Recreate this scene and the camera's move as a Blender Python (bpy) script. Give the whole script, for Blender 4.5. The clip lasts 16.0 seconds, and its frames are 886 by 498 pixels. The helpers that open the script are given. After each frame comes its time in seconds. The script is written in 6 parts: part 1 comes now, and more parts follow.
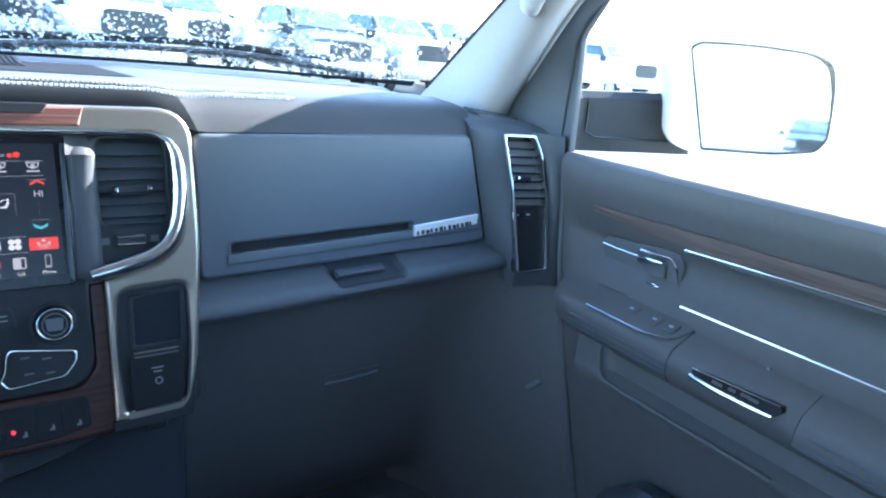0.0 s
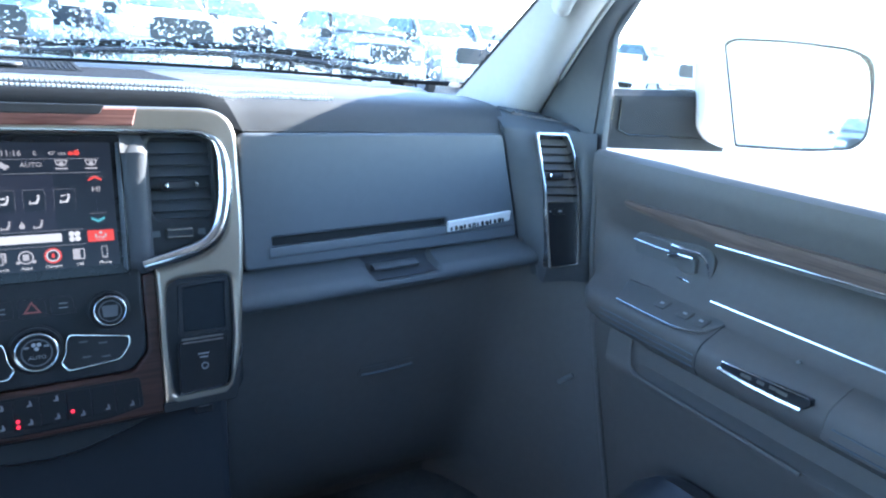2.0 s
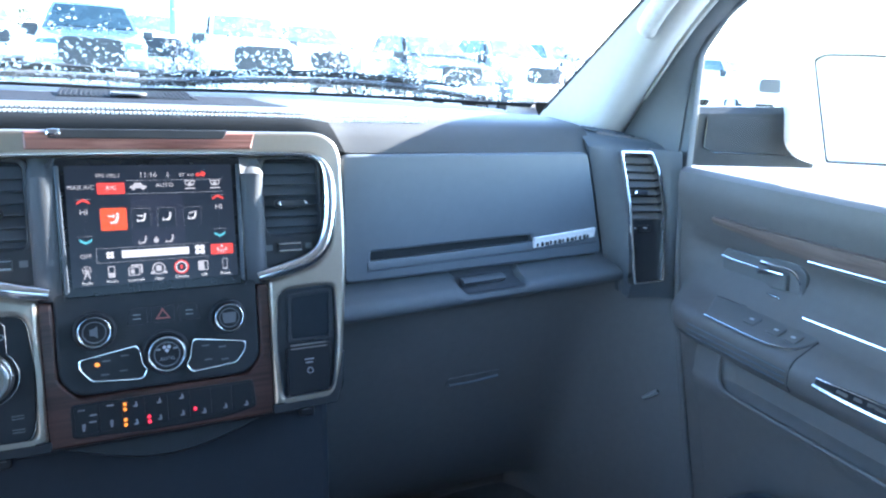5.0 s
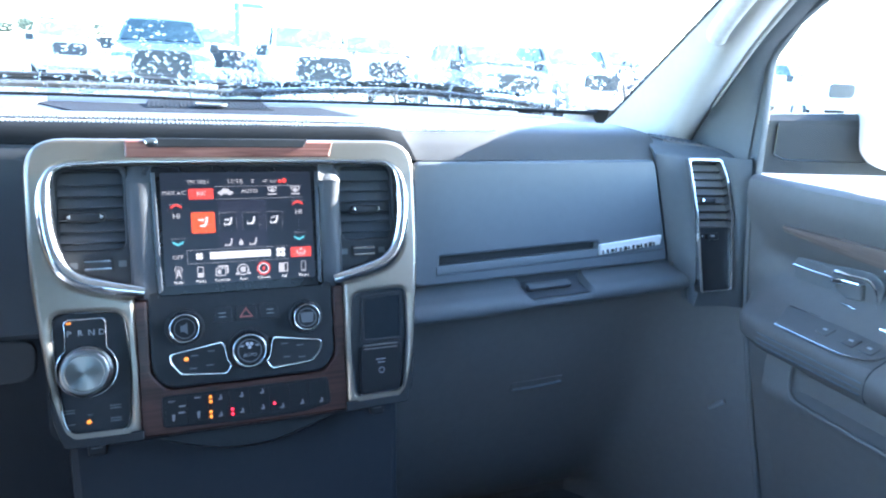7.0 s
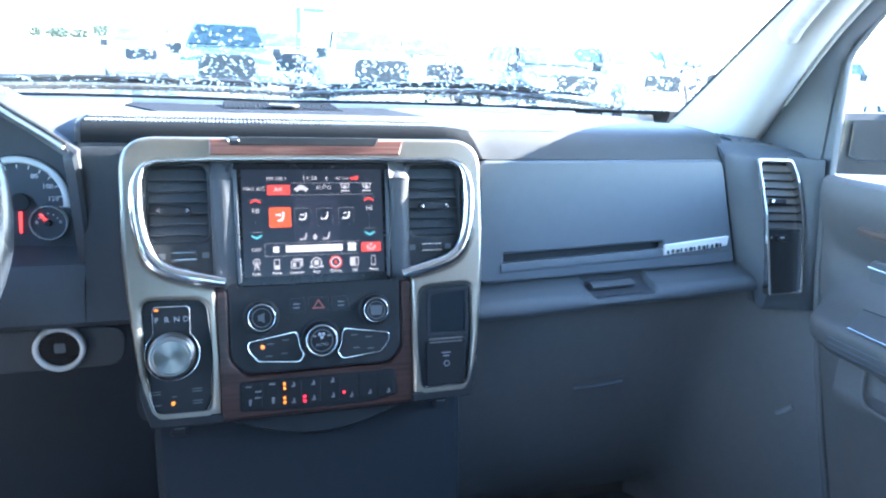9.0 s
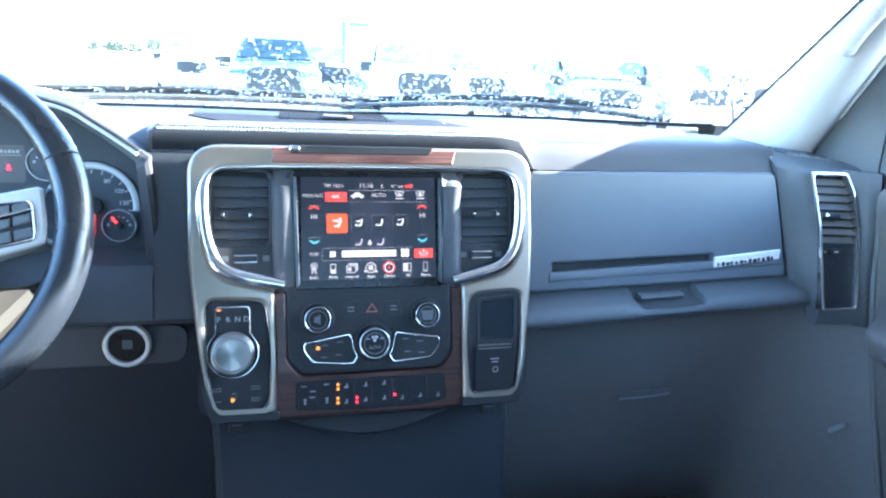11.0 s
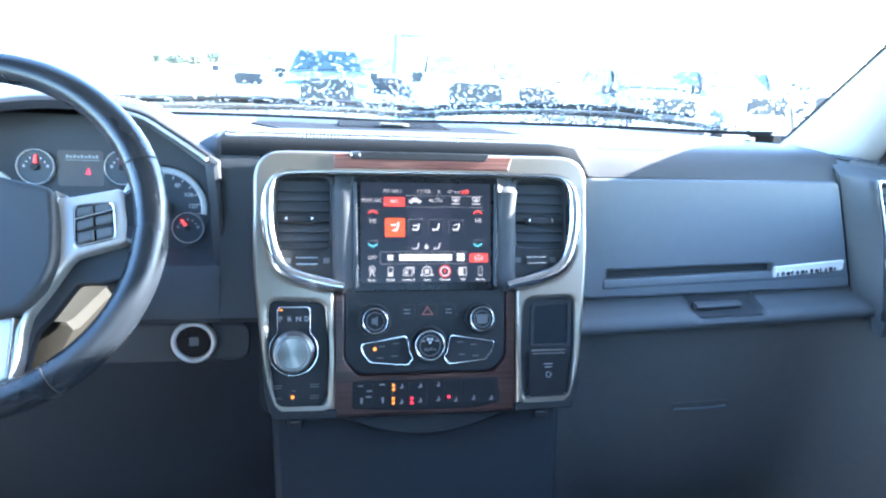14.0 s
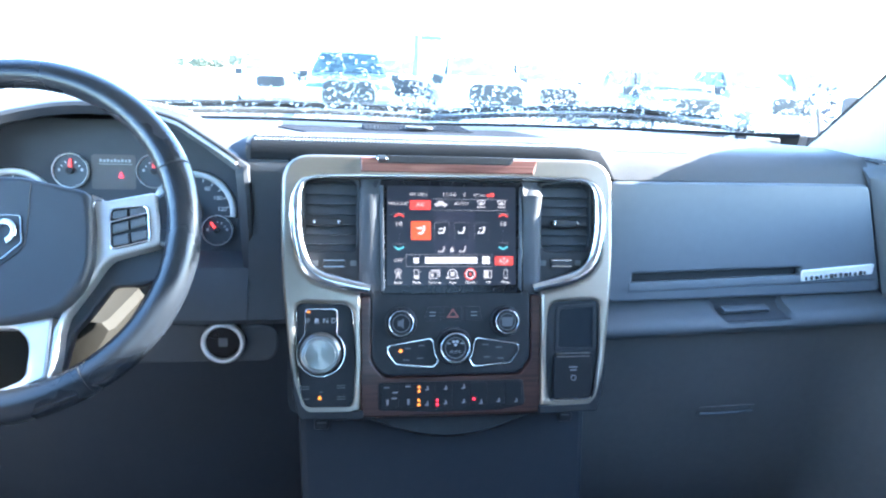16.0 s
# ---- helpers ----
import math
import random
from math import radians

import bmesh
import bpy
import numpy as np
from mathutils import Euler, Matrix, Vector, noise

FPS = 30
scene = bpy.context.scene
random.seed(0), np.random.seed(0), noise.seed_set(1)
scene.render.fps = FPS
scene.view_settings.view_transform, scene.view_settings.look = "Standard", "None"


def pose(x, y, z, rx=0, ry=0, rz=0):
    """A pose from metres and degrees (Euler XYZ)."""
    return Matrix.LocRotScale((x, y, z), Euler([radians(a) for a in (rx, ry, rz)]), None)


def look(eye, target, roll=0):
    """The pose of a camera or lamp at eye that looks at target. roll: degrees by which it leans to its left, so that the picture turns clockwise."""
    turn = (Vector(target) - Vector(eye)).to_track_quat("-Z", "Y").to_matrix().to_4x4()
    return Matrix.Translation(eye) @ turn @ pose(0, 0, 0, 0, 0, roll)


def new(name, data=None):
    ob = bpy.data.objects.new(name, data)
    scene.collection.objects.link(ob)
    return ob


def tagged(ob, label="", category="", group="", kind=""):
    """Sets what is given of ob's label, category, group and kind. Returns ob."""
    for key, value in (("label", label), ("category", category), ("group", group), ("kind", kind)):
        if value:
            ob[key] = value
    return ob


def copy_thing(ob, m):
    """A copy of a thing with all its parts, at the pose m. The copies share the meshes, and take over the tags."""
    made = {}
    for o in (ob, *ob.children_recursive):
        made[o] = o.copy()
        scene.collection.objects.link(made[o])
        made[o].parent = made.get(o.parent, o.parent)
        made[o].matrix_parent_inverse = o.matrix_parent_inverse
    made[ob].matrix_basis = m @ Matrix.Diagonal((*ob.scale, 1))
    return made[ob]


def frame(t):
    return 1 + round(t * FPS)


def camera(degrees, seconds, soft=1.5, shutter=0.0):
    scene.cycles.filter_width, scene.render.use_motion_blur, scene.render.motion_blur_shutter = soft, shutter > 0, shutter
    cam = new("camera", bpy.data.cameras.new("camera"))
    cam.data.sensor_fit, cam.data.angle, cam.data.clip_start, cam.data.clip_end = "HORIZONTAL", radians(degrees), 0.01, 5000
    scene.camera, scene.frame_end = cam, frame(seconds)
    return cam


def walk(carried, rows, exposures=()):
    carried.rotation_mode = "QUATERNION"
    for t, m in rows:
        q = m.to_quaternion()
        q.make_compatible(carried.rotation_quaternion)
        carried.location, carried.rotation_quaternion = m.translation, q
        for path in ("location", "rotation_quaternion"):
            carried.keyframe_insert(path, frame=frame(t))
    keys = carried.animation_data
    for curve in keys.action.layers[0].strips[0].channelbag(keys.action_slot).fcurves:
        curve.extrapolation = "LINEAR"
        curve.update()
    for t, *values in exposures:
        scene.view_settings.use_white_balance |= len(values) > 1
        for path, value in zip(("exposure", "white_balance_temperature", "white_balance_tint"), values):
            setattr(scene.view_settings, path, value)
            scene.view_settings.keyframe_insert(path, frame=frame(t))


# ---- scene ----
cam = camera(67.0, 16.0, 2.2)
PATH = [
    (0, (0.004, -0.704, 1.628), (1.159, 0.816, 1.031), 6.5),
    (0.5, (0.003, -0.714, 1.626), (1.133, 0.827, 1.035), 6.2),
    (1, (0.001, -0.722, 1.625), (1.111, 0.833, 1.033), 6.1),
    (1.5, (-0.003, -0.727, 1.625), (1.086, 0.842, 1.03), 5.9),
    (2, (-0.004, -0.732, 1.627), (1.054, 0.854, 1.025), 5.6),
    (2.5, (-0.01, -0.737, 1.626), (1.029, 0.865, 1.029), 5.2),
    (3, (-0.017, -0.741, 1.627), (0.995, 0.88, 1.037), 4.8),
    (3.5, (-0.021, -0.746, 1.629), (0.961, 0.895, 1.043), 4.5),
    (4, (-0.03, -0.748, 1.629), (0.922, 0.915, 1.054), 4.4),
    (6.5, (-0.066, -0.762, 1.632), (0.705, 0.997, 1.075), 3.4),
    (7, (-0.073, -0.765, 1.632), (0.664, 1.011, 1.081), 3.3),
    (7.5, (-0.079, -0.767, 1.632), (0.62, 1.025, 1.087), 3.0),
    (8, (-0.083, -0.772, 1.632), (0.57, 1.037, 1.084), 2.7),
    (8.5, (-0.088, -0.776, 1.632), (0.523, 1.046, 1.076), 2.5),
    (9, (-0.094, -0.778, 1.63), (0.492, 1.052, 1.076), 2.8),
    (11.5, (-0.116, -0.796, 1.628), (0.33, 1.084, 1.109), 2.7),
    (12, (-0.117, -0.798, 1.628), (0.303, 1.088, 1.112), 2.6),
    (12.5, (-0.122, -0.8, 1.627), (0.278, 1.091, 1.115), 2.5),
    (13, (-0.124, -0.803, 1.625), (0.249, 1.094, 1.113), 2.5),
    (13.5, (-0.127, -0.805, 1.625), (0.228, 1.097, 1.117), 2.5),
    (14, (-0.127, -0.806, 1.625), (0.209, 1.1, 1.123), 2.5),
    (14.5, (-0.13, -0.807, 1.626), (0.193, 1.102, 1.124), 2.4),
    (15, (-0.132, -0.808, 1.626), (0.18, 1.103, 1.126), 2.4),
    (15.5, (-0.134, -0.809, 1.627), (0.162, 1.105, 1.129), 2.3),
    (16, (-0.135, -0.81, 1.628), (0.142, 1.106, 1.128), 2.2),
]
walk(cam, [(t, look(eye, target, roll)) for t, eye, target, roll in PATH], [(0.0, 3.88, 5750, 10), (4.0, 4.22, 5750, 10), (8.0, 4.56, 5750, 10), (16.0, 4.76, 5750, 10)])

# ---- world, sun, exposure ----
SUN_AZ, SUN_EL = 85.0, 24.5          # degrees to the right of straight ahead, above the horizon
sun = new("sun", bpy.data.lights.new("sun", "SUN"))
sun.data.energy, sun.data.angle, sun.data.color = 4.2, radians(0.6), (1.0, 0.95, 0.87)
sun_dir = Vector((math.cos(radians(SUN_EL)) * math.sin(radians(SUN_AZ)), math.cos(radians(SUN_EL)) * math.cos(radians(SUN_AZ)), math.sin(radians(SUN_EL))))
sun.rotation_euler = sun_dir.to_track_quat("Z", "Y").to_euler()
world = bpy.data.worlds.new("world")
scene.world = world
world.use_nodes = True
wn = world.node_tree
sky = wn.nodes.new("ShaderNodeTexSky")
sky.sky_type, sky.sun_disc = "NISHITA", False
sky.sun_elevation, sky.sun_rotation = radians(SUN_EL), radians(SUN_AZ)
sky.air_density, sky.dust_density, sky.ozone_density = 1.0, 0.6, 2.5
wn.links.new(sky.outputs[0], wn.nodes["Background"].inputs[0])
wn.nodes["Background"].inputs[1].default_value = 0.15

# ---- materials ----
def material(name, color, rough=0.5, metal=0.0, vary=0.15, scale=6.0, grain=0.0, grain_scale=700.0, bump=0.0, coat=0.0, rough_vary=0.08, spec=0.5):
    m = bpy.data.materials.new(name)
    m.use_nodes = True
    t = m.node_tree
    b = t.nodes["Principled BSDF"]
    b.inputs["Roughness"].default_value, b.inputs["Metallic"].default_value = rough, metal
    b.inputs["Coat Weight"].default_value, b.inputs["Coat Roughness"].default_value = coat, 0.06
    b.inputs["Specular IOR Level"].default_value = spec
    co = t.nodes.new("ShaderNodeTexCoord")
    n1, n2 = t.nodes.new("ShaderNodeTexNoise"), t.nodes.new("ShaderNodeTexNoise")
    n1.inputs["Scale"].default_value, n1.inputs["Detail"].default_value = scale, 4
    n2.inputs["Scale"].default_value, n2.inputs["Detail"].default_value = scale * 14, 3
    for n in (n1, n2):
        t.links.new(co.outputs["Object"], n.inputs["Vector"])
    add = t.nodes.new("ShaderNodeMath")
    add.operation = "ADD"
    t.links.new(n1.outputs["Fac"], add.inputs[0]), t.links.new(n2.outputs["Fac"], add.inputs[1])
    rng = t.nodes.new("ShaderNodeMapRange")
    rng.inputs["From Min"].default_value, rng.inputs["From Max"].default_value = 0.7, 1.3
    rng.inputs["To Min"].default_value, rng.inputs["To Max"].default_value = 1 - vary, 1 + vary
    t.links.new(add.outputs[0], rng.inputs["Value"])
    mul = t.nodes.new("ShaderNodeVectorMath")
    mul.operation = "SCALE"
    mul.inputs[0].default_value = color
    t.links.new(rng.outputs[0], mul.inputs["Scale"])
    t.links.new(mul.outputs[0], b.inputs["Base Color"])
    r2 = t.nodes.new("ShaderNodeMapRange")
    r2.inputs["From Min"].default_value, r2.inputs["From Max"].default_value = 0.3, 0.7
    r2.inputs["To Min"].default_value, r2.inputs["To Max"].default_value = max(0.02, rough - rough_vary), min(1, rough + rough_vary)
    t.links.new(n1.outputs["Fac"], r2.inputs["Value"]), t.links.new(r2.outputs[0], b.inputs["Roughness"])
    if grain or bump:
        v = t.nodes.new("ShaderNodeTexVoronoi")
        v.inputs["Scale"].default_value = grain_scale
        t.links.new(co.outputs["Object"], v.inputs["Vector"])
        bp = t.nodes.new("ShaderNodeBump")
        bp.inputs["Strength"].default_value, bp.inputs["Distance"].default_value = grain or bump, 0.0006
        t.links.new(v.outputs["Distance"], bp.inputs["Height"]), t.links.new(bp.outputs[0], b.inputs["Normal"])
    return m


def wood_material(name, dark, light, axis_scale=(3, 60, 60)):
    m = material(name, light, 0.36, coat=0.35, vary=0.1, spec=0.3)
    t = m.node_tree
    co, mp = t.nodes.new("ShaderNodeTexCoord"), t.nodes.new("ShaderNodeMapping")
    mp.inputs["Scale"].default_value = axis_scale
    n = t.nodes.new("ShaderNodeTexNoise")
    n.inputs["Scale"].default_value, n.inputs["Detail"].default_value, n.inputs["Distortion"].default_value = 2.5, 8, 1.2
    ramp = t.nodes.new("ShaderNodeValToRGB")
    ramp.color_ramp.elements[0].color, ramp.color_ramp.elements[1].color = (*dark, 1), (*light, 1)
    ramp.color_ramp.elements[0].position, ramp.color_ramp.elements[1].position = 0.35, 0.62
    t.links.new(co.outputs["Object"], mp.inputs[0]), t.links.new(mp.outputs[0], n.inputs["Vector"])
    t.links.new(n.outputs["Fac"], ramp.inputs[0]), t.links.new(ramp.outputs[0], t.nodes["Principled BSDF"].inputs["Base Color"])
    return m


def glow(name, color, strength):
    m = bpy.data.materials.new(name)
    m.use_nodes = True
    b = m.node_tree.nodes["Principled BSDF"]
    b.inputs["Base Color"].default_value = (*[c * 0.05 for c in color], 1)
    b.inputs["Emission Color"].default_value, b.inputs["Emission Strength"].default_value = (*color, 1), strength * 0.085
    b.inputs["Roughness"].default_value = 0.3
    return m


def pane_material(name, tint):
    m = bpy.data.materials.new(name)
    m.use_nodes = True
    t = m.node_tree
    t.nodes.remove(t.nodes["Principled BSDF"])
    tr, gl, mx, lw = (t.nodes.new("ShaderNode" + k) for k in ("BsdfTransparent", "BsdfGlossy", "MixShader", "LayerWeight"))
    tr.inputs[0].default_value, gl.inputs["Roughness"].default_value = (*tint, 1), 0.02
    lw.inputs[0].default_value = 0.5
    pw, sc = t.nodes.new("ShaderNodeMath"), t.nodes.new("ShaderNodeMath")
    pw.operation, pw.inputs[1].default_value = "POWER", 5.0
    sc.operation, sc.inputs[1].default_value, sc.inputs[2].default_value = "MULTIPLY_ADD", 0.6, 0.02
    t.links.new(lw.outputs["Facing"], pw.inputs[0]), t.links.new(pw.outputs[0], sc.inputs[0]), t.links.new(sc.outputs[0], mx.inputs[0])
    t.links.new(tr.outputs[0], mx.inputs[1]), t.links.new(gl.outputs[0], mx.inputs[2])
    t.links.new(mx.outputs[0], t.nodes["Material Output"].inputs[0])
    return m


M_PAD = material("soft_dash_vinyl", (0.049, 0.051, 0.054), 0.55, grain=0.25, grain_scale=900, vary=0.05, spec=0.3)
M_LEATHERTOP = material("black_stitched_leather", (0.0085, 0.0105, 0.013), 0.85, grain=0.2, grain_scale=800, vary=0.08, spec=0.08)
M_LEDGE = material("ledge_vinyl", (0.066, 0.075, 0.084), 0.58, grain=0.15, grain_scale=1200, vary=0.05)
M_MAT = material("woven_speaker_cloth", (0.013, 0.015, 0.019), 0.95, grain=0.6, grain_scale=420, vary=0.30, scale=30, spec=0.04)
M_GLOVE = material("slate_vinyl", (0.082, 0.097, 0.112), 0.48, grain=0.15, grain_scale=1300, vary=0.04, rough_vary=0.04)
# Both plastics lifted and warmed in colour to stand in for lens haze
M_PLASTIC = material("dark_grained_plastic", (0.092, 0.086, 0.081), 0.60, grain=0.2, grain_scale=1100, vary=0.06)
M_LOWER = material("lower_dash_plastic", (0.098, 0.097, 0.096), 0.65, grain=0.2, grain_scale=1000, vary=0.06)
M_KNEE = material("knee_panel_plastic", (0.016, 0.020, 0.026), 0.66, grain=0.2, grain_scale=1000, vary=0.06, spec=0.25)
M_BLACK = material("satin_black_plastic", (0.014, 0.016, 0.019), 0.50, grain=0.1, grain_scale=1400, spec=0.3)
M_KNOBFACE = material("matt_black_knob_face", (0.010, 0.011, 0.013), 0.55, vary=0.05, spec=0.2)
M_GLOSSBLACK = material("gloss_black", (0.008, 0.008, 0.009), 0.18, vary=0.05, rough_vary=0.02, spec=0.3)
M_SILVER = material("brushed_silver_paint", (0.300, 0.265, 0.222), 0.31, metal=0.86, vary=0.03, scale=12, rough_vary=0.015)
M_SATIN = material("satin_silver_spoke", (0.50, 0.49, 0.47), 0.36, metal=0.70, vary=0.03, scale=12, rough_vary=0.015)
M_CHROME = material("chrome", (0.72, 0.73, 0.75), 0.12, metal=1.0, vary=0.03, rough_vary=0.03)
M_SLOTSHADE = material("slot_shade_black", (0.0150, 0.0185, 0.0225), 0.9, vary=0.1, spec=0.1)
M_SMOKE = material("smoked_chrome", (0.33, 0.335, 0.34), 0.20, metal=1.0, vary=0.04)
M_FASCIA = material("slate_fascia_plastic", (0.036, 0.041, 0.048), 0.62, grain=0.2, grain_scale=1100, vary=0.06)
M_COVER = material("airbag_cover_plastic", (0.018, 0.022, 0.028), 0.55, grain=0.2, grain_scale=1000, vary=0.05)
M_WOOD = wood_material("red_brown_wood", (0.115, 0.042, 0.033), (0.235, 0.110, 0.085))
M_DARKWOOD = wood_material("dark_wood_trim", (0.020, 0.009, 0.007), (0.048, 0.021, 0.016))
# Wood tones greyed and lifted so the colour carries haze over the door
M_DOORWOOD = wood_material("door_wood_trim", (0.105, 0.078, 0.066), (0.160, 0.118, 0.100), (60, 3, 60))
for mm_ in (M_DARKWOOD, M_DOORWOOD):
    mm_.node_tree.nodes["Principled BSDF"].inputs["Coat Weight"].default_value = 0.1
M_PILLAR = material("light_grey_trim", (0.43, 0.425, 0.41), 0.8, grain=0.15, grain_scale=900, vary=0.03, spec=0.2)
M_REARTRIM = material("rear_trim", (0.16, 0.18, 0.21), 0.8, grain=0.2)
M_HEADLINER = material("grey_headliner_cloth", (0.58, 0.58, 0.57), 0.95, grain=0.5, grain_scale=600)
M_LEATHER = material("black_leather", (0.012, 0.015, 0.019), 0.27, grain=0.12, grain_scale=600, vary=0.08, rough_vary=0.05)
M_SEAT = material("dark_seat_leather", (0.030, 0.034, 0.042), 0.5, grain=0.35, grain_scale=450)
M_STITCH = material("pale_thread", (0.62, 0.62, 0.60), 0.8)
M_BADGE = material("bright_badge_metal", (0.80, 0.80, 0.79), 0.34, metal=0.55, vary=0.04)
M_CARPET = material("grey_carpet", (0.085, 0.095, 0.105), 1.0, grain=0.8, grain_scale=300)
M_RUBBER = material("black_rubber", (0.02, 0.02, 0.021), 0.7)
M_WINDSHIELD = pane_material("windshield_glass", (0.93, 0.96, 0.95))
M_SIDEGLASS = pane_material("side_glass", (0.88, 0.91, 0.90))
# For the rear panes, out of view, tinted to cut the fill light
M_PRIVACY = pane_material("privacy_glass", (0.60, 0.62, 0.62))
M_MIRROR = material("mirror_glass", (0.9, 0.92, 0.92), 0.02, metal=1.0, vary=0.01, rough_vary=0.01)
M_SCREEN = glow("screen_backlight", (0.008, 0.011, 0.021), 1.0)
M_SCR_PANEL = glow("screen_panel", (0.017, 0.018, 0.034), 1.0)
M_SCR_WHITE = glow("screen_white", (0.78, 0.74, 0.74), 0.9)
M_SCR_GREY = glow("screen_grey", (0.30, 0.29, 0.31), 1.0)
M_SCR_SOFT = glow("screen_soft_white", (0.50, 0.46, 0.47), 0.9)
M_SCR_RED = glow("screen_red", (0.80, 0.065, 0.050), 0.9)
M_SCR_ORANGE = glow("screen_orange", (0.80, 0.095, 0.028), 0.9)
M_SCR_CYAN = glow("screen_cyan", (0.12, 0.46, 0.52), 0.9)
M_LED_AMBER = glow("amber_led", (1.0, 0.30, 0.03), 1.15)
M_LED_RED = glow("red_led", (1.0, 0.03, 0.07), 1.5)
M_NEEDLE = glow("red_needle", (1.0, 0.06, 0.06), 1.5)
M_DIAL = material("dial_face", (0.035, 0.042, 0.052), 0.4, vary=0.05)
M_DIALRIM = material("pale_dial_ring", (0.55, 0.56, 0.56), 0.35, metal=0.3, vary=0.04)
M_PRINT = material("pale_print", (0.32, 0.33, 0.35), 0.6, vary=0.05)
M_DARKPRINT = material("grey_print", (0.075, 0.082, 0.09), 0.6, vary=0.05)
M_GREYPRINT = material("mid_grey_print", (0.16, 0.17, 0.18), 0.6, vary=0.05)
M_REDPRINT = material("dull_red_print", (0.24, 0.065, 0.055), 0.5)
M_ALU = material("spun_aluminium", (0.24, 0.24, 0.235), 0.34, metal=1.0, vary=0.04, scale=30)
M_SPUN = material("spun_dial_face", (0.27, 0.265, 0.25), 0.30, metal=1.0, vary=0.03, scale=30)
tg = M_SPUN.node_tree.nodes.new("ShaderNodeTangent")
tg.direction_type, tg.axis = "RADIAL", "Z"
M_SPUN.node_tree.links.new(tg.outputs[0], M_SPUN.node_tree.nodes["Principled BSDF"].inputs["Tangent"])
M_SPUN.node_tree.nodes["Principled BSDF"].inputs["Anisotropic"].default_value = 0.85
# Dark plastic tinted tan for its sunlit look; the sun makes it pale
M_DARKTAN = material("dark_tan_column_plastic", (0.0185, 0.0172, 0.0138), 0.65, vary=0.06, spec=0.1)
M_ASPHALT = material("wet_asphalt", (0.085, 0.085, 0.088), 0.55, vary=0.35, scale=0.6, grain=0.6, grain_scale=90)
M_CARWHITE = material("white_car_paint", (0.75, 0.76, 0.77), 0.25, coat=0.8, vary=0.03, rough_vary=0.03)

# ---- building helpers ----
WORLD = {}


def thing(name, at, label, category, group="", kind="", m=None):
    ob = new(name)
    ob.matrix_basis = m if m else Matrix.Translation(at)
    ob.empty_display_size = 0.05
    WORLD[ob] = ob.matrix_basis.copy()
    return tagged(ob, label, category, group, kind)


def finish(ob, mat, smooth=True):
    me = ob.data
    if not me.materials:
        me.materials.append(mat)
    for p in me.polygons:
        p.use_smooth = smooth
    if smooth:
        me.set_sharp_from_angle(angle=radians(38))
    return ob


def part(name, bm, mat, parent=None, label="", local=False, smooth=True, kind="", category=""):
    """Links a bmesh (in world places, or the parent's own where local) as one mesh under a thing or part."""
    if isinstance(bm, bpy.types.Mesh):
        me = bm
        if parent and not local:
            me.transform(WORLD[parent].inverted())
    else:
        if parent and not local:
            bm.transform(WORLD[parent].inverted())
        bmesh.ops.recalc_face_normals(bm, faces=bm.faces)
        me = bpy.data.meshes.new(name)
        bm.to_mesh(me)
        bm.free()
    ob = new(name, me)
    ob.parent = parent
    WORLD[ob] = WORLD[parent] if parent else Matrix()
    finish(ob, mat, smooth)
    return tagged(ob, label, category, kind=kind)


def solo(name, bm, mat, label, category, kind="", smooth=True):
    return part(name, bm, mat, None, label, smooth=smooth, kind=kind, category=category)


def rr(x0, y0, x1, y1, r=0.005, n=5):
    """A rounded rectangle, counter-clockwise."""
    out = []
    r = min(r, abs(x1 - x0) / 2 - 1e-5, abs(y1 - y0) / 2 - 1e-5)
    for cx, cy, a0 in ((x1 - r, y1 - r, 0), (x0 + r, y1 - r, 90), (x0 + r, y0 + r, 180), (x1 - r, y0 + r, 270)):
        for k in range(n + 1):
            a = radians(a0 + 90 * k / n)
            out.append((cx + r * math.cos(a), cy + r * math.sin(a)))
    return out


def disc(cx, cy, r, n=32):
    return [(cx + r * math.cos(2 * math.pi * k / n), cy + r * math.sin(2 * math.pi * k / n)) for k in range(n)]


def rounded(pts, r, n=4):
    """A polygon with its corners rounded off by about r."""
    out = []
    for k, p in enumerate(pts):
        a, b, c = Vector(pts[k - 1]), Vector(p), Vector(pts[(k + 1) % len(pts)])
        rk = r[k] if isinstance(r, (list, tuple)) else r
        ra = min(rk, (a - b).length * 0.45, (c - b).length * 0.45)
        s, e = b + (a - b).normalized() * ra, b + (c - b).normalized() * ra
        for i in range(n + 1):
            u = i / n
            q = s * (1 - u) ** 2 + b * 2 * u * (1 - u) + e * u * u
            out.append((q.x, q.y))
    return out


def plate(loops, z0, z1, bevel=0.0, res=1):
    """A flat piece between z0 and z1 from an outline and its holes, with rounded edges; a mesh in its own x, y, z."""
    c = bpy.data.curves.new("plate", "CURVE")
    c.dimensions, c.fill_mode = "2D", "BOTH"
    bevel = min(bevel, (z1 - z0) * 0.49)
    c.extrude, c.bevel_depth, c.bevel_resolution, c.offset = (z1 - z0) / 2 - bevel, bevel, res, -bevel
    for pts in loops:
        s = c.splines.new("POLY")
        s.points.add(len(pts) - 1)
        s.use_cyclic_u = True
        for p, q in zip(s.points, pts):
            p.co = (q[0], q[1], 0, 1)
    ob = bpy.data.objects.new("plate", c)
    me = bpy.data.meshes.new_from_object(ob)
    me.transform(Matrix.Translation((0, 0, (z0 + z1) / 2)))
    bpy.data.objects.remove(ob), bpy.data.curves.remove(c)
    return me


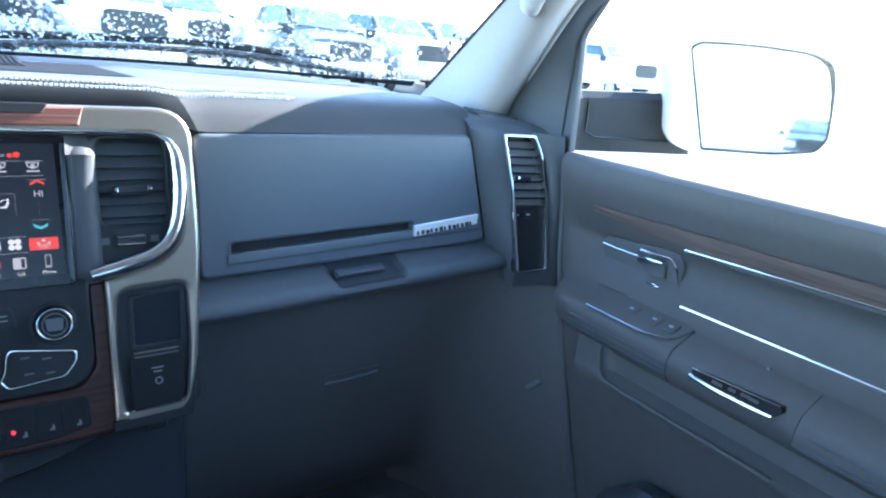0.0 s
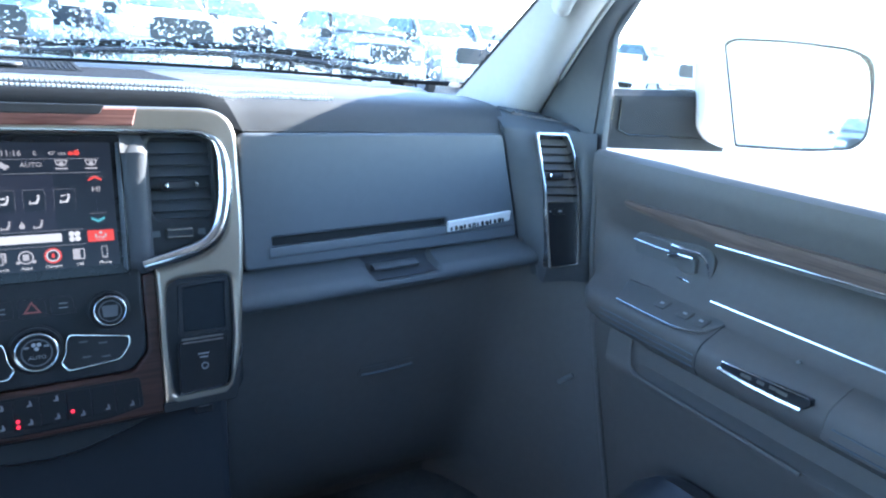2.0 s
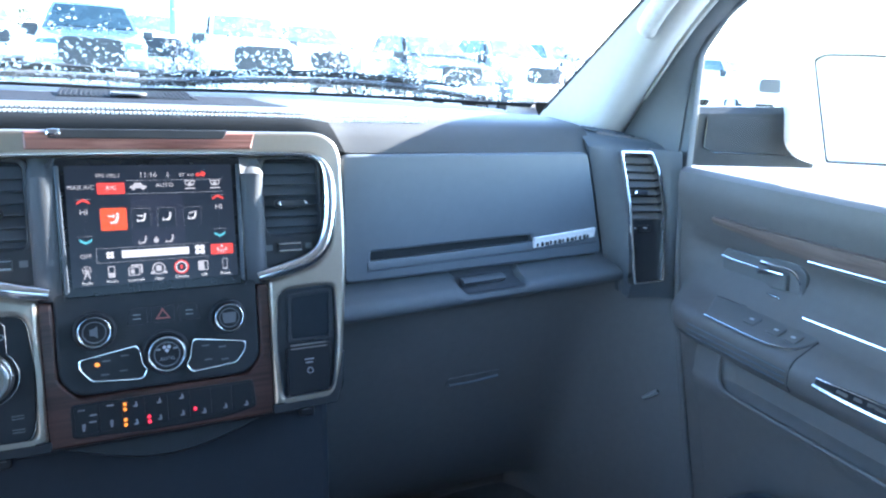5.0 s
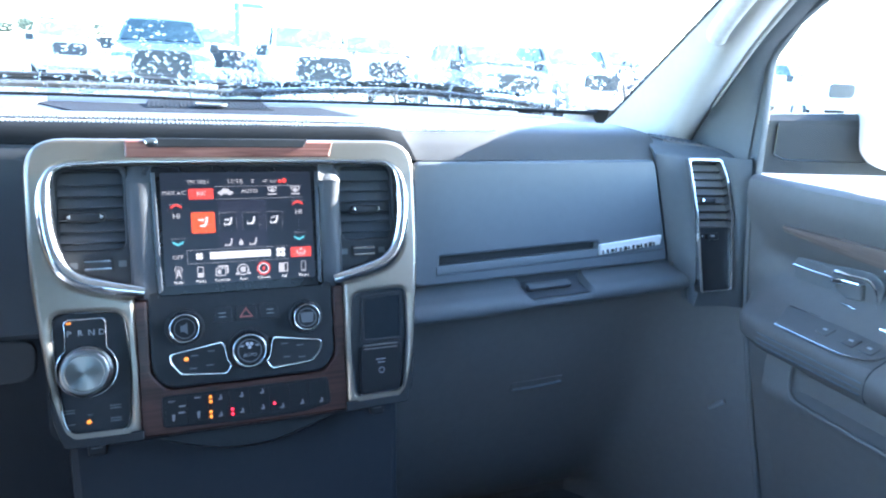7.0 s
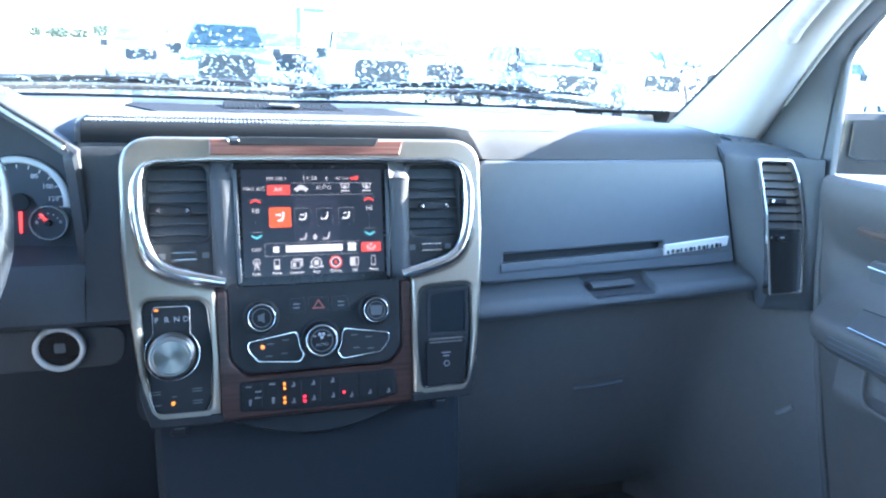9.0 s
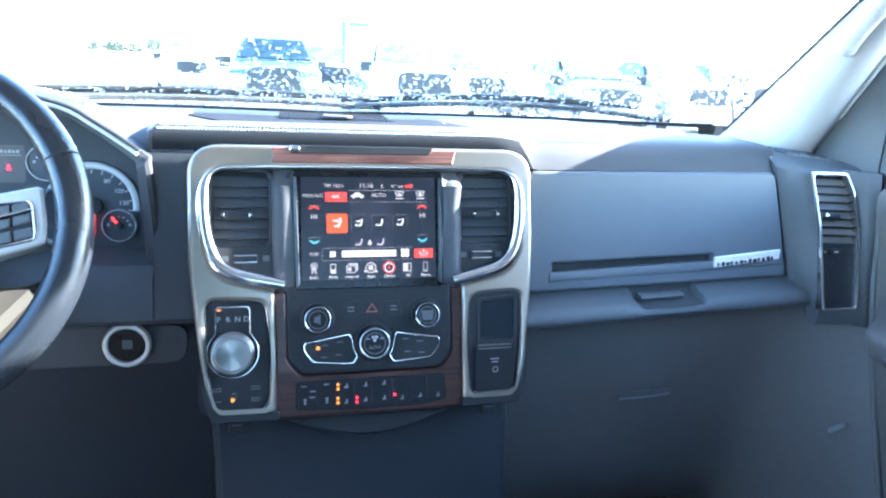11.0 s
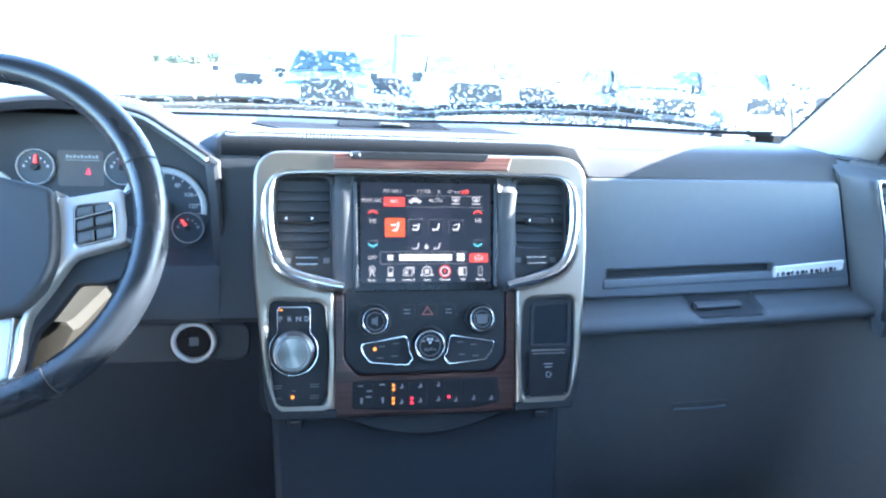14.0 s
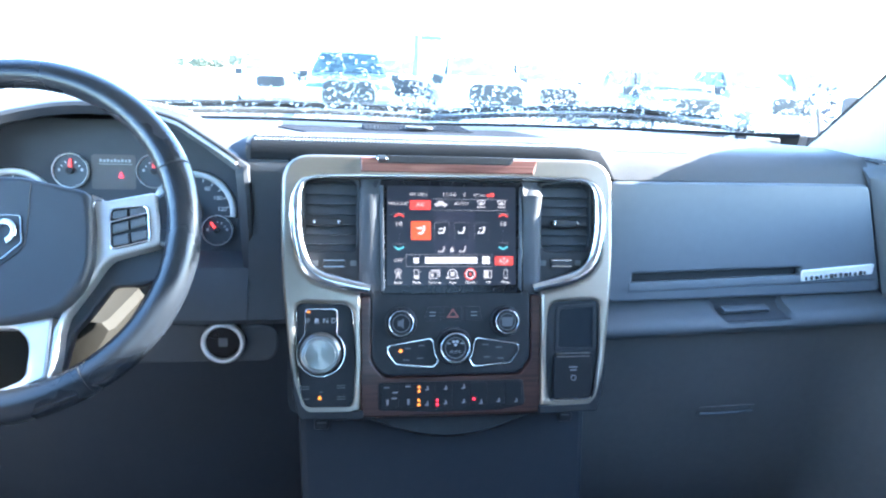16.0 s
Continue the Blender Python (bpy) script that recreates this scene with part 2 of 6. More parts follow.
def lettering(text, x, y, z, size, wide=1.0, align="CENTER"):
    c = bpy.data.curves.new("text", "FONT")
    c.body, c.size, c.align_x, c.align_y, c.extrude, c.resolution_u = text, size, align, "CENTER", 0.0002, 2
    ob = bpy.data.objects.new("text", c)
    me = bpy.data.meshes.new_from_object(ob)
    me.transform(Matrix.Translation((x, y, z)) @ Matrix.Diagonal((wide, 1, 1, 1)))
    bpy.data.objects.remove(ob), bpy.data.curves.remove(c)
    return me


def joined(meshes):
    bm = bmesh.new()
    for me in meshes:
        bm.from_mesh(me)
        bpy.data.meshes.remove(me)
    return bm


def grid(rows, closed_u=False, closed_v=False, bm=None, caps=False):
    """A skin over rows of points."""
    bm = bm or bmesh.new()
    vs = [[bm.verts.new(p) for p in row] for row in rows]
    nu, nv = len(rows), len(rows[0])
    for i in range(nu if closed_u else nu - 1):
        for j in range(nv if closed_v else nv - 1):
            q = (vs[i][j], vs[i][(j + 1) % nv], vs[(i + 1) % nu][(j + 1) % nv], vs[(i + 1) % nu][j])
            if len(set(q)) == 4:
                bm.faces.new(q)
    if caps and closed_v:
        bm.faces.new(vs[0]), bm.faces.new(vs[-1][::-1])
    return bm


def thick(rows, d):
    """A sheet over rows of points with thickness d (a vector) and closed rims."""
    d = Vector(d)
    ring = [list(map(Vector, r)) + [Vector(p) + d for p in reversed(r)] for r in rows]
    return grid(ring, closed_v=True, caps=True)


def tube(path, r, n=8, closed=False, bm=None, flat=1.0):
    """A rod along points; r may be a list."""
    path = [Vector(p) for p in path]
    rows, up = [], None
    for k, p in enumerate(path):
        if closed:
            d = path[(k + 1) % len(path)] - path[k - 1]
        else:
            d = path[min(k + 1, len(path) - 1)] - path[max(k - 1, 0)]
        d.normalize()
        if up is None:
            up = d.orthogonal().normalized()
        up = (up - d * up.dot(d)).normalized()
        side = d.cross(up)
        rad = r[k] if isinstance(r, (list, tuple)) else r
        rows.append([p + (up * math.cos(a) + side * math.sin(a) * flat) * rad for a in (2 * math.pi * i / n for i in range(n))])
    return grid(rows, closed_u=closed, closed_v=True, bm=bm, caps=not closed)


def box(x0, y0, z0, x1, y1, z1, bevel=0.0, bm=None, seg=2):
    bm2 = bmesh.new()
    bmesh.ops.create_cube(bm2, size=1)
    for v in bm2.verts:
        v.co = ((x0 + x1) / 2 + v.co.x * (x1 - x0), (y0 + y1) / 2 + v.co.y * (y1 - y0), (z0 + z1) / 2 + v.co.z * (z1 - z0))
    if bevel:
        bmesh.ops.bevel(bm2, geom=bm2.edges[:], offset=bevel, segments=seg, affect="EDGES", profile=0.6)
    if bm is None:
        return bm2
    me = bpy.data.meshes.new("tmp")
    bm2.to_mesh(me), bm2.free(), bm.from_mesh(me), bpy.data.meshes.remove(me)
    return bm


def smooth_path(pts, n=6):
    """Points eased through the given ones."""
    pts, out = [Vector(p) for p in pts], []
    for k in range(len(pts) - 1):
        p0, p1, p2, p3 = pts[max(k - 1, 0)], pts[k], pts[k + 1], pts[min(k + 2, len(pts) - 1)]
        for i in range(n):
            t = i / n
            out.append(0.5 * (2 * p1 + (p2 - p0) * t + (2 * p0 - 5 * p1 + 4 * p2 - p3) * t * t + (3 * p1 - p0 - 3 * p2 + p3) * t ** 3))
    return out + [pts[-1]]

# ---- the truck's shell ----
def base_y(x):
    """The foot of the windshield, from above."""
    return 0.645 - 0.62 * x * x


def ws_point(x, k):
    """A point of the windshield: x at its foot, k from 0 at the foot to 1 at the roof."""
    return Vector((x * (1 - 0.115 * k), base_y(x) - (0.72 + 0.16 * (1 - abs(x) / 0.69)) * k, 1.524 + 0.017 * abs(x) / 0.69 + 0.48 * k + 0.012 * math.sin(math.pi * k)))


def frame_moulding(s):
    """The convex trim that leads from the pillar's rear edge to the window opening of a door."""
    rows = []
    for i in range(15):
        z = 1.462 + 0.428 * i / 14
        k = (z - 1.52) / 0.50
        a = Vector((0.745 - 0.03 * k, 0.176 - 0.47 * k - 0.036 * max(0.0, min(1.0, 1 - k / 0.32)), z))
        edge = 0.031 if z < 1.655 else 0.031 - 0.62 * (z - 1.655) if z < 1.708 else -0.002 - 1.335 * (z - 1.708)
        b = Vector((0.7655, min(edge, a.y - 0.012), z))
        row = [a.lerp(b, u) + Vector((-0.005 * math.sin(math.pi * u), -0.003 * math.sin(math.pi * u), 0)) for u in (0, 0.2, 0.4, 0.6, 0.8, 1.0)]
        rows.append([(p.x * s, p.y, p.z) for p in row])
    return rows


XS = [-0.69 + 1.38 * k / 24 for k in range(25)]
KS = [k / 12 for k in range(13)]
windshield = solo("windshield", thick([[ws_point(x, k) for k in KS] for x in XS], (0, 0.004, 0.003)), M_WINDSHIELD, "clear laminated windshield glass wet with rain drops", "windshield", "structure")
windshield.visible_shadow = False
solo("windshield_edge", thick([[ws_point(x, q) + Vector((0, -0.004, 0.0005)) for q in (-0.004, 0.002, 0.006 + 0.006 * max(0.0, (abs(x) - 0.58) / 0.11) ** 2)] for x in XS], (0, 0.002, 0.0015)), M_BLACK, "black printed edge along the foot of the windshield", "trim", "structure")
for s, nm in ((1, "a_pillar_right"), (-1, "a_pillar_left")):
    rows = []
    for k in [-0.05 + 1.1 * i / 16 for i in range(17)]:
        w = Vector((0.69 - 0.105 * k, 0.30 - 0.72 * k, 1.541 + 0.48 * k))
        d = Vector((0.748 - 0.03 * k, 0.180 - 0.47 * k - 0.036 * max(0.0, 1 - k / 0.32), 1.520 + 0.50 * k))
        n = 11
        row = []
        for i in range(n):
            u = i / (n - 1)
            p = w.lerp(d, u)
            p += Vector((-0.032, -0.054, 0.006)) * math.sin(math.pi * u ** 1.30) ** 0.80
            row.append((p.x * s, p.y, p.z))
        rows.append(row)
    solo(nm, thick(rows, (0.06 * s, 0.05, 0)), M_PILLAR, "pale grey plastic windshield pillar trim", "pillar", "structure")
    seam = [Vector((s * (0.742 - 0.03 * k), 0.172 - 0.47 * k - 0.036 * max(0.0, 1 - k / 0.32), 1.520 + 0.50 * k)) for k in [0.12 + 0.9 * i / 12 for i in range(13)]]
    solo("door_seal", tube(seam, [0.002 + 0.0055 * min(1.0, i / 5) for i in range(13)], 8), M_PILLAR, "pale rubber seal between pillar and door frame", "trim", "structure")
    rows = [[(s * (0.69 - 0.105 * k + dx), 0.30 - 0.72 * k + dy, 1.541 + 0.48 * k) for dx, dy in ((-0.0025, 0.004), (0.0, -0.003), (0.01, 0.0), (0.01, 0.012))] for k in KS]
    solo("pillar_seal", grid(rows, closed_v=True, caps=True), M_RUBBER, "thin black rubber seal along the windshield edge", "trim", "structure")
    # door frame above the sill: window opening with the slanted front corner
    loop = [(0.31, 1.44), (-2.05, 1.44), (-2.05, 2.03), (-0.50, 2.03), (-0.30, 1.935), (0.31, 1.53)]
    win = rounded([(0.012, 1.477), (-0.36, 1.4965), (-1.00, 1.51), (-1.00, 1.955), (-0.335, 1.95), (-0.012, 1.708), (0.024, 1.655)], 0.010)
    rear = rounded([(-1.12, 1.50), (-1.90, 1.52), (-1.90, 1.94), (-1.12, 1.955)], 0.05)
    me = plate([loop, win, rear], -0.006, 0.007, 0.002)
    me.transform(Matrix(((0, 0, s, s * 0.775), (1, 0, 0, 0), (0, 1, 0, 0), (0, 0, 0, 1))))
    ob = solo("door_frame_right" if s > 0 else "door_frame_left", joined([me]), M_LEDGE, "dark grey plastic window frame of the cab doors", "door frame", "structure")
    part("moulding", thick(frame_moulding(s), (0.004 * s, 0, 0)), M_LEDGE, ob)
    gl = plate([win], -0.002, 0.002)
    gl2 = plate([rear], -0.002, 0.002)
    for g, nm2 in ((gl, "side_window"), (gl2, "rear_side_window")):
        g.transform(Matrix(((0, 0, s, s * 0.785), (1, 0, 0, 0), (0, 1, 0, 0), (0, 0, 0, 1))))
        o = solo(nm2, joined([g]), M_SIDEGLASS if nm2 == "side_window" else M_PRIVACY, "clear side window glass with a few rain drops" if nm2 == "side_window" else "dark tinted rear side window glass", "window", "structure", smooth=False)
        o.visible_shadow = nm2 != "side_window"

grip = thing("grab_handle", (0.66, 0.03, 1.684), "pale grey folded grab handle on the windshield pillar", "grab handle")
part("grip", tube(smooth_path([(0.664, 0.030, 1.680), (0.652, 0.014, 1.689), (0.640, -0.025, 1.720), (0.624, -0.100, 1.776), (0.616, -0.160, 1.820), (0.622, -0.200, 1.850)], 5), [0.0075, 0.011] + [0.0125] * 22 + [0.011, 0.009], 12, flat=1.25), M_HEADLINER, grip)
# Unseen strip, reaching low enough to keep the sun off the steering wheel
solo("windshield_sun_block", thick([[ws_point(x, k) + Vector((0, -0.006, -0.010)) for k in (0.61, 0.70, 0.80, 0.91, 1.02)] for x in XS], (0, -0.010, -0.012)), M_HEADLINER, "unseen strip added over the windshield to block sun from the wheel", "trim", "structure")
roof_rows = [[(-0.74 + 1.48 * i / 12, y, 2.03 + 0.03 * math.sin(math.pi * i / 12)) for i in range(13)] for y in (-0.10, -0.4, -0.9, -1.5, -2.05)]
solo("ceiling", thick(roof_rows, (0, 0, 0.05)), M_HEADLINER, "pale grey cloth headliner of the cab", "ceiling", "structure")
me = plate([[(-0.8, 0.8), (0.8, 0.8), (0.78, 2.06), (-0.78, 2.06)], rounded([(-0.62, 1.5), (0.62, 1.5), (0.56, 1.93), (-0.56, 1.93)], 0.06)], -0.02, 0.02)
me.transform(Matrix(((1, 0, 0, 0), (0, 0, 1, -2.08), (0, 1, 0, 0), (0, 0, 0, 1))))
solo("wall_rear", joined([me]), M_REARTRIM, "plain dark rear cab wall with a back window", "wall", "structure")
# Unseen pane added over the back opening to dim light from behind
me = plate([rounded([(-0.63, 1.49), (0.63, 1.49), (0.57, 1.94), (-0.57, 1.94)], 0.06)], -0.003, 0.003)
me.transform(Matrix(((1, 0, 0, 0), (0, 0, 1, -2.105), (0, 1, 0, 0), (0, 0, 0, 1))))
solo("rear_window", joined([me]), M_PRIVACY, "dark tinted rear window glass", "window", "structure", smooth=False)
solo("floor", box(-0.82, -2.08, 0.74, 0.82, 0.75, 0.79), M_CARPET, "dark grey carpeted cab floor in deep shade", "floor", "structure")
solo("wall_front", box(-0.80, 0.70, 0.78, 0.80, 0.74, 1.50), M_CARPET, "dark bulkhead below the windshield", "wall", "structure")
solo("wall_left", box(-0.83, -2.06, 0.78, -0.79, 0.72, 1.45), M_REARTRIM, "plain dark lower cab side", "wall", "structure")
solo("wall_right", box(0.80, -2.06, 0.78, 0.84, 0.72, 1.45), M_PLASTIC, "plain dark lower cab side", "wall", "structure")

# ---- dashboard ----
dash = thing("dashboard", (0, 0.3, 0.95), "slate grey vinyl truck dashboard with stitched padded top", "dashboard")


def pad_section(x):
    """The padded top from the windshield foot to the front lip, then its underside, as y, z."""
    e = max(0.0, (x - 0.50) / 0.22)
    drop = 0.012 * e * e
    yb = base_y(x) - 0.005
    side = -0.05 * max(0.0, (x - 0.6) / 0.12) ** 2
    low = [(yb, 1.519 + 0.012 * abs(x) / 0.69), (yb * 0.55 + 0.16, 1.527), (0.30 + side * 0.3, 1.533 - drop * 0.5), (0.225 + side * 0.4, 1.5402 - drop), (0.190 + side * 0.6, 1.5417 - drop),
           (0.135 + side * 0.8, 1.5395 - drop), (0.108 + side, 1.5365 - drop), (0.097 + side, 1.5305 - drop), (0.086 + side, 1.5150 - drop), (0.0770 + side, 1.4965 - drop)]
    mid = [(yb, 1.519), (yb * 0.55 + 0.16, 1.523), (0.30, 1.529), (0.225, 1.5390), (0.190, 1.5405), (0.135, 1.5412), (0.108, 1.5398), (0.0935, 1.5366), (0.0865, 1.5300), (0.0835, 1.5150)]
    c = 1.0 if x < 0 else max(0.0, min(1.0, (0.236 - x) / 0.060))
    c = c * c * (3 - 2 * c)
    top = [(a[0] * (1 - c) + b[0] * c, a[1] * (1 - c) + b[1] * c) for a, b in zip(low, mid)]
    return top + [(0.16, 1.47), (yb, 1.47)]


xs = [-0.268 + (0.628 + 0.268) * k / 60 for k in range(61)]
rows = [[(x, y, z) for y, z in pad_section(x)] for x in xs]
part("top_pad", grid(rows, closed_v=True, caps=True), M_PAD, dash, "slate grey padded vinyl dashboard top")
rows = []
for k in range(48):
    u = k / 47
    row = []
    for v in (0.0, 0.06, 0.2, 0.35, 0.5, 0.65, 0.8, 0.9, 1.0):
        x = -0.262 + u * (0.262 + 0.196 + 0.034 * v)
        sec = [(0.1345, 1.5412)] + pad_section(x)[6:10]
        q = v * (len(sec) - 1.001)
        s0, s1, f = sec[int(q)], sec[int(q) + 1], q - int(q)
        row.append(Vector((x, s0[0] + (s1[0] - s0[0]) * f - 0.0010, s0[1] + (s1[1] - s0[1]) * f + 0.0012 * min(1.0, (1 - u) * 9))))
    rows.append(row)
part("center_pad", thick(rows, (0, 0.003, -0.004)), M_LEATHERTOP, dash, "black leather strip with a double stitched seam")
xs3 = [k / 10 for k in range(11)]
rows = [[(-0.30 + 0.62 * u + (0.5 - u) * 0.20 * (1 - v), 0.315 + 0.27 * v, 1.5315 - 0.010 * v) for v in (0, 0.35, 0.7, 1)] for u in xs3]
part("center_mat", thick(rows, (0, 0, -0.006)), M_MAT, dash, "dark woven panel round the centre speaker")
xs2 = [-0.72 + (0.45) * k / 12 for k in range(13)]
rows = [[(x, y, z) for y, z in [(base_y(x) - 0.005, 1.528), (base_y(x) * 0.5 + 0.16, 1.536), (0.30, 1.537), (0.25, 1.530), (0.25, 1.47), (base_y(x) - 0.005, 1.47)]] for x in xs2]
part("rear_pad", grid(rows, closed_v=True, caps=True), M_PAD, dash)
# double row of stitches
bm = bmesh.new()
for row_y in (0.120, 0.0975):
    for k in range(132):
        x = -0.258 + k * 0.00467
        sec = pad_section(x)
        y0 = row_y + (0.006 if x > 0.2 else 0.0) * min(1.0, (x - 0.2) / 0.05)
        ys_ = sorted(sec[3:9])
        zz = next(a[1] + (b[1] - a[1]) * (y0 - a[0]) / (b[0] - a[0]) for a, b in zip(ys_, ys_[1:]) if a[0] <= y0 <= b[0])
        box(x, y0 - 0.0016, zz - 0.001, x + 0.0030, y0 + 0.0016, zz + 0.0036, bm=bm)
part("stitching", bm, M_STITCH, dash, "pale double row of stitches", kind="stuff")


def face_matrix(y, z, tilt):
    """Local x to the right, y up along the face, z towards the seats."""
    a = radians(tilt)
    return Matrix(((1, 0, 0, 0), (0, math.sin(a), -math.cos(a), y), (0, math.cos(a), math.sin(a), z), (0, 0, 0, 1)))


# passenger side: carrier, glove box, ledge
FG = face_matrix(0.062, 1.415, 7.0)


def on(m, me):
    me.transform(m)
    return me


glove_pts = rounded([(0.224, -0.090), (0.655, -0.077), (0.618, 0.083), (0.222, 0.081)], 0.012)
part("carrier", joined([on(FG, plate([[(0.21, -0.12), (0.66, -0.11), (0.655, 0.09), (0.21, 0.09)]], -0.10, -0.012))]), M_BLACK, dash)
slot = rounded([(0.262, -0.0620), (0.52, -0.0510), (0.52, -0.0400), (0.262, -0.0490)], 0.003)
glove = part("glovebox_door", joined([on(FG, plate([glove_pts, slot], -0.011, 0.004, 0.004, 2))]), M_GLOVE, dash, "slate grey glovebox door with a long slot")
part("slot_floor", joined([on(FG, plate([rounded([(0.258, -0.070), (0.525, -0.058), (0.525, -0.038), (0.258, -0.046)], 0.003)], -0.012, -0.008))]), M_BLACK, glove)
lip = grid([[FG @ Vector((x, v + 0.0426 * (x - 0.262), w)) for v, w in ((-0.0610, 0.0030), (-0.0615, 0.0048), (-0.0700, 0.0066), (-0.0735, 0.0060), (-0.0760, 0.0030))] for x in (0.257, 0.262, 0.35, 0.45, 0.55, 0.643)], closed_v=True, caps=True)
part("lip", lip, M_GLOVE, glove)
badge = part("badge", joined([on(FG, plate([rounded([(0.520, -0.060), (0.634, -0.049), (0.636, -0.034), (0.521, -0.044)], 0.002)], 0.004, 0.0085, 0.001))]), M_BADGE, glove, "polished metal name badge with raised lettering")
bars = [plate([rr(0.525 + 0.0078 * k, -0.0580 + 0.00068 * k, 0.5285 + 0.0078 * k + 0.0014 * (k % 3), -0.0525 + 0.00068 * k + 0.0008 * (k % 2), 0.0012)], 0.0075, 0.0096, 0.0005) for k in range(13)]
for b_ in bars:
    part("raised_bar", joined([on(FG, b_)]), M_SMOKE, badge)
# ledge below the glove box
xs = sorted([0.21 + 0.47 * k / 20 for k in range(21)] + [0.381, 0.383, 0.3975, 0.400, 0.489, 0.4915, 0.4985, 0.501])


def ledge(x):
    lift = 0.040 * (x - 0.22) + 0.02 * max(0, (x - 0.55)) ** 1.5
    flush = [(0.060, 1.3220 + lift), (0.053, 1.3150 + lift), (0.042, 1.3105 + lift), (0.030, 1.3075 + lift), (0.021, 1.3035 + lift), (0.0155, 1.2975 + lift)]
    low = [(0.060, 1.3090 + lift), (0.053, 1.3030 + lift), (0.042, 1.2995 + lift), (0.030, 1.2985 + lift), (0.021, 1.2980 + lift), (0.0160, 1.2960 + lift)]
    return (low if 0.39 < x < 0.495 else flush) + [(0.0140, 1.291 + lift), (0.0165, 1.285 + lift), (0.025, 1.280 + lift), (0.06, 1.272 + lift), (0.10, 1.29 + lift)]


part("ledge", grid([[(x, y, z) for y, z in ledge(x)] for x in xs], closed_v=True, caps=True), M_LEDGE, dash)
# Lining coloured darker than the ledge to give the notch its shade
rows = [[(x, y, z + 0.040 * (x - 0.22)) for y, z in ((0.0625, 1.3250), (0.0605, 1.3110), (0.051, 1.3036), (0.032, 1.3000), (0.0190, 1.2994))] for x in (0.386, 0.40, 0.45, 0.493, 0.4965)]
latch = part("latch_recess", thick(rows, (0, 0.001, -0.001)), M_FASCIA, dash, "recess with the glovebox latch, lined darker for its shade")
part("latch_lever", grid([[(x, y, z + 0.040 * (x - 0.22)) for y, z in ((0.050, 1.312), (0.040, 1.3105), (0.036, 1.308), (0.040, 1.303), (0.050, 1.303))] for x in (0.400, 0.404, 0.455, 0.470)], closed_v=True, caps=True), M_LEDGE, latch)
# side vent
SV = Matrix.Translation((0.700, 0.018, 1.405)) @ Matrix.Rotation(radians(-10), 4, "Z") @ face_matrix(0, 0, 18)
v_out = rounded([(-0.0400, 0.1020), (0.0195, 0.1020), (0.0305, 0.0740), (0.0385, 0.0160), (0.0325, -0.1030), (-0.0235, -0.1070), (-0.0275, 0.0160)], 0.005)
v_in = rounded([(-0.0345, 0.0965), (0.0160, 0.0965), (0.0250, 0.0735), (0.0330, 0.0160), (0.0275, -0.1000), (-0.0185, -0.1035), (-0.0222, 0.0160)], 0.004)
vent = part("side_vent", joined([on(SV, plate([v_in], -0.03, -0.016))]), M_BLACK, dash, "tall side air vent in a bright frame")
part("frame", joined([on(SV, plate([v_out, v_in], -0.012, 0.006, 0.002))]), M_CHROME, vent, "satin metal frame")
for k in range(8):
    v = 0.088 - k * 0.0125
    xl = -0.0345 + 0.0123 * (0.0965 - v) / 0.0805
    xr = 0.0200 + 0.0135 * min(1, (0.1000 - v) / 0.05)
    part("slat", joined([on(SV @ Matrix.Translation((0, v, -0.008)) @ Matrix.Rotation(radians(-28), 4, "X"), plate([rr(xl - 0.003, -0.0055, xr, 0.0055, 0.001)], -0.0012, 0.0012))]), M_PLASTIC, vent)
part("knob", joined([on(SV, plate([rr(-0.014, 0.032, 0.012, 0.042, 0.004)], -0.008, 0.000, 0.003))]), M_BLACK, vent)
part("knob_tip", joined([on(SV, plate([rounded([(-0.014, 0.0335), (-0.0085, 0.037), (-0.014, 0.0405)], 0.001)], -0.001, 0.0022, 0.0008))]), M_CHROME, vent)
part("thumb_wheel", joined([on(SV, plate([rr(-0.006, -0.024, 0.014, -0.014, 0.002)], -0.008, 0.000, 0.001))]), M_BLACK, vent)
for q, w in ((-0.011, 0.0012), (0.003, 0.0032)):
    part("tick", joined([on(SV, plate([rr(q - w, -0.0195, q + w, -0.0170, 0.0005)], -0.006 if q < 0 else 0.000, -0.0052 if q < 0 else 0.0006))]), M_PRINT, vent)
part("blank_plate", joined([on(SV, plate([rounded([(-0.022, -0.006), (0.0355, -0.004), (0.0310, -0.101), (-0.0205, -0.104)], 0.003)], -0.014, -0.006, 0.001))]), M_BLACK, vent)
# moulded end piece of the dash, from the glove box round the side vent to the door


def door_edge(z):
    """The slanting front edge of the passenger door."""
    return 0.002 - 0.155 * (1.459 - z) - 0.18 * max(0.0, 1.459 - z - 0.15) ** 2 - 0.11 * max(0.0, 1.30 - z)


def along(pts, v):
    """The value at v between the given (v, value) pairs, v falling."""
    for (a, p), (b, q) in zip(pts, pts[1:]):
        if a >= v >= b:
            return p + (q - p) * (a - v) / (a - b)
    return pts[0][1] if v > pts[0][0] else pts[-1][1]


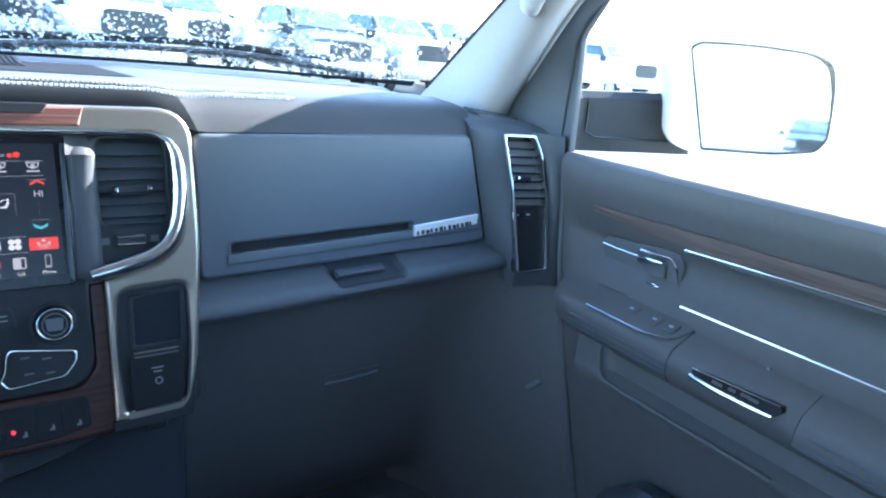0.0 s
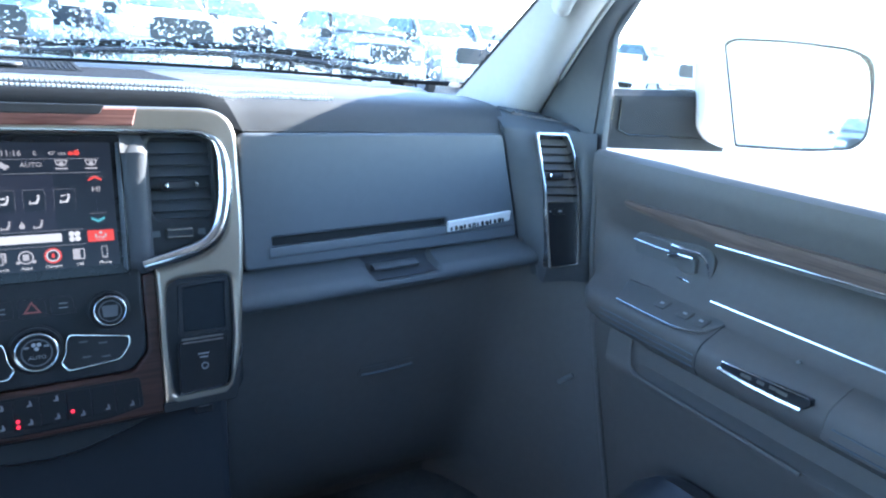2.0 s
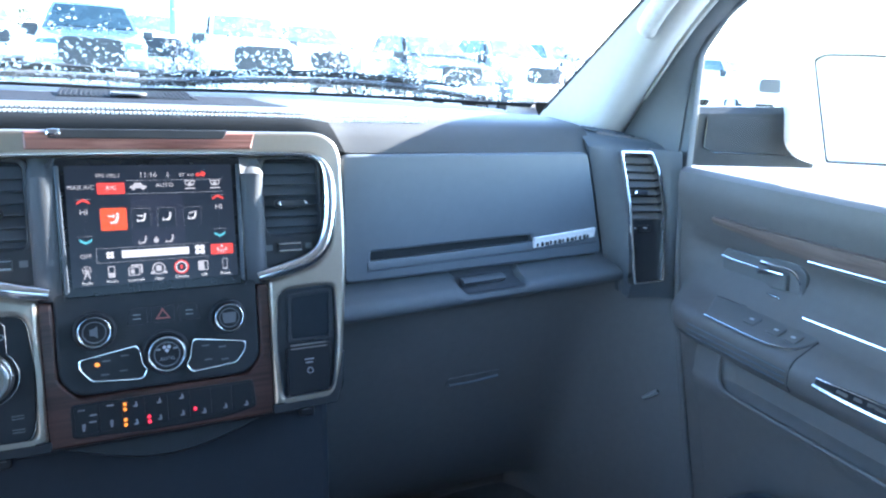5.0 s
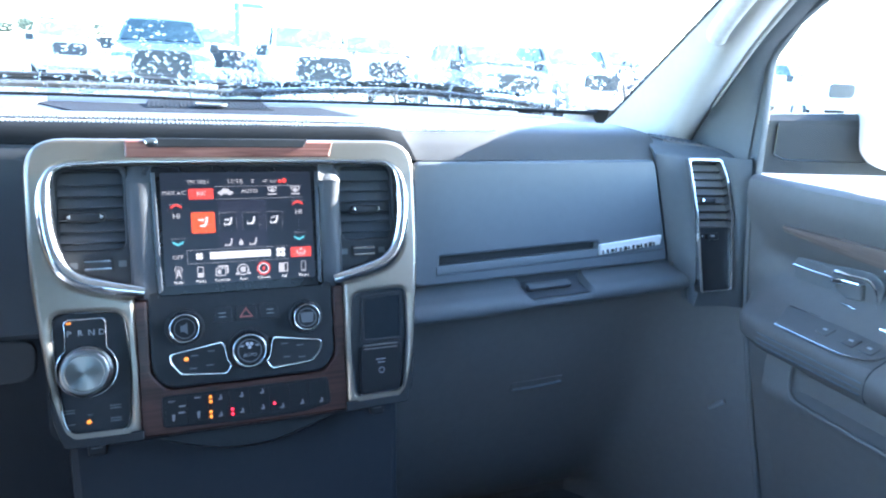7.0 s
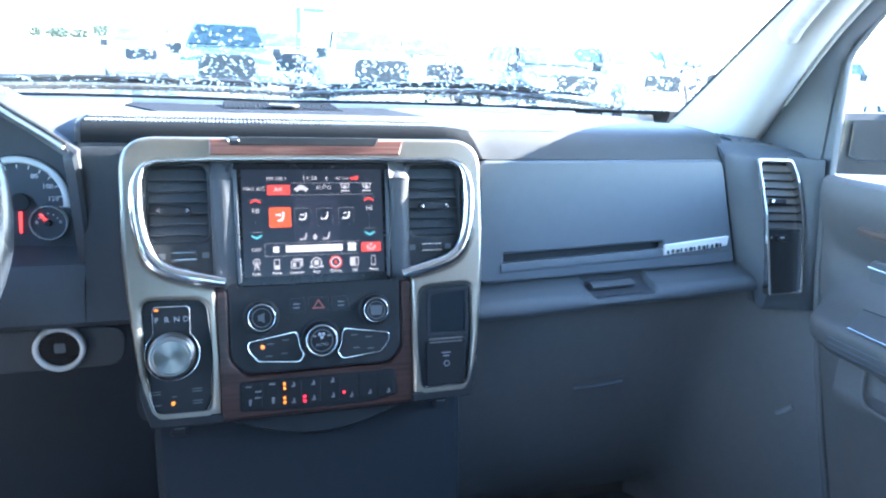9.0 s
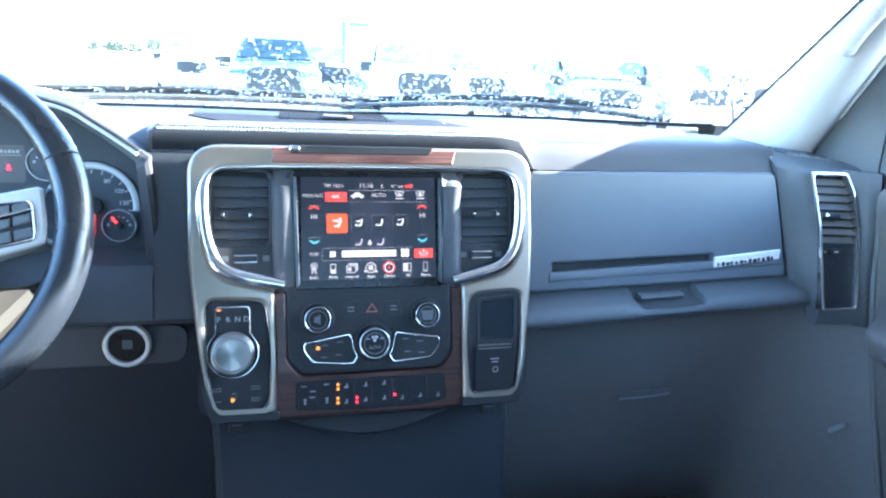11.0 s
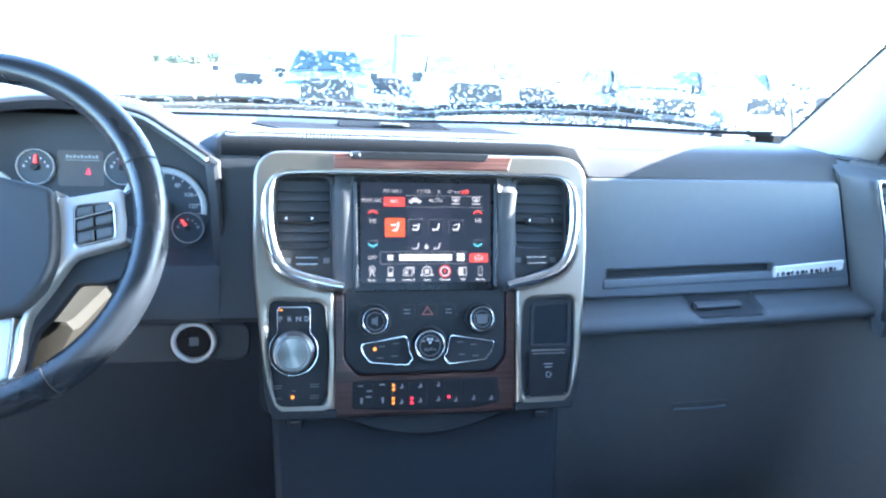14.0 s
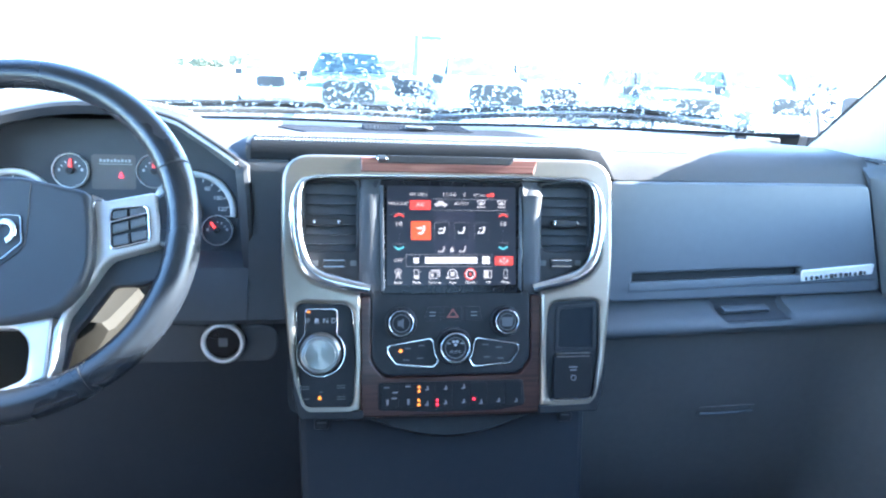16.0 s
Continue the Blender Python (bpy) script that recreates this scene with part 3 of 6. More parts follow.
VENT_L = ((0.1020, -0.0385), (0.0160, -0.0262), (-0.1060, -0.0222))
VENT_R = ((0.1020, 0.0185), (0.0740, 0.0292), (0.0160, 0.0372), (-0.1040, 0.0312))
rows, bands = [], []
for v in (-0.128, -0.120, -0.1075, -0.103, -0.08, -0.055, -0.03, 0.0, 0.016, 0.04, 0.058, 0.074, 0.088, 0.1005, 0.1045, 0.1085):
    lift = -0.003 - max(0.0, v - 0.098) * 0.35 - max(0.0, -0.112 - v) * 0.8
    lo, hi = SV @ Vector((along(VENT_L, v), v, lift)), SV @ Vector((along(VENT_R, v), v, lift))
    gx = 0.660 - 0.236 * (lo.z - 1.338) + (0.010 if v < -0.10 else 0)
    gy = 0.059 + 0.123 * (lo.z - 1.415) - (0.016 if v < -0.10 else 0)
    row = [(gx, gy + 0.03, lo.z), (gx, gy + 0.003, lo.z), (gx + 0.003, gy, lo.z)]
    for u in (0.35, 0.7):
        k = u * u * (3 - 2 * u)
        row.append((gx + (lo.x - gx) * u, gy + (lo.y - gy) * k, lo.z))
    row += [tuple(lo), tuple(hi)]
    de = door_edge(hi.z)
    for u in (0.35, 0.7, 1.0):
        row.append((hi.x + (0.757 - hi.x) * u, hi.y + (de + 0.004 - hi.y) * u - 0.006 * math.sin(math.pi * u), hi.z))
    row.append((0.780, de + 0.03, hi.z))
    rows.append(row)
    bands.append(-0.106 < v < 0.100)
for y, z in ((0.078, 1.5150), (0.088, 1.5215), (0.105, 1.5255), (0.15, 1.5285), (0.22, 1.5290), (0.34, 1.5240), (0.36, 1.48)):
    rows.append([(x, y + (x - 0.64) * (-0.25 if y < 0.12 else -0.1), z - 0.10 * max(0.0, x - 0.628)) for x in (0.6185, 0.619, 0.622, 0.636, 0.650, 0.664, 0.720, 0.732, 0.745, 0.757, 0.780)])
    bands.append(False)
bm = bmesh.new()
vs = [[bm.verts.new(p) for p in row] for row in rows]
for i in range(len(vs) - 1):
    for j in range(len(vs[0]) - 1):
        if not (j == 5 and bands[i] and i < len(vs) - 8):
            bm.faces.new((vs[i][j], vs[i][j + 1], vs[i + 1][j + 1], vs[i + 1][j]))
part("end_panel", bm, M_LEDGE, dash, "slate grey moulded dashboard end round the side vent")
# Panel runs on over the open footwell, a lighter stand-in for haze there
rows = []
for x, back in ((0.180, 0.070), (0.1815, 0.040), (0.186, 0.019), (0.194, 0.007), (0.206, 0.001), (0.23, 0.0), (0.35, 0.0), (0.5, 0.0), (0.60, 0.0), (0.64, 0.0), (0.667, 0.0), (0.690, 0.0), (0.710, 0.0), (0.728, 0.0), (0.744, 0.0), (0.757, 0.0)):
    row = []
    for f, z in ((0.052, 1.345), (0.052, 1.290), (0.066, 1.235), (0.078, 1.18), (0.088, 1.12), (0.101, 1.05), (0.116, 0.98), (0.134, 0.92), (0.165, 0.87), (0.24, 0.83), (0.24, 0.79)):
        k = max(0.0, (x - 0.62) / 0.137)
        zz = z if z < 1.3 or x > 0.66 else 1.295 + 0.03 * max(0.0, x - 0.22)
        row.append((x, f + back + (door_edge(zz) + 0.002 - f) * k ** 2.2, zz))
    rows.append(row)
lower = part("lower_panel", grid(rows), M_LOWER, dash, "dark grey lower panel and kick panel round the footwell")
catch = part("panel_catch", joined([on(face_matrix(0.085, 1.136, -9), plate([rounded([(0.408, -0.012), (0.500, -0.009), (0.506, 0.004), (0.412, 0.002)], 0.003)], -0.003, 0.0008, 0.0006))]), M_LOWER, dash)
part("pull_lip", tube(smooth_path([(0.412, 0.0800, 1.1285), (0.44, 0.0785, 1.1290), (0.47, 0.0785, 1.1302), (0.500, 0.0800, 1.1318)], 4), 0.0022, 6), M_GLOVE, catch)
part("clip", tube([(0.725, -0.021, 1.102), (0.730, -0.031, 1.113), (0.735, -0.040, 1.123)], [0.0034, 0.0048, 0.0036], 8), M_GREYPRINT, lower, "small grey clip")
part("edge_seal", tube([(0.7530, door_edge(z) - 0.002, z) for z in [1.475 - 0.05 * k for k in range(14)]], 0.0048, 8), M_LOWER, dash)
dem = part("demister_grille", grid([[(x, y - 0.18 * (x - 0.655), 1.5265 - 0.10 * (x - 0.628) + dz) for x in (0.654, 0.694, 0.736)] for y, dz in ((0.098, -0.004), (0.100, 0.0015), (0.158, 0.0035), (0.160, -0.003))]), M_PLASTIC, dash)
for k in range(7):
    x = 0.660 + k * 0.0108
    z = 1.5288 - 0.10 * (x - 0.628)
    part("slot", tube([(x, 0.104 - 0.18 * (x - 0.655), z), (x + 0.006, 0.154 - 0.18 * (x - 0.655), z + 0.002)], 0.0020, 5), M_BLACK, dem)
# speaker grille in the middle of the top
spk = part("speaker_grille", box(-0.110, 0.428, 1.515, 0.095, 0.58, 1.5290, 0.003), M_LEATHERTOP, dash, "ribbed black speaker grille")
for k in range(28):
    part("rib", box(-0.106 + k * 0.0071, 0.432, 1.5290, -0.1036 + k * 0.0071, 0.578, 1.5302), M_LEATHERTOP, spk)
PILL = Matrix.Translation((-0.008, 0.442, 1.5318))
part("emblem", joined([on(PILL, plate([rr(-0.024, -0.0165, 0.024, 0.0165, 0.014)], 0, 0.003, 0.001))]), M_FASCIA, spk, "pale oval sensor cover")
part("emblem_rim", joined([on(PILL, plate([rr(-0.026, -0.0185, 0.026, 0.0185, 0.016), rr(-0.0235, -0.016, 0.0235, 0.016, 0.0135)], 0, 0.0038, 0.0008))]), M_PAD, spk)

# ---- centre stack ----
SA = math.atan(0.29)
STACK = Matrix(((1, 0, 0, -0.003), (0, math.sin(SA), -math.cos(SA), 0), (0, math.cos(SA), math.sin(SA), 1.33), (0, 0, 0, 1)))
stack = thing("center_stack", None, "silver framed centre console stack with touchscreen and wood trim", "center console", m=STACK)


def sp(name, loops, z0, z1, mat, parent=None, bevel=0.0, label="", res=1, smooth=True):
    return part(name, joined([plate(loops, z0, z1, bevel, res)]), mat, parent or stack, label, local=True, smooth=smooth)


sp("core", [rounded([(-0.21, -0.128), (0.21, -0.128), (0.212, 0.17), (0.17, 0.19), (-0.17, 0.19), (-0.212, 0.17)], 0.02)], -0.10, -0.02, M_BLACK)
leg_l = rounded([(-0.1985, 0.0165), (-0.1975, -0.050), (-0.1890, -0.1165), (-0.1270, -0.1185), (-0.1232, -0.050), (-0.1285, 0.0135)], 0.014)
leg_r = [(-x, y) for x, y in reversed(leg_l)]
half_loop = [((0.2000, 0.1745), 0.034), ((0.1975, 0.0680), 0.02), ((0.180, 0.0440), 0.02), ((0.150, 0.0345), 0.02), ((0.1180, 0.0265), 0.002), ((0.1165, -0.1205), 0.002), ((0.1905, -0.1195), 0.018), ((0.2005, -0.0900), 0.02), ((0.2085, -0.0250), 0.02), ((0.2165, 0.06), 0.03), ((0.2165, 0.203), 0.040)]
full_loop = half_loop + [((-p[0], p[1]), r) for p, r in reversed(half_loop)]
body_loop = rounded([p for p, r in full_loop], [r for p, r in full_loop], 7)
sp("bezel", [body_loop, leg_l, leg_r], -0.045, 0.0085, M_SILVER, bevel=0.0055, label="brushed silver painted bezel", res=4)
sp("lower_rim", [rounded([(-0.1985, -0.100), (-0.188, -0.128), (-0.150, -0.1345), (0.150, -0.1345), (0.188, -0.128), (0.1985, -0.100)], 0.014)], -0.045, -0.001, M_BLACK, None, 0.004, "dark lower rim of the console stack", 2)
# Black plates laid over the silver where the bezel's lower ends fall into shade
for s in (-1, 1):
    foot = [(-0.2045, -0.0660), (-0.2015, -0.0980), (-0.1925, -0.1290), (-0.1140, -0.1310), (-0.1140, -0.1200), (-0.1300, -0.1205), (-0.1820, -0.1195), (-0.1900, -0.1115), (-0.1945, -0.0960), (-0.2000, -0.0780)]
    sp("leg_shade", [rounded([(-s * x, y) for x, y in (foot if s < 0 else reversed(foot))], 0.003)], -0.02, 0.0092, M_BLACK, None, 0.0012, "black plate standing for the shade round the bezel's lower end", 2)
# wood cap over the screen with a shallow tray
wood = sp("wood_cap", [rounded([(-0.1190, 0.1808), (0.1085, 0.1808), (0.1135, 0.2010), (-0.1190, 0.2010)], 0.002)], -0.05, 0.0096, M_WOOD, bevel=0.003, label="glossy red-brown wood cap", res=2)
sp("tray", [rounded([(-0.0960, 0.1930), (0.0765, 0.1930), (0.0830, 0.2030), (-0.0990, 0.2030)], 0.003)], -0.0505, 0.0106, M_BLACK, wood, 0.001)
sp("button", [rr(-0.0985, 0.1945, -0.0835, 0.2030, 0.0042)], 0.002, 0.0140, M_CHROME, wood, 0.003)
# chrome rings round the vents
for s in (-1, 1):
    path = smooth_path([(s * x, y, 0.006) for x, y in ((0.106, 0.0325), (0.145, 0.0410), (0.171, 0.0500), (0.188, 0.0670), (0.197, 0.100), (0.1990, 0.135), (0.1955, 0.158), (0.184, 0.172), (0.150, 0.1765), (0.0, 0.178))], 6)
    rad = [min(0.0090, 0.0068 + 0.0004 * k) if k < 30 else max(0.0028, 0.0090 - 0.0005 * (k - 30)) for k in range(len(path))]
    part("chrome_ring", tube(path, rad, 12), M_CHROME, stack, "polished chrome vent surround", local=True)
# vents
for s in (-1, 1):
    X0, X1 = (-0.192, -0.122) if s < 0 else (0.118, 0.188)
    v = sp("air_vent", [rounded([(X0, 0.172), (X1, 0.172), (X1, 0.036), (X0, 0.042)], 0.012)], -0.06, -0.035, M_BLACK, label="black louvred air vent")
    sp("shroud", [rounded([(X0 - 0.006, 0.176), (X1 + 0.006, 0.176), (X1 + 0.006, 0.030), (X0 - 0.006, 0.034)], 0.014), rounded([(X0 + 0.004, 0.170), (X1 - 0.001, 0.170), (X1 - 0.001, 0.082), (X0 + 0.004, 0.082)], 0.01)], -0.035, -0.003, M_BLACK, v, 0.004)
    for k in range(7):
        vv = 0.160 - k * 0.0128
        me = plate([rr(X0 + 0.003, -0.0075, X1 + 0.001, 0.0075, 0.001)], -0.0011, 0.0011)
        me.transform(Matrix.Translation((0, vv, -0.012)) @ Matrix.Rotation(radians(-30), 4, "X"))
        part("slat", joined([me]), M_FASCIA, v, local=True)
    cx = (-0.1605 if s < 0 else 0.1525)
    kb = sp("knob", [rr(cx - 0.019, 0.1125, cx + 0.019, 0.1235, 0.0055)], -0.010, 0.004, M_BLACK, v, 0.003)
    for q in (-1, 1):
        part("knob_tip", joined([plate([rounded([(cx + q * 0.014, 0.1215), (cx + q * 0.014, 0.1145), (cx + q * 0.019, 0.118)], 0.001)], 0.003, 0.0065, 0.001)]), M_CHROME, v, local=True)
    cw = (-0.1510 if s < 0 else 0.1475)
    sp("thumb_wheel", [rr(cw - 0.014, 0.059, cw + 0.014, 0.071, 0.002)], -0.005, 0.002, M_BLACK, v, 0.001)
    for q in (0.0605, 0.0685):
        sp("chrome_line", [rr(cw - 0.013, q, cw + 0.013, q + 0.0016, 0.0005)], 0.001, 0.003, M_CHROME, v)
    for q in (-1, 1):
        sp("symbol", [rr(cw + q * 0.024 - 0.004, 0.062, cw + q * 0.024 + 0.004, 0.069, 0.001)], -0.0032, -0.0026, M_DARKPRINT, v)
# pillars between vents and screen
for s in (-1, 1):
    rows = [[(s * 0.1195 - dx * s, v, w) for dx, w in ((-0.001, -0.03), (0.000, -0.002 + a), (0.004, 0.003 + a), (0.012, 0.0052 + a), (0.021, 0.004 + a), (0.027, 0.0015), (0.028, -0.03))] for v, a in ((0.024, -0.006), (0.032, -0.002), (0.06, 0), (0.12, 0.001 + 0.002 * (s > 0)), (0.150, 0.002 + 0.006 * (s > 0)), (0.1530, 0.002 + 0.008 * (s > 0)), (0.1540, 0.0018 + 0.008 * (s > 0)), (0.1745, -0.010), (0.176, -0.022))]
    part("screen_pillar", grid(rows, closed_v=True, caps=True), M_FASCIA, stack, "slate grey upright beside the screen", local=True)
# Sun-side upright only: paler face, tilted and raised to bring out the sun patch
part("pillar_cap", grid([[(0.0925, 0.1530, 0.0150), (0.0945, 0.1752, 0.0010)], [(0.1060, 0.1530, 0.0115), (0.1040, 0.1752, -0.0025)], [(0.1205, 0.1530, 0.0050), (0.1130, 0.1752, -0.0060)], [(0.1205, 0.1510, -0.010), (0.1130, 0.1752, -0.014)], [(0.0925, 0.1510, -0.010), (0.0945, 0.1752, -0.014)]], closed_u=True), M_PAD, stack, "sunlit sloping end of the upright", local=True, smooth=False)
# centre panel and screen
sp("center_panel", [rounded([(-0.104, -0.060), (-0.088, -0.079), (0.088, -0.079), (0.104, -0.060), (0.104, 0.176), (-0.104, 0.176)], 0.018)], -0.03, 0.001, M_BLACK, bevel=0.003, label="satin black control panel")
screen = sp("touchscreen", [rr(-0.094, 0.026, 0.0945, 0.1725, 0.006)], 0.001, 0.0035, M_GLOSSBLACK, bevel=0.001, label="glossy touchscreen showing climate controls")
for s in (-1, 1):
    sp("edge_strip", [rounded([(s * 0.0895, 0.165), (s * 0.0935, 0.165), (s * 0.0915, 0.029), (s * 0.0875, 0.033)] if s > 0 else [(-0.0935, 0.165), (-0.0895, 0.165), (-0.0875, 0.033), (-0.0915, 0.029)], 0.001)], 0.003, 0.0055, M_DIAL, screen, 0.0008)
SZ = 0.0036
sp("display", [rr(-0.0845, 0.037, 0.0845, 0.165, 0.002)], SZ, SZ + 0.0003, M_SCREEN, screen, smooth=False)
def ui(name, meshes, mat):
    """Each shape on the display is a piece of its own; a list inside the list stays together."""
    for m in meshes:
        part(name, joined(m if isinstance(m, list) else [m]), mat, screen, local=True, smooth=False)


def flat(loop, lift=0.0007):
    return plate([loop], SZ + 0.0002, SZ + lift)


def txt(s, x, y, size, wide=1.0):
    return lettering(s, x, y, SZ + 0.0009, size, wide)


# display content: status row, mode row, temperature columns, airflow buttons, fan bar, menu row
ui("mode_panel", [flat(rr(-0.024, 0.077, 0.030, 0.1325, 0.002), 0.0005)], M_SCR_PANEL)
ui("status_text", [txt("FM 100.1", -0.0435, 0.1538, 0.0064), txt("11:16", -0.0040, 0.1542, 0.0082), txt("E", 0.0163, 0.1540, 0.0062), txt("42° out", 0.0355, 0.1540, 0.0052)], M_SCR_SOFT)
ui("mode_text", [txt("MAX A/C", -0.0700, 0.1418, 0.0066, 0.95), txt("AUTO", 0.0121, 0.1426, 0.0068), txt("HI", -0.0690, 0.1155, 0.0086), txt("HI", 0.0679, 0.1165, 0.0086), txt("OFF", -0.0698, 0.0688, 0.0066)], M_SCR_SOFT)
ui("active_mode", [flat(rr(-0.0550, 0.1343, -0.0280, 0.1465, 0.001))], M_SCR_RED)
ui("active_mode_text", [txt("A/C", -0.0415, 0.1408, 0.0062)], M_SCR_WHITE)
ui("divider", [flat(rr(-0.027, 0.1483, 0.074, 0.1487, 0.0001)), flat(rr(-0.027, 0.1340, 0.074, 0.1344, 0.0001)), flat(rr(-0.060, 0.0762, 0.054, 0.0766, 0.0001)), flat(rr(-0.060, 0.0608, 0.054, 0.0612, 0.0001)), flat(rr(-0.0600, 0.0612, -0.0596, 0.0762, 0.0001)), flat(rr(-0.0770, 0.1292, -0.0612, 0.1295, 0.0001)), flat(rr(-0.0770, 0.0900, -0.0612, 0.0903, 0.0001)), flat(rr(0.0600, 0.1302, 0.0758, 0.1305, 0.0001)), flat(rr(0.0600, 0.0915, 0.0758, 0.0918, 0.0001))], M_SCR_GREY)


def chevron(x, y, s):
    return flat([(x - 0.0062, y - 0.0026 * s), (x, y + 0.0006 * s), (x + 0.0062, y - 0.0026 * s), (x + 0.0058, y + 0.0002 * s), (x, y + 0.0034 * s), (x - 0.0058, y + 0.0002 * s)])


ui("warmer_arrow", [chevron(-0.0688, 0.1268, 1), chevron(0.0676, 0.1275, 1)], M_SCR_RED)
ui("cooler_arrow", [chevron(-0.0688, 0.0850, -1), chevron(0.0674, 0.0855, -1)], M_SCR_CYAN)
ui("column_line", [flat(rr(-0.0691, 0.0915, -0.0686, 0.1090, 0.0001)), flat(rr(0.0674, 0.0925, 0.0679, 0.110, 0.0001))], M_SCR_PANEL)
ui("airflow_button_active", [flat(rr(-0.0537, 0.0953, -0.0278, 0.1195, 0.002))], M_SCR_ORANGE)
ui("button_edge", [flat(rr(x - 0.0095, 0.0965, x + 0.0095, 0.1180, 0.0015), 0.0006) for x in (-0.0137, 0.0122, 0.0389)], M_SCR_GREY)
ui("airflow_button", [flat(rr(x - 0.0093, 0.0963, x + 0.0093, 0.1177, 0.0015), 0.0008) for x in (-0.0137, 0.0122, 0.0389)], M_SCREEN)


def seat_symbol(x, y, s, kind=0):
    """A seated outline with its air arrows: 0 face, 1 face and feet, 2 feet, 3 feet and glass."""
    def q(pts):
        return flat([(x + a * s, y + b * s) for a, b in pts], 0.0011)
    out = [q([(-0.0045, -0.0058), (0.0030, -0.0058), (0.0042, -0.0030), (0.0000, -0.0022), (-0.0012, -0.0034), (-0.0045, -0.0034)]),
           q([(0.0008, -0.0034), (0.0038, -0.0046), (0.0066, 0.0020), (0.0062, 0.0042), (0.0036, 0.0042), (0.0030, 0.0016)]),
           flat(disc(x + 0.0050 * s, y + 0.0064 * s, 0.0019 * s, 10), 0.0011)]
    if kind in (0, 1):
        out.append(q([(-0.0068, 0.0050), (-0.0010, 0.0050), (-0.0010, 0.0066), (0.0022, 0.0040), (-0.0010, 0.0014), (-0.0010, 0.0030), (-0.0068, 0.0030)]))
    if kind in (1, 2, 3):
        out.append(q([(-0.0074, -0.0010), (-0.0056, -0.0010), (-0.0056, -0.0044), (-0.0042, -0.0044), (-0.0065, -0.0070), (-0.0088, -0.0044), (-0.0074, -0.0044)]))
    if kind == 3:
        out.append(q([(-0.0070, 0.0050), (0.0010, 0.0072), (0.0018, 0.0058), (-0.0052, 0.0036)]))
    return out


ui("seat_symbol", [seat_symbol(x, y, k, n) for x, y, k, n in ((-0.0408, 0.1074, 0.80, 0), (-0.0132, 0.1074, 0.64, 1), (0.0127, 0.1076, 0.64, 2), (0.0392, 0.1078, 0.64, 3))], M_SCR_WHITE)
ui("seat_row_symbol", [seat_symbol(x, 0.0830, 0.60, 2) for x in (-0.0136, 0.0139)] + [[flat(disc(-0.0002, 0.0822, 0.0027, 14), 0.0011), flat([(-0.0024, 0.0830), (0.0020, 0.0830), (-0.0002, 0.0872)], 0.0011)]], M_SCR_SOFT)
ui("fan_bar", [flat(rr(-0.0355, 0.0650, 0.0330, 0.0733, 0.0006))], M_SCR_WHITE)


def fan(x, y, r):
    return [flat(disc(x + r * math.cos(radians(45 + 90 * k)), y + r * math.sin(radians(45 + 90 * k)), r * 0.75, 10), 0.001) for k in range(4)]


ui("fan_symbol", [fan(-0.0468, 0.0690, 0.0026), fan(0.0445, 0.0693, 0.0037)], M_SCR_WHITE)
ui("climate_sync_button", [flat(rr(0.0562, 0.0625, 0.0808, 0.0743, 0.001))], M_SCR_RED)
ui("sync_symbol", [[flat(disc(0.0685, 0.0716, 0.0016, 10), 0.001), flat(disc(0.0640, 0.0690, 0.0013, 10), 0.001), flat(disc(0.0730, 0.0690, 0.0013, 10), 0.001), flat(rr(0.0632, 0.0668, 0.0738, 0.0676, 0.0003), 0.001)], txt("SYNC", 0.0685, 0.0650, 0.0036)], M_SCR_SOFT)
MENU = [-0.0700 + 0.02345 * k for k in range(7)]
ui("menu_text", [txt(s, x, 0.0405, 0.0047) for s, x in zip(("Radio", "Media", "Controls", "Apps", "Climate", "Off", "Phone"), MENU)], M_SCR_WHITE)


def hoop(x, y, r0, r1, lift=0.0008):
    return plate([disc(x, y, r1, 24), disc(x, y, r0, 24)], SZ + 0.0002, SZ + lift)


x = MENU[0]
ui("radio_symbol", [[flat([(x - 0.0034, 0.0450), (x - 0.0022, 0.0450), (x, 0.0520), (x + 0.0022, 0.0450), (x + 0.0034, 0.0450), (x + 0.0007, 0.0550), (x - 0.0007, 0.0550)]), flat(rr(x - 0.0020, 0.0480, x + 0.0020, 0.0488, 0.0002), 0.0009), hoop(x, 0.0545, 0.0036, 0.0044), hoop(x, 0.0545, 0.0016, 0.0022)]], M_SCR_SOFT)
x = MENU[1]
ui("media_symbol", [[plate([rr(x - 0.0034, 0.0448, x + 0.0034, 0.0572, 0.001), rr(x - 0.0025, 0.0500, x + 0.0025, 0.0562, 0.0005)], SZ + 0.0002, SZ + 0.0007), flat(disc(x, 0.0474, 0.0017, 12), 0.0009)]], M_SCR_SOFT)
x = MENU[2]
ui("controls_symbol", [[plate([rr(x - 0.0072, 0.0452, x + 0.0044, 0.0545, 0.001), rr(x - 0.0062, 0.0462, x + 0.0034, 0.0535, 0.0005)], SZ + 0.0002, SZ + 0.0007), flat(rr(x - 0.0044, 0.0552, x + 0.0072, 0.0572, 0.0008)), flat(rr(x + 0.0052, 0.0475, x + 0.0072, 0.0560, 0.0008)), flat(rr(x - 0.0050, 0.0474, x - 0.0010, 0.0522, 0.0005), 0.0009)]], M_SCR_SOFT)
x = MENU[3]
ui("apps_symbol", [[hoop(x, 0.0512, 0.0054, 0.0068), flat(rr(x - 0.0028, 0.0482, x + 0.0028, 0.0545, 0.001), 0.0009), flat(rr(x - 0.0085, 0.0452, x - 0.0050, 0.0480, 0.0006)), flat(rr(x + 0.0050, 0.0452, x + 0.0085, 0.0480, 0.0006))]], M_SCR_SOFT)
x = MENU[4]
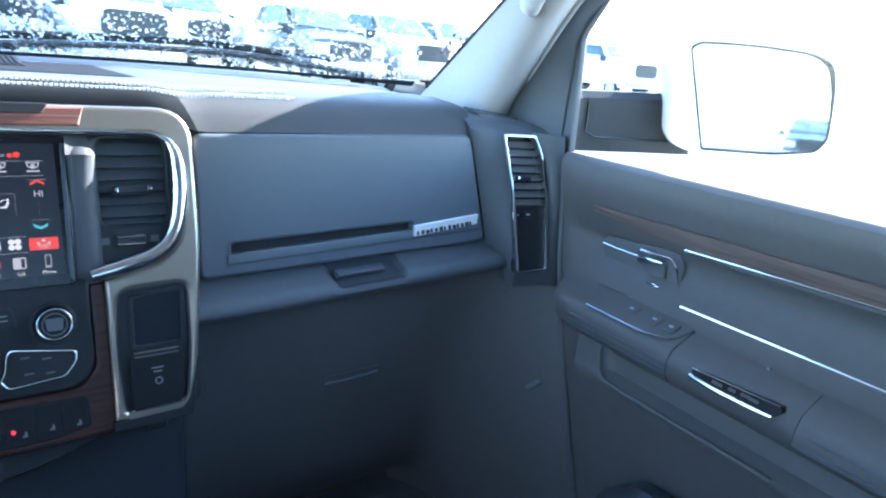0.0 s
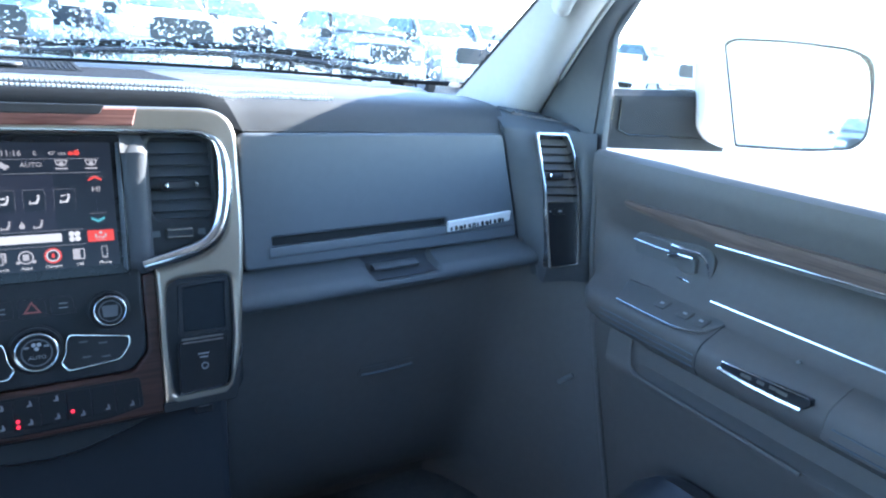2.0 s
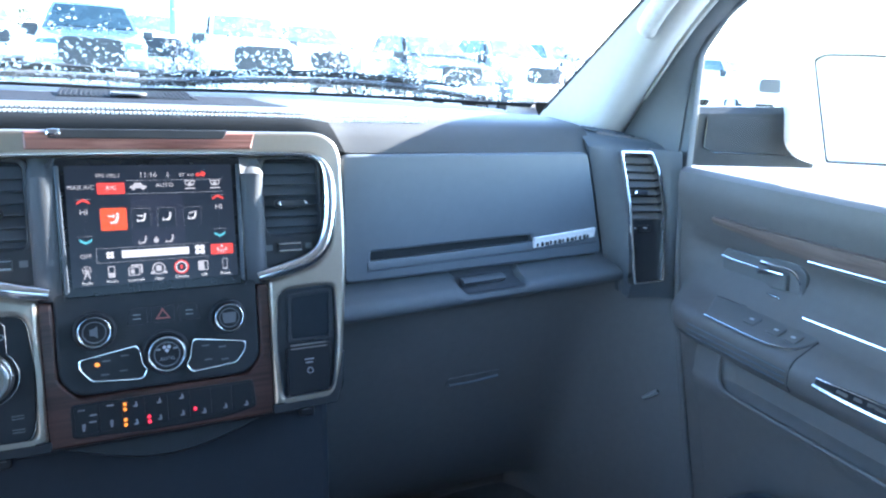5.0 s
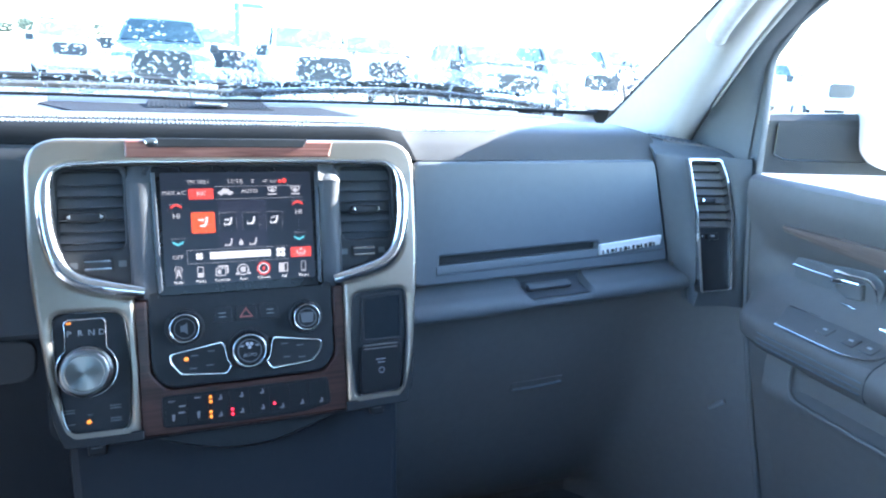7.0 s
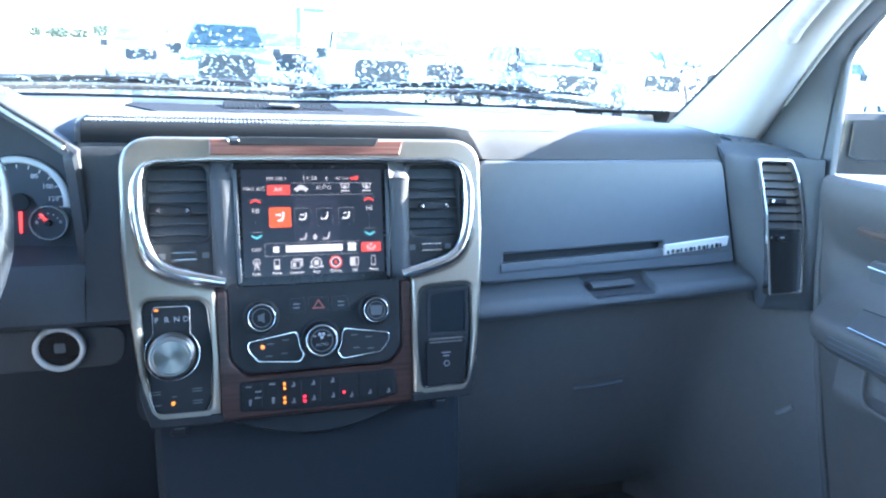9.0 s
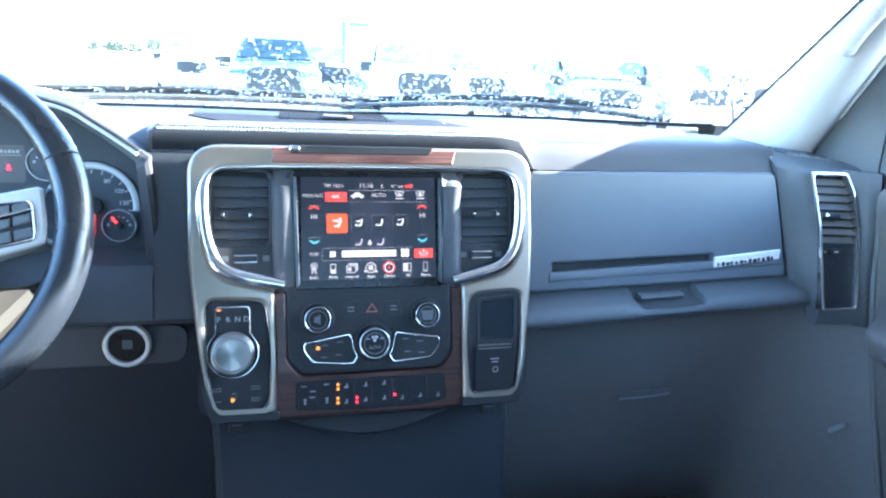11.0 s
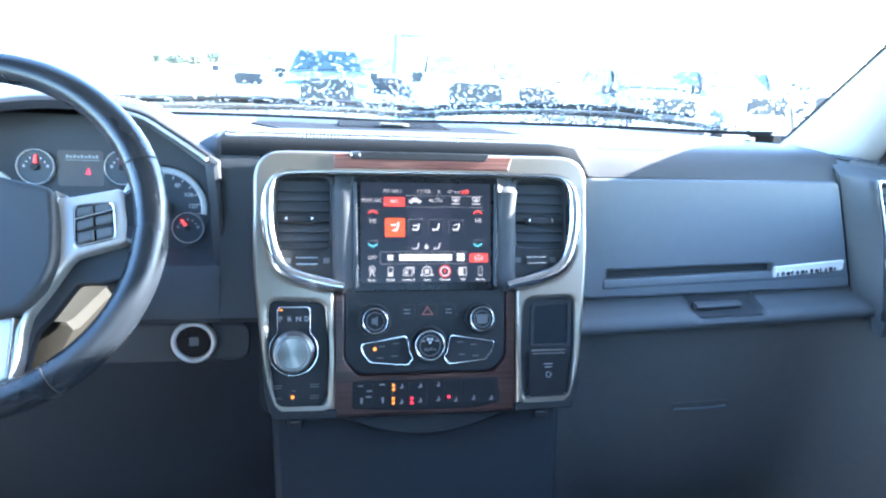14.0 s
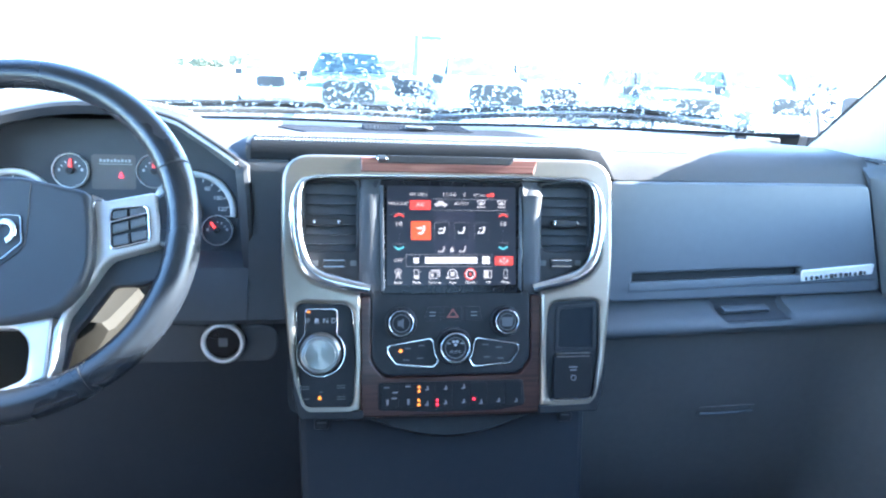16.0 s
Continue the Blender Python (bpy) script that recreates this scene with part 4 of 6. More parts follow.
ui("climate_symbol_ring", [hoop(x, 0.0512, 0.0062, 0.0078)], M_SCR_RED)
ui("climate_symbol", [hoop(x, 0.0512, 0.0049, 0.0060, 0.0009)], M_SCR_WHITE)
ui("climate_symbol_mark", [flat(rr(x - 0.0013, 0.0490, x + 0.0013, 0.0535, 0.0008), 0.0010)], M_SCR_RED)
x = MENU[5]
ui("seat_heat_symbol", [[plate([rr(x - 0.0058, 0.0455, x + 0.0050, 0.0565, 0.001), rr(x + 0.0008, 0.0467, x + 0.0040, 0.0553, 0.0005)], SZ + 0.0002, SZ + 0.0008)]], M_SCR_SOFT)
x = MENU[6]
ui("phone_symbol", [[plate([rr(x - 0.0028, 0.0448, x + 0.0028, 0.0575, 0.0008), rr(x - 0.0020, 0.0470, x + 0.0020, 0.0565, 0.0004)], SZ + 0.0002, SZ + 0.0007)]], M_SCR_GREY)
ui("status_symbol", [[flat(disc(0.0475, 0.1538, 0.0022, 10)), flat(rr(0.0465, 0.1520, 0.0500, 0.1535, 0.0004)), flat(disc(0.0530, 0.1545, 0.0029, 10))]], M_SCR_RED)
for x in (0.0385, 0.0655):
    ui("window_symbol", [[plate([rounded([(x - 0.0058, 0.1475), (x + 0.0058, 0.1475), (x + 0.0042, 0.1418), (x - 0.0042, 0.1418)], 0.001), rounded([(x - 0.0044, 0.1464), (x + 0.0044, 0.1464), (x + 0.0034, 0.1430), (x - 0.0034, 0.1430)], 0.0006)], SZ + 0.0002, SZ + 0.0007), flat(rr(x - 0.0018, 0.1410, x + 0.0018, 0.1455, 0.0005), 0.0009), flat(rr(x - 0.0055, 0.1378, x + 0.0055, 0.1393, 0.0004))]], M_SCR_SOFT)
ui("vehicle_symbol", [[flat(rounded([(-0.0232, 0.1400), (-0.0232, 0.1425), (-0.0200, 0.1432), (-0.0180, 0.1460), (-0.0118, 0.1460), (-0.0095, 0.1432), (-0.0062, 0.1425), (-0.0062, 0.1400)], 0.001)), flat(disc(-0.0195, 0.1398, 0.0018, 12), 0.0009), flat(disc(-0.0098, 0.1398, 0.0018, 12), 0.0009)]], M_SCR_SOFT)


# rotary knobs
def knob(name, u, v, r, h, mat_face, label):
    k = sp(name, [disc(u, v, r * 1.28, 40)], 0.0005, 0.004, M_BLACK, None, 0.002, label)
    sp("ring", [disc(u, v, r, 40), disc(u, v, r * 0.86, 40)], 0.003, h, M_SMOKE, k, 0.0012, res=2)
    sp("face", [disc(u, v, r * 0.85, 40)], 0.003, h - 0.0015, mat_face, k, 0.001)
    sp("collar", [disc(u, v, r * 1.18, 40), disc(u, v, r * 1.06, 40)], 0.003, 0.0085, M_BLACK, k, 0.001)
    sp("inner_ring", [disc(u, v, r * 0.70, 32), disc(u, v, r * 0.63, 32)], h - 0.0016, h - 0.0010, M_DARKPRINT, k)
    return k


k = knob("volume_knob", -0.0670, -0.0105, 0.0165, 0.019, M_KNOBFACE, "black volume knob with a chrome ring")
sp("symbol", [rounded([(-0.0715, -0.014), (-0.068, -0.014), (-0.064, -0.017), (-0.064, -0.004), (-0.068, -0.007), (-0.0715, -0.007)], 0.0008)], 0.0175, 0.0179, M_DARKPRINT, k)
k = knob("tuner_knob", 0.0695, -0.0100, 0.0160, 0.019, M_KNOBFACE, "black tuner knob with a chrome ring")
sp("symbol", [rounded([(0.0615, -0.004), (0.0775, -0.004), (0.0760, -0.016), (0.0630, -0.016)], 0.002)], 0.0175, 0.0179, M_DARKPRINT, k)
k = knob("fan_knob", 0.0015, -0.0420, 0.0195, 0.022, M_KNOBFACE, "black fan knob with a chrome ring")
part("legend", joined([lettering("AUTO", 0.0015, -0.0470, 0.0206, 0.0055)]), M_GREYPRINT, k, local=True)
part("fan_symbol", joined([plate([disc(0.0015 + 0.0026 * math.cos(radians(30 + 120 * n)), -0.0355 + 0.0026 * math.sin(radians(30 + 120 * n)), 0.0020, 12)], 0.0205, 0.0209) for n in range(3)]), M_PRINT, k, local=True)
for q in (-1, 1):
    sp("symbol", [rr(0.0015 + q * 0.0085 - 0.0022, -0.0372, 0.0015 + q * 0.0085 + 0.0022, -0.0352, 0.0006)], 0.0205, 0.0209, M_GREYPRINT, k)
# climate button pads beside the fan knob
lp = rounded([(-0.0845, -0.0395), (-0.0280, -0.0300), (-0.0245, -0.0360), (-0.0225, -0.0520), (-0.0175, -0.0590), (-0.0240, -0.0685), (-0.0735, -0.0640), (-0.0840, -0.0500)], 0.004)
for s, nm in ((1, "left_pad"), (-1, "right_pad")):
    loop = lp if s > 0 else [(0.003 - x, y) for x, y in reversed(lp)]
    cxm, cym = sum(p[0] for p in loop) / len(loop), sum(p[1] for p in loop) / len(loop)
    inner = [(cxm + (x - cxm) * 0.955, cym + (y - cym) * 0.905) for x, y in loop]
    pad = sp("button_pad", [inner], 0.001, 0.006, M_BLACK, None, 0.001, "black climate buttons in a thin chrome frame")
    sp("chrome_frame", [loop, inner], 0.001, 0.0075, M_CHROME, pad, 0.0006)
    for (a, b) in ((-0.058, -0.0435), (-0.060, -0.058), (-0.040, -0.0400), (-0.042, -0.0560)):
        x = a if s > 0 else 0.003 - a
        sp("legend", [rr(x - 0.004, b - 0.0008, x + 0.004, b + 0.0008, 0.0004)], 0.006, 0.0063, M_DARKPRINT, pad)
sp("lamp", [disc(-0.0670, -0.0465, 0.0024, 14)], 0.005, 0.0068, M_LED_AMBER, None, label="small lit amber lamp")
# hazard and side buttons
for x0, x1, sk in ((-0.036, -0.015, 0), (-0.011, 0.013, 1), (0.017, 0.040, 2)):
    b = sp("button", [rounded([(x0, -0.009), (x1, -0.009), (x1 - (0.004 if sk == 2 else 0), 0.009), (x0 + (0.004 if sk == 0 else 0), 0.009)], 0.002)], 0.0004, 0.0022, M_BLACK, None, 0.0005)
    if sk == 1:
        sp("hazard_triangle", [[(-0.007, -0.005), (0.009, -0.005), (0.001, 0.007)], [(-0.004, -0.0033), (0.006, -0.0033), (0.001, 0.0040)]], 0.0020, 0.0026, M_REDPRINT, b)
    else:
        for q in (0.002, -0.0025):
            sp("legend", [rr((x0 + x1) / 2 - 0.004, q - 0.0006, (x0 + x1) / 2 + 0.004, q + 0.0006, 0.0003)], 0.0020, 0.0026, M_GREYPRINT, b)
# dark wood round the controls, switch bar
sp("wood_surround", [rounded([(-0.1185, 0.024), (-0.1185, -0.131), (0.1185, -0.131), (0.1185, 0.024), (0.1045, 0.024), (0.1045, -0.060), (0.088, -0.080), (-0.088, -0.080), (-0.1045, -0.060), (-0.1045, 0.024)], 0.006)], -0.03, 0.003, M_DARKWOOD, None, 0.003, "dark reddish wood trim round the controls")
bar = sp("switch_bar", [rounded([(-0.0950, -0.0865), (-0.0950, -0.1215), (-0.02, -0.1255), (0.06, -0.1252), (0.0955, -0.1190), (0.0930, -0.0865)], 0.005)], 0.0, 0.0055, M_KNOBFACE, None, 0.0015, "black switch bar with lit indicator lamps")
for k in range(8):
    x = -0.092 + k * 0.0229
    sp("switch", [rr(x + 0.0003, -0.1185, x + 0.0226, -0.0885, 0.0015)], 0.004, 0.0060, M_KNOBFACE, bar, 0.0005)
for x, y in ((-0.0835, -0.1110), (-0.0570, -0.1110)):
    sp("toggle_symbol", [rounded([(x - 0.0018, y + 0.0036), (x + 0.0018, y + 0.0036), (x + 0.0008, y - 0.0040), (x - 0.0014, y - 0.0040)], 0.0006)], 0.0060, 0.0063, M_GREYPRINT, bar)
for x, y in ((-0.074, -0.0990), (-0.0575, -0.0915), (-0.075, -0.1062), (-0.085, -0.0925)):
    sp("legend", [rr(x - 0.0035, y - 0.0009, x + 0.0035, y + 0.0009, 0.0005)], 0.0060, 0.0063, M_GREYPRINT if x > -0.08 else M_DARKPRINT, bar)
for x, y in ((-0.0330, -0.0945), (-0.0334, -0.1140), (-0.0095, -0.1130), (-0.0093, -0.0945), (0.0140, -0.0936), (0.0140, -0.1122), (0.0368, -0.1138), (0.0600, -0.1122), (0.0834, -0.1130)):
    sp("seat_symbol", [rounded([(x - 0.0024, y - 0.0026), (x + 0.0021, y - 0.0026), (x + 0.0021, y - 0.0003), (x + 0.0012, y + 0.0031), (x - 0.0002, y + 0.0031), (x - 0.0002, y - 0.0007), (x - 0.0024, y - 0.0010)], 0.0004)], 0.0060, 0.0063, M_GREYPRINT, bar)
for x, y, mm in ((-0.0435, -0.0925, 0), (-0.0435, -0.0980, 0), (-0.0438, -0.1095, 0), (-0.0438, -0.1150, 0), (-0.0202, -0.1100, 1), (-0.0202, -0.1155, 1), (0.0275, -0.1095, 1)):
    sp("indicator_lamp", [disc(x, y, 0.0018, 12)], 0.0060, 0.0080, M_LED_AMBER if mm == 0 else M_LED_RED, bar)
# rotary shifter panel
shp = sp("shifter_panel", [leg_l], -0.02, 0.002, M_BLACK, None, 0.002, "black rotary gear selector panel")
arc = [(-0.1672 + 0.0305 * math.cos(radians(a)), -0.0470 + 0.0305 * math.sin(radians(a))) for a in range(132, 409, 6)]
o = [(-0.1840, 0.0085), (-0.1875, 0.0050), (-0.1875, -0.0130)] + arc + [(-0.1465, -0.0130), (-0.1465, 0.0050), (-0.1500, 0.0085)]
cy0 = -0.035
inn = [(-0.167 + (x + 0.167) * 0.945, cy0 + (y - cy0) * 0.965) for x, y in o]
sp("chrome_outline", [o, inn], 0.001, 0.005, M_CHROME, shp, 0.0006)
for s, x in (("P", -0.1832), ("R", -0.1722), ("N", -0.1613), ("D", -0.1512)):
    part("gear_letter", joined([lettering(s, x, -0.0075, 0.0022, 0.0092)]), M_PRINT, shp, local=True)
sp("gear_lamp", [rr(-0.1850, 0.0032, -0.1805, 0.0052, 0.001)], 0.002, 0.0035, M_LED_AMBER, shp)
dial = sp("shifter_dial", [disc(-0.1672, -0.0470, 0.0256, 48)], 0.002, 0.012, M_ALU, None, 0.003, "spun aluminium rotary gear dial", 3)
sp("rim", [disc(-0.1672, -0.0470, 0.0242, 48)], 0.012, 0.027, M_ALU, dial, 0.003, res=3)
sp("face", [disc(-0.1672, -0.0470, 0.0190, 48)], 0.026, 0.0285, M_SPUN, dial, 0.001)
for x, y in ((-0.187, -0.0895), (-0.187, -0.0925), (-0.142, -0.0890), (-0.142, -0.0920), (-0.187, -0.1050), (-0.142, -0.1030), (-0.142, -0.1060), (-0.167, -0.0965)):
    w = 0.0055 if abs(x + 0.167) > 0.01 else 0.0025
    sp("legend", [rr(x - w, y - 0.0006, x + w, y + 0.0006, 0.0003)], 0.002, 0.0025, M_DARKPRINT, shp)
sp("drive_lamp", [disc(-0.1685, -0.1040, 0.0022, 12)], 0.0015, 0.0032, M_LED_AMBER, shp)
part("panel_rim", tube([(x, y, 0.0045) for x, y in leg_l], 0.0010, 5, closed=True), M_SMOKE, shp, local=True)
part("bottom_rim", tube(smooth_path([(-0.1935, -0.088, 0.005), (-0.1905, -0.104, 0.005), (-0.184, -0.1145, 0.005), (-0.165, -0.1165, 0.005), (-0.140, -0.1170, 0.005), (-0.130, -0.1120, 0.005), (-0.1262, -0.098, 0.005)], 4), 0.0016, 6), M_SMOKE, shp, "thin chrome rim", local=True)
# media hub panel
hub_p = sp("media_panel", [leg_r], -0.02, 0.002, M_BLACK, None, 0.002, "black panel with open slot and power socket cover")
part("panel_rim", tube([(x, y, 0.0045) for x, y in leg_r], 0.0010, 5, closed=True), M_DIAL, hub_p, local=True)
sp("slot_frame", [rounded([(0.1365, -0.0510), (0.1945, -0.0500), (0.1955, 0.0125), (0.1390, 0.0080)], 0.006), rounded([(0.1415, -0.0460), (0.1880, -0.0460), (0.1900, 0.0075), (0.1435, 0.0035)], 0.004)], 0.001, 0.004, M_BLACK, hub_p, 0.001)
# Near-black plate stands in for the shade inside the open slot
sp("slot_shade", [rounded([(0.1415, -0.0460), (0.1880, -0.0460), (0.1900, 0.0075), (0.1435, 0.0035)], 0.004)], 0.0012, 0.0024, M_SLOTSHADE, hub_p)
sp("socket_cover", [rounded([(0.1345, -0.0555), (0.1885, -0.0530), (0.1850, -0.1120), (0.1330, -0.1140)], 0.005)], 0.001, 0.007, M_KNOBFACE, hub_p, 0.002, "hinged black power socket cover")
for y, w in ((-0.0715, 0.0060), (-0.0755, 0.0045)):
    sp("legend", [rr(0.1605 - w, y - 0.0008, 0.1605 + w, y + 0.0008, 0.0004)], 0.007, 0.0074, M_GREYPRINT, hub_p)
sp("socket_symbol", [disc(0.1610, -0.0855, 0.0040, 20), disc(0.1610, -0.0855, 0.0028, 20)], 0.007, 0.0074, M_GREYPRINT, hub_p)
for y in (-0.0535, -0.0575):
    sp("slot_rib", [rr(0.1390, y - 0.0008, 0.1830, y + 0.0008, 0.0004)], 0.004, 0.0078, M_PLASTIC, hub_p)
sp("chrome_edge", [rounded([(0.1310, -0.1125), (0.1865, -0.1100), (0.1860, -0.1145), (0.1325, -0.1175)], 0.001)], 0.002, 0.006, M_CHROME, hub_p, 0.001)
# bin lip and sockets under the stack
rows = []
for k in range(17):
    c = math.cos((k / 8 - 1) * math.pi / 2)
    rows.append([(-0.105 + 0.21 * k / 16, v, w) for v, w in ((-0.134, -0.05), (-0.134, -0.022), (-0.137 - 0.024 * c, -0.020), (-0.139 - 0.026 * c, -0.026), (-0.139 - 0.026 * c, -0.056))])
part("bin_lip", grid(rows, closed_v=True, caps=True), M_BLACK, stack, "black rounded lip of the storage bin", local=True)
# Dark face stands in for the shaded opening below the bin
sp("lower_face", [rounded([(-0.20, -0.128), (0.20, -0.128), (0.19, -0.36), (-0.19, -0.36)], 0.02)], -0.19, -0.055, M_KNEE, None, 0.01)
for s in (-1, 1):
    sp("socket", [rr(s * 0.168 - 0.010, -0.156, s * 0.168 + 0.010, -0.142, 0.004)], -0.060, -0.050, M_BLACK, None, 0.002)
    sp("socket_label", [rr(s * 0.168 - 0.006, -0.1475, s * 0.168 + 0.006, -0.1460, 0.0005)], -0.0505, -0.0495, M_DARKPRINT, None)

# ---- driver side of the dashboard ----
arch = smooth_path([(-0.268, 0, 1.370), (-0.270, 0, 1.44), (-0.273, 0, 1.496), (-0.279, 0, 1.508), (-0.330, 0, 1.538), (-0.372, 0, 1.558), (-0.45, 0, 1.570), (-0.53, 0, 1.565), (-0.61, 0, 1.540), (-0.645, 0, 1.49), (-0.65, 0, 1.42), (-0.645, 0, 1.370)], 4)


def lip_y(p):
    return 0.072 + 0.06 * max(0, (p.z - 1.50) / 0.07)


rows = []
for p in arch:
    out = (p - Vector((-0.46, 0, 1.44))).normalized()
    f = lip_y(p)
    rows.append([(p.x + out.x * a, y, p.z + out.z * a) for a, y in ((-0.007, 0.19), (-0.007, f), (0.004, f - 0.005), (0.009, f - 0.003), (0.012, f + 0.008), (0.012, 0.19))])
part("cluster_hood", grid(rows, closed_v=True, caps=True), M_COVER, dash, "dark padded hood over the instruments")
rows = []
for p in arch[19:-6]:
    f = lip_y(p)
    rows.append([(p.x, f + 0.004, p.z + 0.010), (p.x, f + 0.05, p.z + 0.010), (p.x - 0.004, f + 0.12, p.z * 0.6 + 1.540 * 0.4 + 0.008), (p.x - 0.01, f + 0.20, 1.5385), (p.x - 0.01, f + 0.30, 1.525)])
part("hood_top", thick(rows, (0, 0.004, -0.008)), M_PAD, dash)
left_line = smooth_path([(-0.2735, 0.0705, 1.507), (-0.305, 0.092, 1.526), (-0.338, 0.112, 1.546), (-0.370, 0.132, 1.566), (-0.385, 0.20, 1.566), (-0.395, 0.30, 1.545), (-0.40, 0.42, 1.524)], 4)
right_line = smooth_path([(-0.2655, 0.0785, 1.5010), (-0.2655, 0.086, 1.511), (-0.2655, 0.104, 1.524), (-0.2655, 0.14, 1.5340), (-0.2655, 0.22, 1.5370), (-0.2655, 0.31, 1.5285), (-0.2655, 0.42, 1.5240)], 4)
part("flank_pad", thick([[a.lerp(b, u) for u in (0, 0.25, 0.5, 0.75, 1)] for a, b in zip(left_line, right_line)], (0, 0.004, -0.012)), M_PAD, dash)
# Pale rod puts the hood's sunlit edge into shape and colour
part("hood_edge_light", tube([Vector((p.x + 0.001, lip_y(p) - 0.0055, p.z + 0.0015)) for p in arch[12:22]], 0.0024, 6), M_DIALRIM, dash, "thin pale line standing for the hood's sunlit edge")
part("hood_gap", tube([Vector((p.x + 0.004, lip_y(p) - 0.0050, p.z + 0.0060)) for p in arch[12:22]], 0.0024, 6), M_RUBBER, dash)
bm = bmesh.new()
for k in range(40):
    u = k / 39
    x = -0.60 + 0.25 * u
    z = 1.5812 - 1.3 * (x + 0.455) ** 2
    box(x, 0.145, z - 0.005, x + 0.004, 0.149, z + 0.0028, bm=bm)
part("hood_stitching", bm, M_STITCH, dash, kind="stuff")
# fascia below and beside the instruments
part("fascia_upper", grid([[(x, y, z) for y, z in ((0.20, 1.375), (0.070, 1.372), (0.050, 1.355), (0.034, 1.312), (0.045, 1.302), (0.20, 1.302))] for x in (-0.78, -0.5, -0.2665)], closed_v=True, caps=True), M_FASCIA, dash)
part("fascia_side", grid([[(x, y, z) for y, z in ((0.20, 1.517), (0.084, 1.516), (0.0765, 1.500), (0.0740, 1.44), (0.056, 1.360), (0.034, 1.312), (0.045, 1.302), (0.20, 1.302))] for x in (-0.266, -0.24, -0.214)], closed_v=True, caps=True), M_FASCIA, dash)
part("fascia_left", grid([[(x, y, z) for y, z in ((0.20, 1.52), (0.085, 1.52), (0.060, 1.44), (0.046, 1.370), (0.20, 1.366))] for x in (-0.80, -0.72, -0.662)], closed_v=True, caps=True), M_PLASTIC, dash)
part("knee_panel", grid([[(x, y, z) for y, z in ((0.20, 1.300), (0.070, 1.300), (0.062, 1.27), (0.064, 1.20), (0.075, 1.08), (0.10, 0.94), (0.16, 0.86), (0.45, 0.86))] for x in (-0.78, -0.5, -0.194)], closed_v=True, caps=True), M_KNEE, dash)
SB = face_matrix(0.064, 1.272, 2)
part("start_bezel", joined([on(SB, plate([rounded([(-0.44, -0.030), (-0.232, -0.030), (-0.228, 0.022), (-0.44, 0.026)], [0.004, 0.022, 0.022, 0.004])], -0.012, 0.003, 0.003))]), M_FASCIA, dash)
ring = part("start_button", joined([on(SB, plate([disc(-0.302, 0.0, 0.0275, 40)], 0.002, 0.008, 0.002))]), M_GLOSSBLACK, dash, "round black start button in a pale ring")
part("ring", joined([on(SB, plate([disc(-0.302, 0.0, 0.0285, 44), disc(-0.302, 0.0, 0.0222, 44)], 0.002, 0.014, 0.003, 3))]), M_DIALRIM, ring, "pale satin ring")
part("legend", joined([on(SB, plate([rr(-0.308, -0.006, -0.296, 0.006, 0.002)], 0.008, 0.0086))]), M_DARKPRINT, ring)

# ---- instrument cluster ----
cluster = thing("instrument_cluster", (-0.46, 0.19, 1.37), "dark instrument cluster with red needles and pale dial rings", "instrument cluster")
IC = face_matrix(0.165, 1.44, 10)


def ic(name, loops, z0, z1, mat, parent=None, bevel=0.0, label=""):
    return part(name, joined([on(IC, plate(loops, z0, z1, bevel))]), mat, parent or cluster, label)


ic("backing", [rounded([(-0.668, -0.075), (-0.262, -0.075), (-0.262, 0.10), (-0.668, 0.10)], 0.02)], -0.02, -0.004, M_BLACK)
ic("mask", [rounded([(-0.650, -0.072), (-0.264, -0.072), (-0.262, 0.060), (-0.33, 0.115), (-0.60, 0.115), (-0.65, 0.06)], 0.02), disc(-0.352, -0.012, 0.058, 48), disc(-0.590, -0.012, 0.058, 48)], -0.004, 0.004, M_FASCIA, None, 0.002)


def sector(cx, cy, r0, r1, a0, a1, n=40):
    """A band of a circle between two angles."""
    out = [(cx + r1 * math.cos(radians(a0 + (a1 - a0) * k / n)), cy + r1 * math.sin(radians(a0 + (a1 - a0) * k / n))) for k in range(n + 1)]
    return out + [(cx + r0 * math.cos(radians(a1 + (a0 - a1) * k / n)), cy + r0 * math.sin(radians(a1 + (a0 - a1) * k / n))) for k in range(n + 1)]


